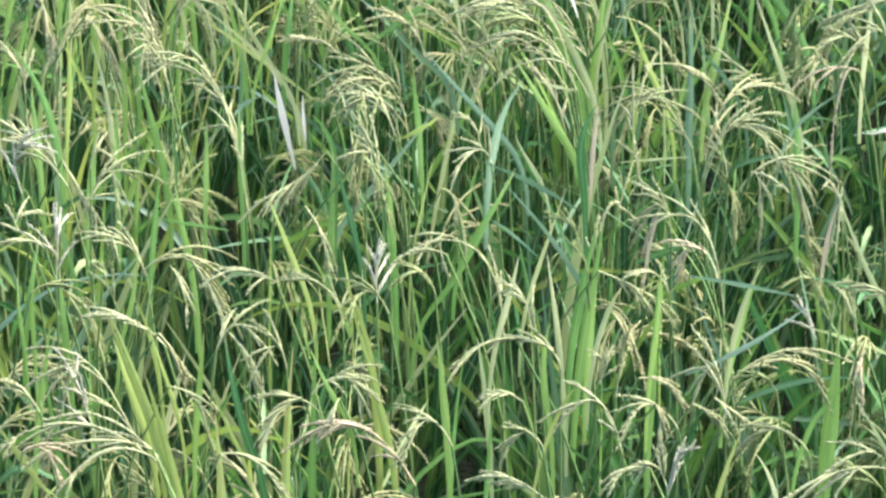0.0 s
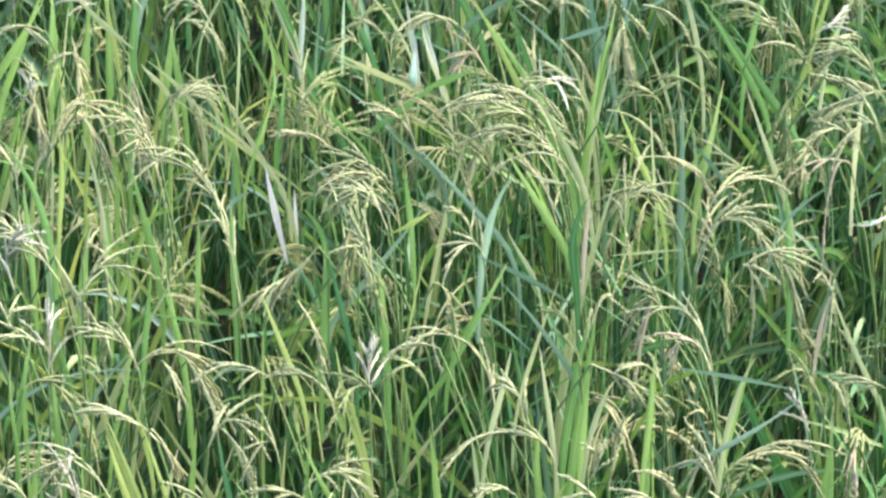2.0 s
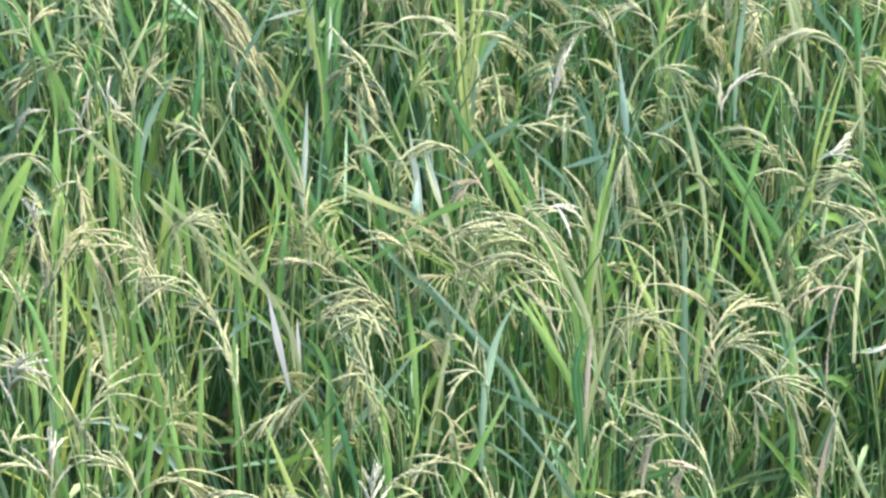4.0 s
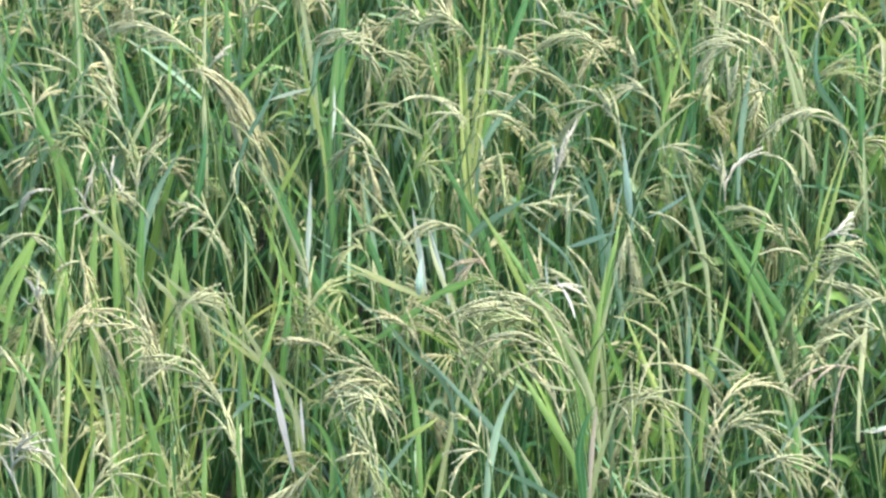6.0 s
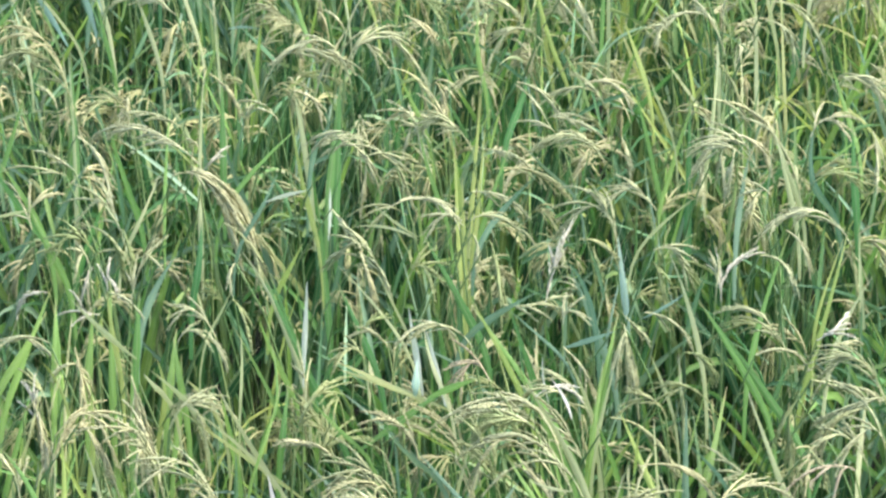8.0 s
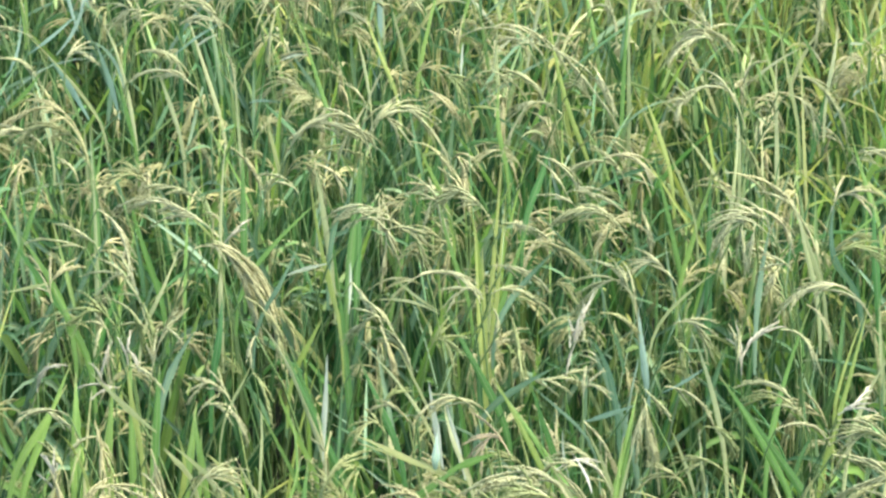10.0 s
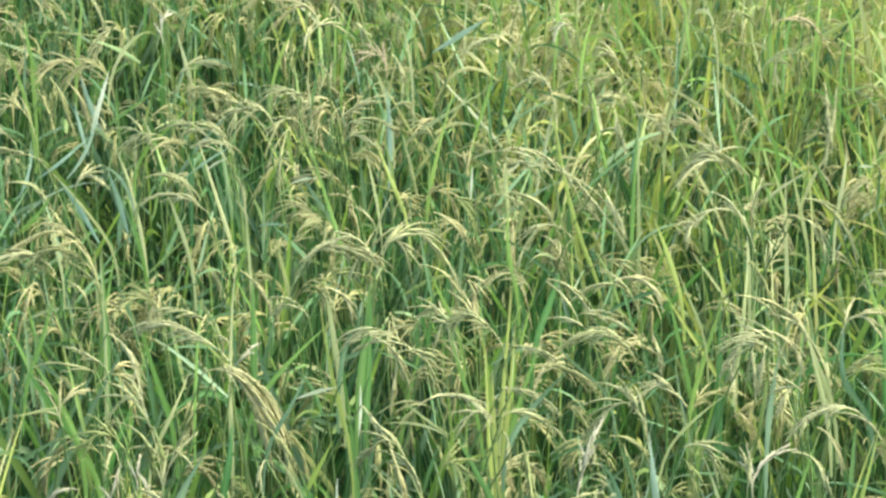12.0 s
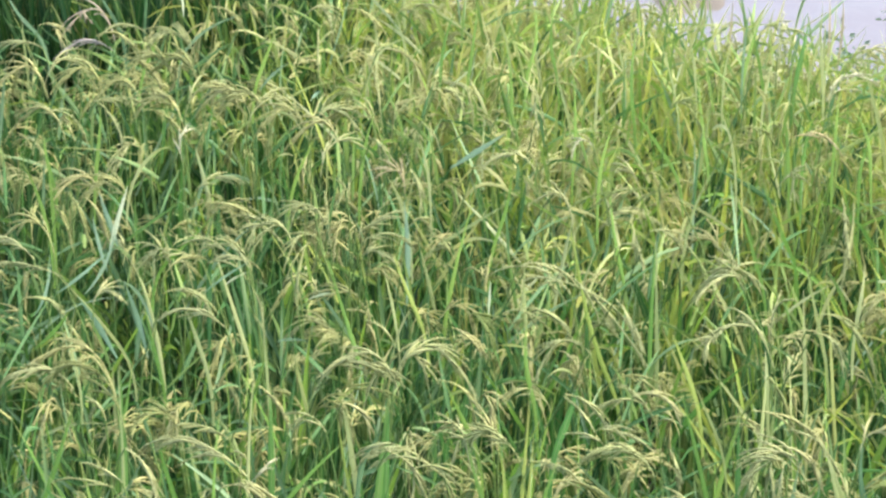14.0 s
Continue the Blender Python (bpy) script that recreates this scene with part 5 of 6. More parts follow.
blade(0.842, 6.842, 0.929, -0.002, 0.061, -0.041, 0.101, 0.0076, LIGHT)
blade(-0.256, 6.838, 0.916, 0.010, 0.073, 0.032, 0.123, 0.0078, LIGHT)
blade(0.768, 6.889, 0.913, 0.007, 0.073, 0.014, 0.123, 0.0076, LIGHT)
blade(0.554, 6.885, 0.890, -0.005, 0.068, -0.035, 0.135, 0.0059, PALE)
blade(0.707, 6.948, 0.866, 0.010, 0.074, 0.033, 0.125, 0.0070, LIGHT)
blade(-0.848, 6.985, 0.869, 0.008, 0.071, 0.011, 0.131, 0.0084, LIGHT)
blade(0.680, 6.989, 0.865, -0.000, 0.051, -0.010, 0.126, 0.0076, LIGHT)
blade(0.506, 7.082, 0.846, -0.014, 0.098, -0.016, 0.174, 0.0076, LIGHT)
blade(0.198, 7.146, 0.921, -0.012, 0.052, -0.024, 0.082, 0.0051, PALE)
blade(-0.494, 7.184, 0.983, 0.029, 0.038, 0.071, 0.063, 0.0082, CYAN)
blade(0.211, 7.142, 0.814, 0.011, 0.105, -0.001, 0.210, 0.0072, LIGHT)
blade(0.652, 7.331, 0.879, 0.011, 0.062, 0.034, 0.113, 0.0052, PALE)
blade(0.452, 7.365, 0.897, -0.015, 0.069, -0.044, 0.150, 0.0052, PALE)
blade(0.067, 7.375, 0.801, 0.021, 0.108, -0.011, 0.216, 0.0077, LIGHT)
blade(0.271, 7.409, 0.857, 0.008, 0.090, 0.015, 0.156, 0.0053, PALE)
blade(0.568, 7.437, 0.899, 0.004, 0.048, 0.021, 0.096, 0.0053, PALE)
blade(-0.242, 7.502, 0.949, 0.024, 0.036, 0.087, 0.048, 0.0064, PALE)
blade(0.359, 7.449, 0.828, -0.011, 0.097, 0.016, 0.194, 0.0079, LIGHT)
blade(-0.515, 7.516, 0.913, 0.024, 0.055, 0.034, 0.085, 0.0086, LIGHT)
blade(0.508, 7.531, 0.896, -0.003, 0.046, -0.018, 0.104, 0.0053, PALE)
blade(0.622, 7.545, 0.918, 0.008, 0.067, 0.015, 0.110, 0.0064, BLUE)
blade(-0.781, 7.552, 0.932, 0.020, 0.036, 0.031, 0.097, 0.0085, LIGHT)
blade(0.742, 7.556, 0.928, 0.011, 0.049, 0.035, 0.097, 0.0086, BLUE)
blade(0.123, 7.551, 0.922, 0.024, 0.061, 0.008, 0.122, 0.0075, LIGHT)
blade(0.629, 7.554, 0.901, 0.018, 0.061, 0.048, 0.122, 0.0077, LIGHT)
blade(-0.171, 7.576, 0.931, -0.008, 0.049, -0.026, 0.098, 0.0054, PALE)
blade(-1.075, 7.591, 0.936, -0.005, 0.043, -0.006, 0.086, 0.0054, PALE)
blade(-0.680, 7.613, 0.960, 0.047, 0.043, 0.121, 0.060, 0.0065, BLUE)
blade(0.827, 7.601, 0.884, 0.018, 0.074, 0.023, 0.147, 0.0054, PALE)
blade(-0.024, 7.616, 0.874, 0.012, 0.074, 0.022, 0.148, 0.0075, LIGHT)
blade(0.342, 7.679, 0.878, -0.016, 0.062, -0.019, 0.124, 0.0054, PALE)
blade(0.802, 7.682, 0.872, 0.018, 0.056, 0.023, 0.136, 0.0055, PALE)
blade(0.065, 7.713, 0.927, -0.010, 0.037, -0.033, 0.075, 0.0065, PALE)
blade(-0.092, 7.715, 0.856, 0.008, 0.081, 0.042, 0.137, 0.0075, LIGHT)
blade(0.180, 7.725, 0.864, -0.016, 0.056, 0.008, 0.137, 0.0078, LIGHT)
blade(-0.879, 7.787, 0.957, -0.022, 0.044, -0.037, 0.063, 0.0088, BLUE)
blade(-0.250, 7.786, 0.921, -0.004, 0.050, -0.006, 0.101, 0.0055, PALE)
blade(-1.089, 7.861, 0.914, -0.048, 0.048, -0.069, 0.083, 0.0090, BLUE)
blade(-0.722, 7.875, 0.941, -0.002, 0.032, -0.007, 0.063, 0.0056, WHITE)

# the largest ears and blades of each stretch of the field
ear(0.522, 3.166, 0.994, -0.055, 0.022, -0.125, -0.019, 4, 0.30, PALE_GRAIN)
ear(0.519, 3.188, 0.994, -0.017, 0.019, -0.073, -0.013, 3, 0.30, PALE_GRAIN)
ear(-0.338, 3.189, 0.989, -0.061, 0.030, -0.104, -0.016, 3, 0.40, PALE_GRAIN)
ear(-0.033, 3.214, 0.932, -0.051, 0.092, -0.115, 0.068, 4, 0.30, BROWN_GRAIN)
blade(-0.266, 3.217, 0.895, -0.004, 0.053, -0.008, 0.105, 0.0089, RED_TIP)
ear(0.437, 3.224, 0.975, -0.031, 0.050, -0.074, 0.000, 5, 0.40, PALE_GRAIN)
ear(-0.336, 3.233, 0.943, -0.094, 0.094, -0.190, 0.039, 3, 0.30, PALE_GRAIN)
blade(-0.530, 3.236, 1.000, 0.031, -0.044, 0.062, -0.088, 0.0105, YELLOW)
ear(0.011, 3.240, 0.972, -0.032, 0.060, -0.058, -0.006, 4, 0.50, PALE_GRAIN)
blade(-0.192, 3.247, 0.872, 0.003, 0.064, 0.007, 0.128, 0.0083, YELLOW)
ear(0.218, 3.264, 0.941, -0.022, 0.094, -0.068, 0.049, 4, 0.40, PALE_GRAIN)
ear(0.285, 3.277, 0.969, -0.037, 0.056, -0.065, 0.010, 4, 0.50, PALE_GRAIN)
ear(-0.152, 3.290, 0.989, -0.035, 0.038, -0.071, -0.032, 5, 0.50, PALE_GRAIN)
blade(-0.325, 3.302, 0.837, -0.022, 0.082, -0.043, 0.163, 0.0105, YELLOW)
ear(-0.427, 3.326, 0.916, -0.021, 0.062, -0.023, 0.084, 5, 0.80, WHITE_GRAIN)
ear(0.348, 3.333, 0.945, -0.010, 0.103, -0.038, 0.013, 5, 0.60, PALE_GRAIN)
ear(-0.373, 3.333, 0.893, -0.077, 0.179, -0.089, 0.072, 5, 0.60, PALE_GRAIN)
blade(-0.196, 3.353, 0.896, 0.005, 0.052, 0.010, 0.104, 0.0070, RED_TIP)
blade(-0.373, 3.377, 0.895, -0.019, 0.053, -0.037, 0.105, 0.0099, YELLOW)
ear(-0.194, 3.401, 0.971, -0.009, 0.060, -0.042, -0.003, 4, 0.50, PALE_GRAIN)
ear(0.146, 3.404, 0.967, -0.002, 0.042, -0.067, 0.033, 4, 0.40, PALE_GRAIN)
blade(-0.310, 3.417, 0.882, 0.006, 0.059, 0.012, 0.118, 0.0093, LIGHT)
blade(0.484, 3.417, 0.860, 0.007, 0.070, 0.013, 0.140, 0.0126, LIGHT)
ear(0.090, 3.425, 1.000, -0.042, 0.008, -0.070, -0.016, 4, 0.40, PALE_GRAIN)
blade(-0.370, 3.425, 0.858, -0.027, 0.072, -0.053, 0.142, 0.0105, YELLOW)
blade(-0.511, 3.427, 0.875, 0.010, 0.063, 0.020, 0.125, 0.0093, LIGHT)
ear(-0.284, 3.441, 0.969, 0.023, 0.052, 0.055, 0.021, 4, 0.60, PALE_GRAIN)
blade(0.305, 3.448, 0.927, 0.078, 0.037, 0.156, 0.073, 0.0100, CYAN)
blade(-0.084, 3.495, 0.804, -0.006, 0.119, -0.044, 0.196, 0.0119, YELLOW)
blade(0.267, 3.507, 0.821, 0.005, 0.090, 0.009, 0.179, 0.0123, LIGHT)
ear(-0.069, 3.520, 0.973, -0.028, 0.053, -0.057, 0.000, 4, 0.60, UNRIPE)
blade(0.155, 3.540, 0.843, -0.010, 0.079, -0.021, 0.157, 0.0073, PALE)
blade(-0.484, 3.540, 0.899, -0.004, 0.051, -0.009, 0.101, 0.0095, LIGHT)
ear(-0.128, 3.545, 0.929, -0.005, 0.072, -0.061, 0.071, 4, 0.30, PALE_GRAIN)
blade(0.374, 3.554, 0.877, 0.018, 0.062, 0.035, 0.123, 0.0103, LIGHT)
blade(0.310, 3.565, 1.000, 0.077, -0.006, 0.154, -0.012, 0.0094, CYAN)
ear(-0.085, 3.586, 0.943, -0.001, 0.035, -0.003, 0.057, 6, 1.30, WHITE_GRAIN)
ear(-0.387, 3.602, 0.980, 0.057, 0.064, 0.105, -0.048, 6, 0.50, RIPE)
blade(-0.542, 3.609, 0.905, 0.008, 0.048, 0.017, 0.095, 0.0096, LIGHT)
ear(0.080, 3.609, 0.867, -0.004, 0.152, -0.107, 0.133, 2, 0.25, PALE_GRAIN)
blade(0.181, 3.635, 0.793, 0.016, 0.104, 0.032, 0.207, 0.0131, LIGHT)
ear(-0.506, 3.642, 0.935, 0.006, 0.077, 0.007, 0.065, 5, 1.10, WHITE_GRAIN)
ear(-0.388, 3.649, 0.944, -0.017, 0.061, -0.065, 0.056, 5, 0.90, PALE_GRAIN)
ear(0.370, 3.650, 0.882, -0.009, 0.113, -0.060, 0.118, 3, 0.30, PALE_GRAIN)
ear(-0.430, 3.651, 1.000, 0.009, 0.003, -0.004, -0.034, 3, 0.60, PALE_GRAIN)
ear(0.018, 3.654, 0.997, -0.038, 0.024, -0.011, -0.034, 3, 0.50, PALE_GRAIN)
ear(0.190, 3.691, 0.917, 0.027, 0.110, 0.041, 0.083, 2, 0.30, PALE_GRAIN)
blade(-0.064, 3.693, 0.917, -0.002, 0.041, -0.005, 0.083, 0.0090, LIGHT)
ear(-0.546, 3.693, 0.973, -0.036, 0.027, 0.015, 0.027, 4, 0.70, PALE_GRAIN)
ear(0.302, 3.722, 0.961, -0.009, 0.081, -0.043, -0.008, 5, 0.60, PALE_GRAIN)
blade(-0.336, 3.729, 0.894, -0.011, 0.053, -0.022, 0.106, 0.0091, LIGHT)
ear(0.290, 3.735, 1.000, -0.012, -0.019, -0.026, -0.100, 2, 0.30, BROWN_GRAIN)
ear(0.531, 3.775, 1.000, -0.005, -0.015, -0.030, -0.122, 2, 0.20, PALE_GRAIN)
blade(0.041, 3.775, 0.916, 0.029, 0.042, 0.057, 0.084, 0.0099, LIGHT)
ear(-0.498, 3.779, 0.916, 0.063, 0.140, 0.062, 0.056, 5, 0.60, PALE_GRAIN)
blade(-0.392, 3.788, 0.891, 0.006, 0.055, 0.012, 0.109, 0.0084, LIGHT)
blade(-0.154, 3.808, 0.859, 0.003, 0.071, 0.005, 0.141, 0.0107, LIGHT)
ear(0.412, 3.811, 1.000, 0.015, 0.014, 0.016, -0.084, 4, 0.40, PALE_GRAIN)
ear(0.400, 3.829, 0.962, 0.067, 0.095, 0.092, -0.035, 5, 0.50, PALE_GRAIN)
blade(0.180, 3.835, 0.927, -0.065, 0.037, -0.130, 0.073, 0.0100, BLUE)
ear(-0.081, 3.849, 0.951, -0.024, 0.102, -0.012, -0.007, 4, 0.60, PALE_GRAIN)
ear(-0.158, 3.865, 1.000, -0.028, -0.040, -0.092, -0.053, 5, 0.50, PALE_GRAIN)
ear(-0.574, 3.866, 0.933, -0.025, 0.080, 0.025, 0.067, 5, 0.90, WHITE_GRAIN)
ear(-0.104, 3.875, 0.943, 0.007, 0.128, -0.012, -0.028, 6, 0.50, RIPE)
ear(-0.271, 3.879, 0.923, -0.015, 0.123, -0.043, 0.061, 4, 0.60, PALE_GRAIN)
ear(0.357, 3.908, 0.930, 0.034, 0.124, 0.106, 0.032, 7, 0.60, PALE_GRAIN)
blade(-0.130, 3.913, 0.864, 0.059, 0.068, 0.118, 0.136, 0.0109, BLUE)
blade(-0.278, 3.928, 0.892, -0.002, 0.054, -0.005, 0.108, 0.0102, LIGHT)
blade(-0.489, 3.929, 0.892, 0.007, 0.054, 0.014, 0.108, 0.0102, LIGHT)
ear(0.278, 3.936, 0.885, -0.044, 0.159, 0.038, 0.115, 4, 0.40, PALE_GRAIN)
blade(-0.058, 3.940, 0.974, 0.028, 0.013, 0.056, 0.026, 0.0085, YELLOW)
ear(0.366, 3.979, 0.914, 0.017, 0.116, 0.105, 0.086, 4, 0.40, RIPE)
blade(-0.456, 3.979, 0.869, -0.000, 0.066, -0.001, 0.131, 0.0103, LIGHT)
ear(0.346, 3.984, 0.933, -0.076, 0.140, -0.102, -0.014, 6, 0.40, RIPE)
blade(-0.564, 3.985, 0.913, -0.005, 0.044, -0.010, 0.087, 0.0103, LIGHT)
ear(-0.060, 4.038, 0.906, -0.031, 0.147, -0.079, 0.081, 5, 0.50, PALE_GRAIN)
blade(0.088, 4.072, 0.889, -0.058, 0.056, -0.116, 0.111, 0.0096, BLUE)
ear(0.585, 4.076, 1.000, -0.031, 0.035, -0.038, -0.108, 2, 0.20, BROWN_GRAIN)
ear(-0.292, 4.082, 0.899, -0.052, 0.127, -0.090, 0.101, 3, 0.30, PALE_GRAIN)
ear(0.204, 4.094, 0.951, -0.031, 0.078, -0.114, 0.042, 2, 0.25, PALE_GRAIN)
ear(0.182, 4.137, 0.929, -0.095, 0.135, -0.133, 0.012, 4, 0.40, RIPE)
ear(0.192, 4.148, 0.928, -0.059, 0.117, -0.131, 0.055, 4, 0.40, PALE_GRAIN)
ear(-0.395, 4.186, 0.940, -0.057, 0.123, -0.012, -0.007, 6, 0.50, RIPE)
ear(0.644, 4.189, 0.970, -0.016, 0.063, -0.065, -0.007, 5, 0.50, PALE_GRAIN)
blade(0.320, 4.199, 0.877, -0.029, 0.062, -0.057, 0.123, 0.0088, YELLOW)
ear(0.189, 4.207, 0.912, -0.054, 0.111, -0.156, 0.088, 3, 0.35, PALE_GRAIN)
ear(0.186, 4.246, 0.901, -0.028, 0.135, -0.142, 0.099, 3, 0.30, PALE_GRAIN)
blade(-0.191, 4.247, 0.854, -0.056, 0.040, -0.201, 0.146, 0.0100, PALE)
ear(-0.554, 4.250, 0.970, 0.057, 0.069, 0.086, -0.019, 4, 0.40, RIPE)
ear(-0.391, 4.272, 0.966, 0.032, 0.075, 0.053, -0.015, 4, 0.40, PALE_GRAIN)
blade(-0.230, 4.278, 0.847, -0.048, 0.077, -0.096, 0.153, 0.0100, PALE)
ear(0.333, 4.281, 0.977, -0.018, 0.042, -0.062, 0.008, 4, 0.40, RIPE)
blade(-0.230, 4.282, 0.924, 0.005, 0.038, 0.011, 0.076, 0.0108, LIGHT)
ear(0.658, 4.286, 1.000, -0.023, 0.004, -0.103, -0.037, 6, 0.50, PALE_GRAIN)
blade(-0.123, 4.289, 0.910, 0.073, 0.045, 0.146, 0.090, 0.0124, LEAF)
ear(-0.567, 4.294, 0.955, -0.011, 0.091, -0.025, 0.000, 5, 0.80, UNRIPE)
ear(0.400, 4.300, 0.985, -0.060, 0.053, -0.029, -0.045, 5, 0.60, UNRIPE)
blade(-0.299, 4.304, 0.893, -0.010, 0.054, -0.020, 0.107, 0.0109, LIGHT)
ear(-0.584, 4.308, 0.950, -0.010, 0.051, -0.012, 0.050, 5, 1.00, WHITE_GRAIN)
ear(0.236, 4.313, 0.931, -0.041, 0.080, -0.066, 0.069, 3, 0.40, PALE_GRAIN)
ear(-0.198, 4.329, 0.954, 0.012, 0.103, -0.004, -0.023, 4, 0.60, RIPE)
blade(-0.456, 4.358, 0.869, -0.000, 0.066, -0.000, 0.131, 0.0110, LIGHT)
ear(0.677, 4.372, 0.923, -0.046, 0.126, -0.093, 0.059, 6, 0.60, PALE_GRAIN)
blade(0.019, 4.375, 0.934, -0.084, 0.033, -0.168, 0.066, 0.0118, PALE)
blade(0.244, 4.379, 0.835, -0.006, 0.089, -0.054, 0.165, 0.0102, PALE)
blade(-0.033, 4.379, 0.954, 0.002, 0.023, 0.004, 0.046, 0.0132, CYAN)
ear(0.079, 4.402, 0.969, -0.027, 0.062, -0.046, 0.000, 5, 0.70, BROWN_GRAIN)
blade(0.230, 4.415, 0.798, 0.021, 0.101, 0.041, 0.202, 0.0112, LIGHT)
blade(0.013, 4.448, 0.900, -0.015, 0.050, -0.029, 0.100, 0.0094, WHITE)
blade(-0.383, 4.452, 0.906, -0.008, 0.047, -0.016, 0.094, 0.0112, LIGHT)
blade(-0.407, 4.467, 0.914, 0.006, 0.043, 0.012, 0.086, 0.0112, LIGHT)
blade(0.191, 4.482, 0.980, 0.041, 0.010, 0.081, 0.020, 0.0116, CYAN)
ear(-0.587, 4.495, 0.992, -0.040, 0.018, -0.073, -0.003, 3, 0.50, PALE_GRAIN)
ear(0.288, 4.502, 1.000, -0.015, -0.012, -0.012, -0.070, 5, 0.60, PALE_GRAIN)
blade(0.205, 4.503, 0.780, -0.057, 0.102, -0.153, 0.220, 0.0143, LIGHT)
blade(-0.022, 4.514, 0.883, -0.010, 0.058, -0.021, 0.117, 0.0113, WHITE)
blade(0.548, 4.517, 0.811, -0.071, 0.095, -0.141, 0.189, 0.0123, LEAF)
ear(0.285, 4.520, 1.000, 0.008, -0.028, 0.018, -0.102, 8, 0.70, PALE_GRAIN)
ear(0.029, 4.525, 0.980, -0.036, 0.038, -0.082, 0.005, 3, 0.30, PALE_GRAIN)
blade(-0.665, 4.529, 0.905, 0.033, 0.047, 0.067, 0.095, 0.0121, LIGHT)
ear(0.541, 4.538, 0.930, -0.037, 0.084, -0.082, 0.070, 4, 0.40, PALE_GRAIN)
blade(-0.537, 4.543, 0.897, 0.004, 0.052, 0.009, 0.103, 0.0114, LIGHT)
blade(0.165, 4.547, 0.838, -0.028, 0.081, -0.056, 0.162, 0.0121, LEAF)
ear(-0.340, 4.569, 0.960, -0.032, 0.064, -0.056, 0.032, 4, 0.50, PALE_GRAIN)
blade(-0.586, 4.573, 0.920, -0.002, 0.040, -0.003, 0.080, 0.0114, LIGHT)
blade(-0.507, 4.597, 0.806, -0.002, 0.097, -0.003, 0.194, 0.0115, LIGHT)
blade(-0.467, 4.601, 0.904, 0.003, 0.048, 0.006, 0.096, 0.0115, LIGHT)
blade(-0.154, 4.617, 0.750, -0.063, 0.125, -0.125, 0.250, 0.0118, LEAF)
blade(-0.210, 4.619, 0.841, 0.004, 0.079, 0.009, 0.159, 0.0089, WHITE)
blade(0.270, 4.657, 0.857, -0.029, 0.071, -0.057, 0.143, 0.0120, BLUE)
ear(-0.527, 4.663, 0.951, -0.044, 0.008, -0.017, 0.049, 4, 0.80, WHITE_GRAIN)
blade(0.591, 4.726, 0.775, 0.036, 0.113, 0.073, 0.225, 0.0088, YELLOW)
blade(0.309, 4.746, 0.850, -0.009, 0.075, -0.017, 0.150, 0.0125, CYAN)
ear(-0.487, 4.756, 0.922, 0.021, 0.084, 0.034, 0.078, 4, 0.70, PALE_GRAIN)
ear(-0.075, 4.766, 0.934, -0.044, 0.110, -0.080, 0.043, 5, 0.60, PALE_GRAIN)
blade(-0.249, 4.796, 0.930, 0.019, 0.035, 0.037, 0.070, 0.0082, YELLOW)
ear(0.059, 4.833, 1.000, 0.016, -0.013, 0.004, -0.041, 4, 0.90, PALE_GRAIN)
ear(0.675, 4.875, 0.949, -0.040, 0.083, -0.128, 0.038, 5, 0.40, PALE_GRAIN)
ear(-0.494, 4.885, 0.886, -0.030, 0.177, -0.081, 0.102, 5, 0.50, PALE_GRAIN)
blade(-0.177, 4.887, 0.809, -0.008, 0.096, -0.016, 0.191, 0.0123, LEAF)
ear(0.040, 4.894, 0.978, -0.017, 0.046, -0.050, -0.005, 3, 0.30, PALE_GRAIN)
ear(0.058, 4.896, 0.994, 0.031, 0.020, 0.091, -0.017, 3, 0.30, PALE_GRAIN)
ear(0.298, 4.901, 0.928, -0.016, 0.125, -0.088, 0.037, 7, 0.50, PALE_GRAIN)
ear(0.553, 4.978, 0.991, -0.016, 0.032, -0.042, -0.029, 4, 0.60, PALE_GRAIN)
blade(0.049, 4.981, 0.811, -0.002, 0.095, -0.004, 0.189, 0.0088, YELLOW)
ear(0.365, 4.993, 0.961, -0.037, 0.064, -0.074, 0.026, 5, 0.50, PALE_GRAIN)
blade(-0.213, 5.001, 1.000, -0.036, -0.010, -0.072, -0.021, 0.0084, WHITE)
blade(0.043, 5.055, 0.778, -0.005, 0.111, -0.010, 0.222, 0.0088, YELLOW)
blade(-0.728, 5.069, 1.000, 0.041, -0.058, 0.083, -0.116, 0.0143, LEAF)
ear(-0.399, 5.074, 1.000, 0.040, -0.002, 0.069, -0.134, 7, 0.50, RIPE)
ear(-0.405, 5.096, 1.000, 0.096, -0.022, 0.109, -0.165, 9, 0.40, RIPE)
ear(0.530, 5.139, 0.982, -0.067, 0.055, -0.038, -0.039, 6, 0.80, PALE_GRAIN)
blade(0.610, 5.140, 0.886, -0.014, 0.057, -0.029, 0.114, 0.0097, PALE)
blade(0.059, 5.152, 0.739, 0.015, 0.131, 0.029, 0.261, 0.0088, YELLOW)
ear(0.548, 5.171, 0.952, -0.057, 0.091, -0.096, 0.012, 8, 0.80, PALE_GRAIN)
blade(0.621, 5.189, 0.885, -0.021, 0.058, -0.043, 0.115, 0.0088, PALE)
ear(0.291, 5.193, 0.951, -0.024, 0.064, -0.106, 0.049, 5, 0.50, PALE_GRAIN)
ear(-0.066, 5.209, 0.946, -0.091, 0.089, -0.125, 0.036, 5, 0.50, PALE_GRAIN)
ear(-0.007, 5.262, 0.964, -0.058, 0.085, -0.000, -0.027, 5, 0.60, PALE_GRAIN)
ear(0.217, 5.280, 0.964, -0.065, 0.058, 0.054, 0.026, 4, 0.50, PALE_GRAIN)
blade(0.443, 5.289, 0.728, 0.004, 0.136, 0.007, 0.272, 0.0131, LEAF)
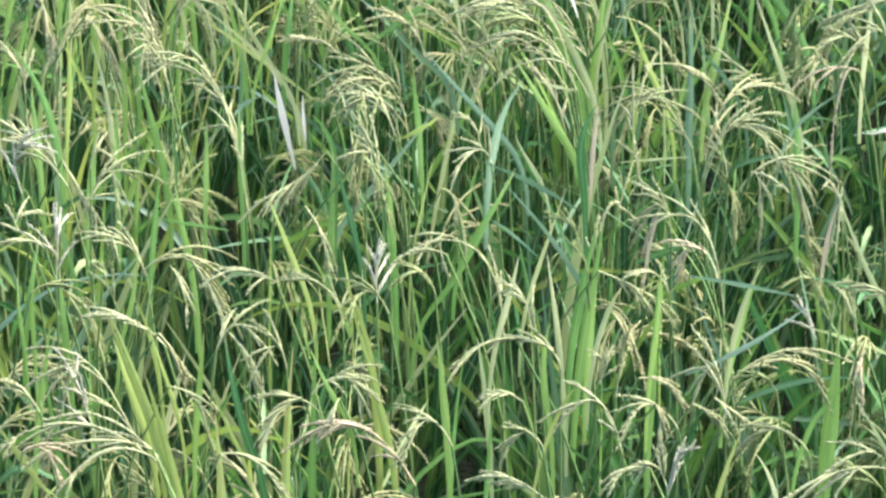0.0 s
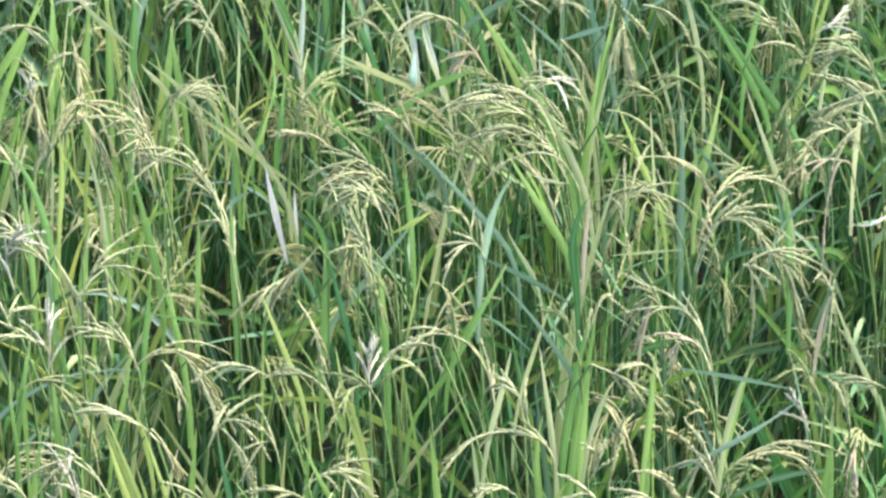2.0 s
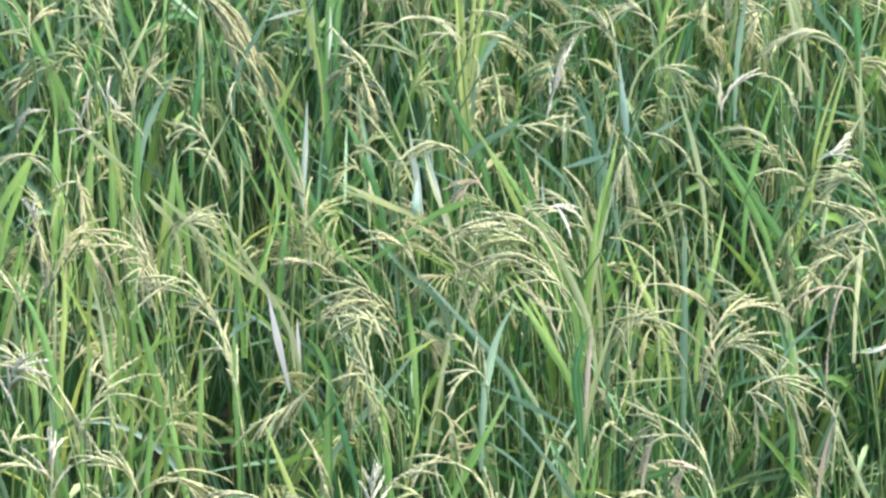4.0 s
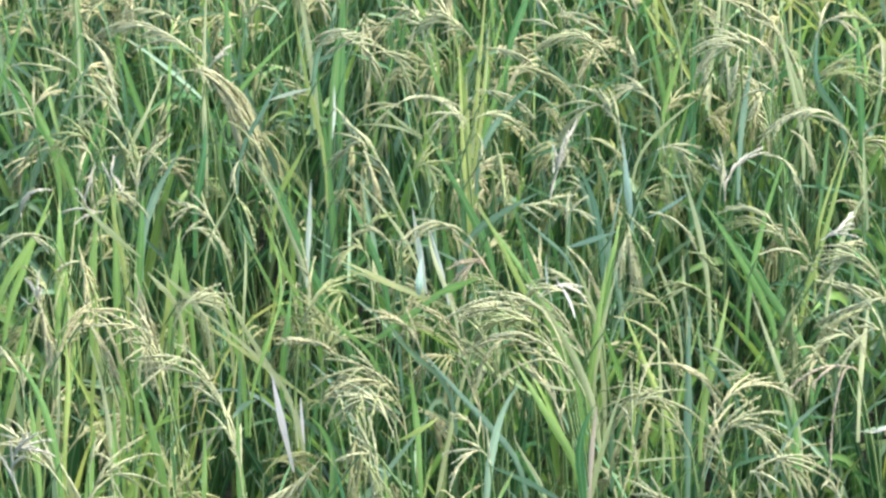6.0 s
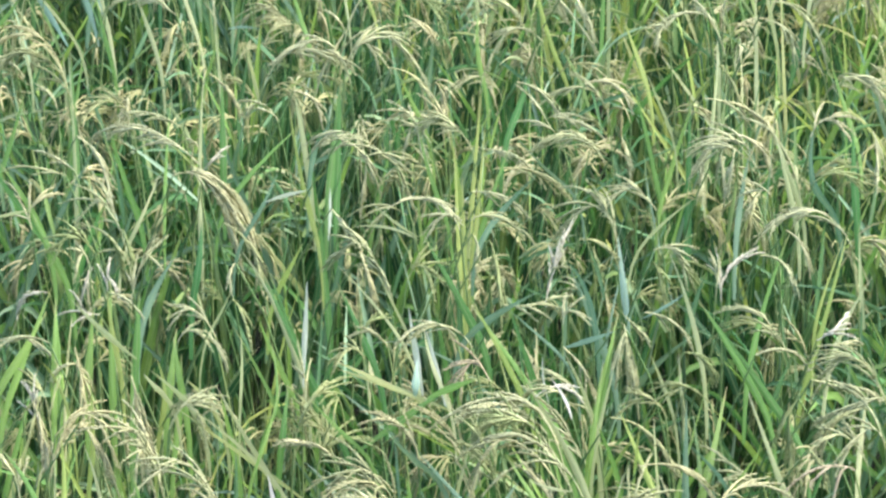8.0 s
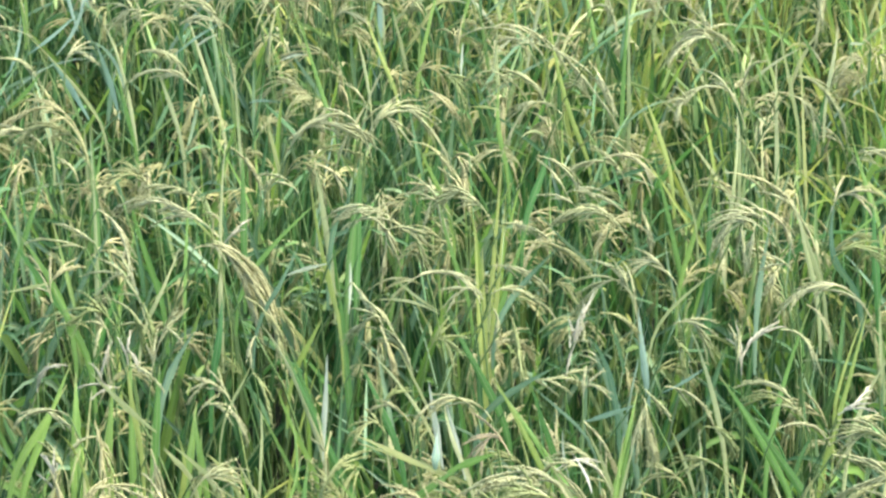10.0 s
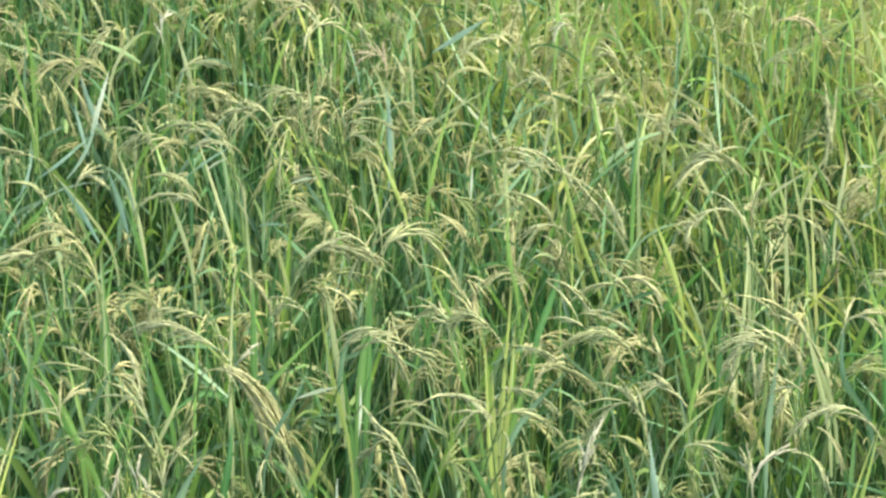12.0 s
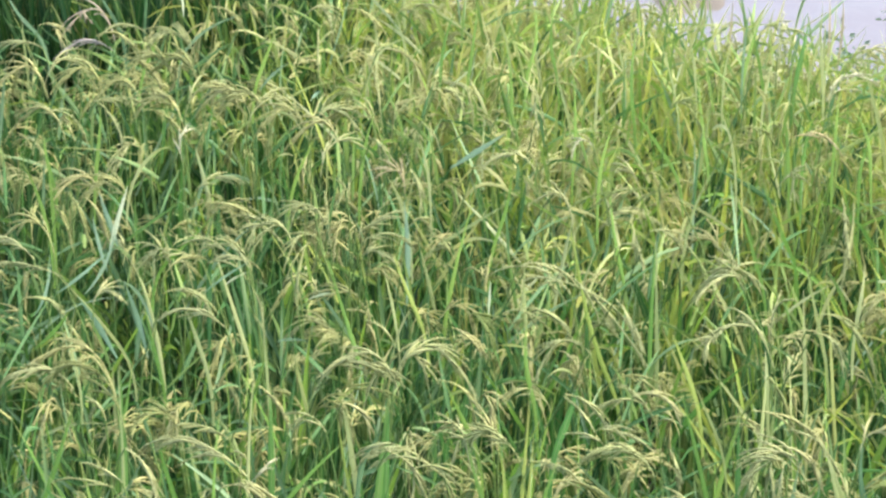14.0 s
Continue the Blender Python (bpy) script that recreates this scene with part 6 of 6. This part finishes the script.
blade(0.401, 5.309, 0.838, 0.026, 0.081, 0.052, 0.162, 0.0085, LIGHT)
ear(-0.273, 5.343, 0.973, -0.034, 0.052, -0.049, 0.005, 4, 0.70, PALE_GRAIN)
blade(-0.220, 5.361, 0.843, -0.011, 0.078, -0.021, 0.157, 0.0080, PALE)
blade(-0.189, 5.368, 0.807, 0.012, 0.097, 0.024, 0.193, 0.0129, LEAF)
blade(-0.175, 5.372, 0.790, 0.005, 0.105, 0.010, 0.210, 0.0126, LEAF)
ear(-0.663, 5.400, 0.973, -0.007, 0.052, -0.025, 0.005, 4, 0.80, PALE_GRAIN)
blade(-0.378, 5.442, 0.825, 0.000, 0.087, 0.000, 0.175, 0.0122, LEAF)
blade(-0.651, 5.523, 0.770, -0.004, 0.115, -0.008, 0.230, 0.0133, LEAF)
ear(-0.644, 5.527, 0.893, -0.036, 0.170, -0.147, 0.090, 6, 0.50, RIPE)
blade(0.516, 5.583, 0.935, -0.001, 0.033, -0.002, 0.065, 0.0081, PALE)
ear(-0.151, 5.593, 0.931, -0.029, 0.121, -0.145, 0.032, 6, 0.50, PALE_GRAIN)
ear(-0.161, 5.606, 0.953, 0.032, 0.093, 0.062, -0.001, 5, 0.60, PALE_GRAIN)
ear(-0.162, 5.630, 0.920, 0.048, 0.160, 0.155, -0.001, 7, 0.50, PALE_GRAIN)
ear(-0.670, 5.638, 0.905, -0.032, 0.155, -0.160, 0.070, 6, 0.50, RIPE)
ear(-0.177, 5.655, 0.944, 0.050, 0.122, -0.036, -0.019, 5, 0.60, PALE_GRAIN)
ear(0.199, 5.673, 0.975, -0.051, 0.064, -0.097, -0.028, 4, 0.50, PALE_GRAIN)
ear(0.429, 5.682, 0.995, -0.007, 0.019, -0.026, -0.019, 5, 0.70, PALE_GRAIN)
blade(0.390, 5.686, 0.890, -0.020, 0.055, -0.041, 0.110, 0.0088, YELLOW)
ear(0.539, 5.714, 0.928, -0.036, 0.122, -0.122, 0.044, 5, 0.50, PALE_GRAIN)
blade(-0.391, 5.731, 0.704, -0.012, 0.148, -0.023, 0.296, 0.0079, PALE)
blade(0.611, 5.809, 0.764, -0.001, 0.118, -0.001, 0.236, 0.0082, PALE)
blade(-0.609, 5.831, 0.883, -0.015, 0.058, -0.031, 0.117, 0.0081, LIGHT)
blade(-0.526, 5.863, 0.882, -0.021, 0.059, -0.042, 0.118, 0.0082, PALE)
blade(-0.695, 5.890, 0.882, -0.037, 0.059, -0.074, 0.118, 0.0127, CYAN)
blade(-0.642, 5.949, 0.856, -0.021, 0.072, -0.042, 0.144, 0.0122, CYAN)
blade(0.723, 5.986, 0.911, 0.009, 0.045, 0.018, 0.089, 0.0082, PALE)
ear(0.082, 6.009, 1.000, 0.171, -0.021, 0.221, -0.121, 3, 0.30, PALE_GRAIN)
ear(0.549, 6.010, 0.960, -0.070, 0.080, -0.120, 0.001, 4, 0.50, PALE_GRAIN)
ear(0.507, 6.015, 0.960, -0.048, 0.080, 0.033, -0.000, 4, 0.50, PALE_GRAIN)
ear(0.071, 6.045, 1.000, 0.094, 0.048, 0.247, -0.168, 4, 0.30, PALE_GRAIN)
ear(0.488, 6.054, 0.980, 0.003, 0.045, -0.049, -0.010, 4, 0.50, PALE_GRAIN)
blade(0.344, 6.093, 0.748, 0.001, 0.126, 0.002, 0.252, 0.0082, PALE)
blade(-0.462, 6.094, 0.806, -0.033, 0.097, -0.065, 0.194, 0.0080, PALE)
ear(-0.604, 6.136, 0.944, -0.029, 0.101, -0.050, 0.021, 4, 0.60, PALE_GRAIN)
ear(-0.461, 6.146, 0.939, -0.066, 0.094, -0.088, 0.056, 4, 0.50, PALE_GRAIN)
ear(-0.549, 6.156, 0.974, -0.097, 0.052, -0.095, 0.001, 4, 0.60, PALE_GRAIN)
blade(0.235, 6.230, 0.677, -0.031, 0.162, -0.062, 0.323, 0.0088, YELLOW)
ear(-0.366, 6.262, 0.928, -0.027, 0.124, -0.079, 0.042, 5, 0.50, PALE_GRAIN)
ear(-0.390, 6.280, 0.948, -0.056, 0.088, -0.068, 0.032, 5, 0.60, PALE_GRAIN)
ear(-0.858, 6.290, 0.943, -0.022, 0.097, -0.091, 0.035, 6, 0.50, RIPE)
ear(-0.337, 6.388, 0.979, -0.034, 0.047, -0.046, -0.010, 4, 0.60, PALE_GRAIN)
blade(-0.762, 6.408, 0.889, 0.015, 0.055, 0.030, 0.111, 0.0115, WHITE)
ear(0.192, 6.420, 0.905, -0.006, 0.112, -0.054, 0.095, 3, 0.40, PALE_GRAIN)
blade(-0.747, 6.451, 0.894, -0.020, 0.053, -0.039, 0.106, 0.0124, CYAN)
ear(0.402, 6.475, 0.994, -0.087, 0.014, -0.197, -0.004, 3, 0.30, UNRIPE)
ear(-0.271, 6.480, 0.968, -0.002, 0.058, -0.017, 0.011, 4, 0.50, PALE_GRAIN)
ear(-0.720, 6.515, 0.941, -0.023, 0.100, -0.094, 0.036, 6, 0.50, RIPE)
ear(-0.782, 6.551, 0.941, -0.023, 0.101, -0.094, 0.036, 6, 0.50, RIPE)
ear(0.618, 6.555, 0.968, 0.048, 0.069, 0.023, -0.011, 4, 0.60, PALE_GRAIN)
ear(-0.157, 6.574, 0.957, 0.004, 0.066, -0.053, 0.041, 4, 0.60, BROWN_GRAIN)
ear(0.116, 6.676, 0.967, -0.023, 0.052, -0.095, 0.028, 4, 0.40, PALE_GRAIN)
ear(-0.340, 6.729, 0.940, 0.013, 0.091, 0.073, 0.060, 5, 0.60, PALE_GRAIN)
blade(-0.064, 6.809, 0.927, 0.060, 0.037, 0.120, 0.073, 0.0132, CYAN)
ear(-0.643, 6.831, 0.944, -0.010, 0.050, 0.006, 0.056, 3, 0.40, WHITE_GRAIN)
ear(-0.299, 6.875, 0.938, -0.024, 0.105, -0.098, 0.038, 6, 0.50, RIPE)
ear(0.035, 6.910, 1.000, 0.031, 0.005, 0.036, -0.034, 4, 0.50, PALE_GRAIN)
ear(-0.216, 6.966, 0.937, -0.024, 0.106, -0.099, 0.038, 6, 0.50, RIPE)
ear(-0.375, 6.969, 0.938, 0.026, 0.108, 0.100, 0.033, 6, 0.50, PALE_GRAIN)
ear(-0.377, 6.971, 0.937, -0.024, 0.106, -0.099, 0.038, 6, 0.50, RIPE)
ear(-0.913, 6.988, 0.937, -0.024, 0.107, -0.100, 0.038, 6, 0.50, RIPE)
ear(0.147, 7.014, 0.943, -0.024, 0.103, -0.025, 0.023, 4, 0.60, PALE_GRAIN)
blade(0.423, 7.025, 0.850, -0.052, 0.075, -0.105, 0.150, 0.0085, LIGHT)
ear(-0.516, 7.050, 0.937, 0.026, 0.109, 0.101, 0.033, 6, 0.50, PALE_GRAIN)
ear(-0.657, 7.057, 0.937, -0.024, 0.108, -0.100, 0.039, 6, 0.50, RIPE)
ear(-0.470, 7.070, 0.936, -0.024, 0.108, -0.100, 0.039, 6, 0.50, RIPE)
ear(0.776, 7.078, 0.960, -0.002, 0.049, 0.057, 0.040, 2, 0.30, PALE_GRAIN)
ear(-0.510, 7.111, 0.936, -0.024, 0.108, -0.101, 0.039, 6, 0.50, RIPE)
blade(-0.354, 7.121, 1.000, -0.011, -0.008, -0.023, -0.016, 0.0100, CYAN)
ear(-0.661, 7.133, 0.937, 0.026, 0.110, 0.102, 0.034, 6, 0.50, PALE_GRAIN)
ear(0.782, 7.164, 0.951, 0.029, 0.068, 0.082, 0.049, 3, 0.30, WHITE_GRAIN)
ear(-0.756, 7.178, 0.936, -0.025, 0.109, -0.102, 0.039, 6, 0.50, RIPE)
ear(-0.220, 7.189, 0.892, -0.017, 0.110, -0.014, 0.108, 3, 0.30, PALE_GRAIN)
ear(-0.856, 7.283, 0.935, -0.025, 0.111, -0.103, 0.040, 6, 0.50, RIPE)
ear(-0.986, 7.287, 0.935, -0.025, 0.111, -0.103, 0.040, 6, 0.50, RIPE)
ear(-0.641, 7.337, 0.934, -0.025, 0.111, -0.104, 0.040, 6, 0.50, RIPE)
ear(-1.003, 7.347, 0.935, 0.027, 0.113, 0.104, 0.035, 6, 0.50, PALE_GRAIN)
ear(-0.701, 7.360, 0.934, -0.025, 0.112, -0.104, 0.040, 6, 0.50, RIPE)
ear(-0.370, 7.438, 0.918, -0.014, 0.080, 0.005, 0.082, 3, 0.40, PALE_GRAIN)
# stalks that stand up before the water
ear(0.697, 7.497, 0.934, 0.012, 0.112, 0.034, 0.042, 3, 0.40, PALE_GRAIN)
blade(0.662, 7.551, 0.902, -0.009, 0.049, -0.018, 0.098, 0.0067, LIGHT)
blade(0.812, 7.584, 0.890, -0.002, 0.055, -0.005, 0.110, 0.0081, PALE)
blade(0.755, 7.587, 0.875, 0.016, 0.062, 0.031, 0.125, 0.0122, LEAF)
blade(0.850, 7.596, 0.885, 0.016, 0.099, 0.016, 0.145, 0.0068, DEAD)
blade(0.833, 7.642, 0.884, 0.004, 0.073, 0.008, 0.146, 0.0054, DEAD)
blade(0.641, 7.666, 0.864, 0.010, 0.095, 0.062, 0.156, 0.0068, PALE)
blade(0.600, 7.694, 0.898, 0.005, 0.061, 0.010, 0.122, 0.0055, DEAD)


BESIDE = leaf_material("field_leaf", GREENS, (0.36, 0.30, 0.14), islands=True)


def rice_beside():
    """The rest of the field to both sides: upper blades and nodding ears."""
    blades, ears = ([], [], []), ([], [], [])
    for i in range(13000):
        x, y = rng.uniform(-6, 6), rng.uniform(2.5, 9.5)
        if abs(x) < 0.15 * math.hypot(y, EYE - 0.9) + 0.12 or not in_field(x, y):
            continue
        a, size, top = rng.uniform(0, 6.283), rng.uniform(0.28, 0.45), canopy(x, y)
        d = Vector((math.cos(a), math.sin(a), 0))
        p = Vector((x, y, top - rng.uniform(0.28, 0.5)))
        ribbon(blades, bezier(p, p + Vector((0, 0, size * 0.55)) + d * size * 0.1, p + Vector((0, 0, size * rng.uniform(0.5, 0.95))) + d * size * rng.uniform(0.1, 0.5), 4),
               rng.uniform(0.008, 0.014), rng.uniform(-0.8, 0.8), 0.25, rng.uniform(-1, 1))
        if i % 6 == 0:
            q, r = Vector((x, y, top - rng.uniform(0.05, 0.2))), rng.uniform(0.12, 0.2)
            for k in range(4):
                w = d + Vector((rng.uniform(-0.4, 0.4), rng.uniform(-0.4, 0.4), 0))
                pts = bezier(q, q + w * r * 0.4 + Vector((0, 0, r * 0.7)), q + w * r * rng.uniform(0.7, 1.1) - Vector((0, 0, r * rng.uniform(-0.2, 0.4))), 5)
                tube(ears, pts, 0.0012, 0.0035)
    tagged(new("rice_field_blades", mesh_of("rice_field_blades", *blades[:2], BESIDE, blades[2])), "green upper blades of the rice field", "rice foliage", kind="stuff")
    tagged(new("rice_field_ears", mesh_of("rice_field_ears", *ears[:2], RIPE)), "straw-coloured nodding ears of the rice field", "rice ears", kind="stuff")


rice_beside()


def lower_leaves():
    """The mass of lower blades between the plants, and the rest of the field around."""
    out, margin = ([], [], []), ([], [], [])
    for y0 in np.arange(2.3, 9.6, 0.1):
        near = 0.16 * math.hypot(y0, EYE - 0.9) + 0.4
        for x0 in np.arange(-5.0, 5.0, 0.1):
            x, y = x0 + rng.uniform(-0.06, 0.06), y0 + rng.uniform(-0.06, 0.06)
            inside = abs(x) < near
            beside = abs(x) < near + 1.6
            if not in_field(x, y) or (not beside and rng.random() < 0.5):
                continue
            top = canopy(x, y)
            thin = dip(x, y)
            if rng.random() < 0.8 * thin:
                continue
            rim = not in_field(x, y + 0.55)
            for k in range((9 if rim else 6) if inside else 6 if beside else 3):
                a = rng.uniform(0, 6.283)
                size = rng.uniform(0.3, 0.55)
                lean = rng.uniform(0.05, 0.5)
                d = Vector((math.cos(a), math.sin(a), 0))
                z = rng.uniform(0.05, max(0.1, top - 0.1 - size * 0.8))
                if not inside or (rim and k < 5):
                    z = top - size + (rng.uniform(-0.1, 0.06) if not inside else rng.uniform(-0.12, 0.02))
                p = Vector((x, y, z)) + d * 0.02
                c = p + Vector((0, 0, size * 0.55)) + d * size * lean * 0.3
                e = p + Vector((0, 0, size * rng.uniform(0.55, 0.95))) + d * size * lean
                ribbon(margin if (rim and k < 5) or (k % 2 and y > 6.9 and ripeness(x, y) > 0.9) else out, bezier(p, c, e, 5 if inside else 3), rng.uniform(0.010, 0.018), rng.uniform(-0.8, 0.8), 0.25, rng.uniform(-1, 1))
    # the shade between the plants is in this mass's darkened colour
    ob = new("rice_foliage", mesh_of("rice_foliage", *out[:2], SHADED_LEAF, out[2]))
    tagged(ob, "dense lower blades of the rice field in shade-darkened green", "rice foliage", kind="stuff")
    # yellower and paler than the other lower blades: sunlight on the rim put into colour
    pale = leaf_material("sunlit_margin_leaf", [(0.0, (0.21, 0.28, 0.09)), (0.6, (0.34, 0.37, 0.13)), (1.0, (0.46, 0.43, 0.20))], (0.5, 0.45, 0.25), islands=True)
    tagged(new("rice_margin", mesh_of("rice_margin", *margin[:2], pale, margin[2])), "light yellow-green blades along the water's edge", "rice foliage", kind="stuff")


lower_leaves()


def tall_grass():
    """A stand of taller grass along the far side of the field; the shade on its front is put into its dark colour."""
    out = ([], [], [])
    for i in range(2600):
        x, y = rng.uniform(-3.2, -0.35), rng.uniform(8.5, 9.6)
        if not in_field(x, y - 0.3):
            continue
        a, size, lean = rng.uniform(0, 6.283), rng.uniform(0.5, 0.9), rng.uniform(0.05, 0.4)
        d, p = Vector((math.cos(a), math.sin(a), 0)), Vector((x, y, rng.uniform(0.0, 0.65)))
        ribbon(out, bezier(p, p + Vector((0, 0, size * 0.6)) + d * size * lean * 0.3, p + Vector((0, 0, size * rng.uniform(0.7, 0.95))) + d * size * lean, 6),
               rng.uniform(0.010, 0.018), rng.uniform(-0.8, 0.8), 0.25, rng.uniform(-1, 1))
    ob = new("tall_grass", mesh_of("tall_grass", *out[:2], SHADED_LEAF, out[2]))
    tagged(ob, "tall grass behind the rice in shade-darkened green", "grass", kind="stuff")


tall_grass()


# ---- beyond the field: water, a mud bank and a shrub at its edge ----
def pond():
    bm = bmesh.new()
    edge = [bm.verts.new((x, y, 0.03)) for x, y in ((-2.2, 12.2), (0.0, 9.9), (0.6, 9.3), (1.4, 8.45), (7.2, 2.0), (60, 2), (60, 70), (-40, 70), (-40, 40))]
    bm.faces.new(edge)
    me = bpy.data.meshes.new("water")
    bm.to_mesh(me)
    m, nodes, links, b = material("pale_still_water")
    b.inputs["Base Color"].default_value = (0.13, 0.105, 0.125, 1)
    b.inputs["Roughness"].default_value, b.inputs["IOR"].default_value = 0.12, 1.33
    co, n = nodes.new("ShaderNodeTexCoord"), nodes.new("ShaderNodeTexNoise")
    n.inputs["Scale"].default_value, n.inputs["Detail"].default_value = 5, 3
    links.new(co.outputs["Object"], n.inputs[0])
    bump = nodes.new("ShaderNodeBump")
    bump.inputs["Strength"].default_value, bump.inputs["Distance"].default_value = 0.3, 0.02
    links.new(n.outputs[0], bump.inputs["Height"])
    links.new(bump.outputs[0], b.inputs["Normal"])
    me.materials.append(m)
    tagged(new("water", me), "pale still water beyond the rice field", "water", kind="structure")


pond()


def mud_bank(x, y):
    """A low tongue of mud that runs out flat under the water."""
    me = bpy.data.meshes.new("mud_bank")
    rings, spokes = 14, 48
    verts, faces = [(0, 0, 0.045)], []
    for i in range(1, rings + 1):
        for j in range(spokes):
            a, s = 6.2832 * j / spokes, i / rings
            k = 1 + 0.16 * noise.noise((2 * math.cos(a), 2 * math.sin(a), 0.4)) + 0.05 * noise.noise((6 * math.cos(a), 6 * math.sin(a), 1.4))
            verts.append((0.2 * s * k * math.cos(a), 0.95 * s * k * math.sin(a), 0.045 * (1 - s * s) - 0.02 * s + 0.006 * noise.noise((9 * s * math.cos(a), 9 * s * math.sin(a), 5))))
    for j in range(spokes):
        faces.append((0, 1 + j, 1 + (j + 1) % spokes))
    for i in range(rings - 1):
        for j in range(spokes):
            p, q = 1 + i * spokes, 1 + (i + 1) * spokes
            faces.append((p + j, q + j, q + (j + 1) % spokes, p + (j + 1) % spokes))
    me.from_pydata(verts, [], faces)
    me.polygons.foreach_set("use_smooth", [True] * len(me.polygons))
    m, nodes, links, b = material("grey_brown_mud")
    co, n = nodes.new("ShaderNodeTexCoord"), nodes.new("ShaderNodeTexNoise")
    n.inputs["Scale"].default_value, n.inputs["Detail"].default_value = 14, 6
    links.new(co.outputs["Object"], n.inputs[0])
    c = ramp(nodes, [(0.3, (0.105, 0.092, 0.088)), (0.7, (0.135, 0.12, 0.113))])
    links.new(n.outputs[0], c.inputs[0])
    links.new(c.outputs[0], b.inputs["Base Color"])
    b.inputs["Roughness"].default_value, b.inputs["Specular IOR Level"].default_value = 1.0, 0.1
    me.materials.append(m)
    ob = tagged(new("mud_bank", me), "low grey-brown mud bank rising out of the water", "mud bank")
    ob.location = (x, y, 0.04)


mud_bank(0.71, 11.6)


def shrub(x, y, height, count):
    """A loose weed shrub: thin stems and many small oval leaves."""
    ob = tagged(new("shrub"), "loose blue-green shrub at the water's edge", "shrub")
    ob.location = (x, y, 0)
    leaves = ([], [], [])
    for i in range(9):
        a, r = rng.uniform(0, 6.283), rng.uniform(0.06, 0.22)
        e = Vector((r * math.cos(a), r * math.sin(a), height * rng.uniform(0.75, 1.0)))
        pts = bezier(Vector((0, 0, 0)), Vector((e.x * 0.2, e.y * 0.2, e.z * 0.6)), e, 8)
        stem = ([], [], [])
        tube(stem, pts, 0.004, 0.001)
        new("stem", mesh_of("stem", *stem[:2], STEM, stem[2])).parent = ob
        for k in range(count):
            p = pts[rng.randint(3, 8)]
            d = Vector((rng.uniform(-1, 1), rng.uniform(-1, 1), rng.uniform(-0.3, 0.7))).normalized()
            q = p + d * rng.uniform(0.01, 0.06)
            ribbon(leaves, bezier(q, q + d * 0.010, q + d * 0.020, 3), 0.010, 0.3, 0.2, rng.uniform(-1.2, 1.2), 0.4)
    new("foliage", mesh_of("foliage", *leaves[:2], BLUE_ISLANDS, leaves[2])).parent = ob


BLUE_ISLANDS = leaf_material("blue_green_shrub_leaf", [(0.0, (0.09, 0.16, 0.12)), (1.0, (0.17, 0.26, 0.20))], (0.20, 0.27, 0.2), 0.25, islands=True)
shrub(1.2, 9.25, 0.46, 75)
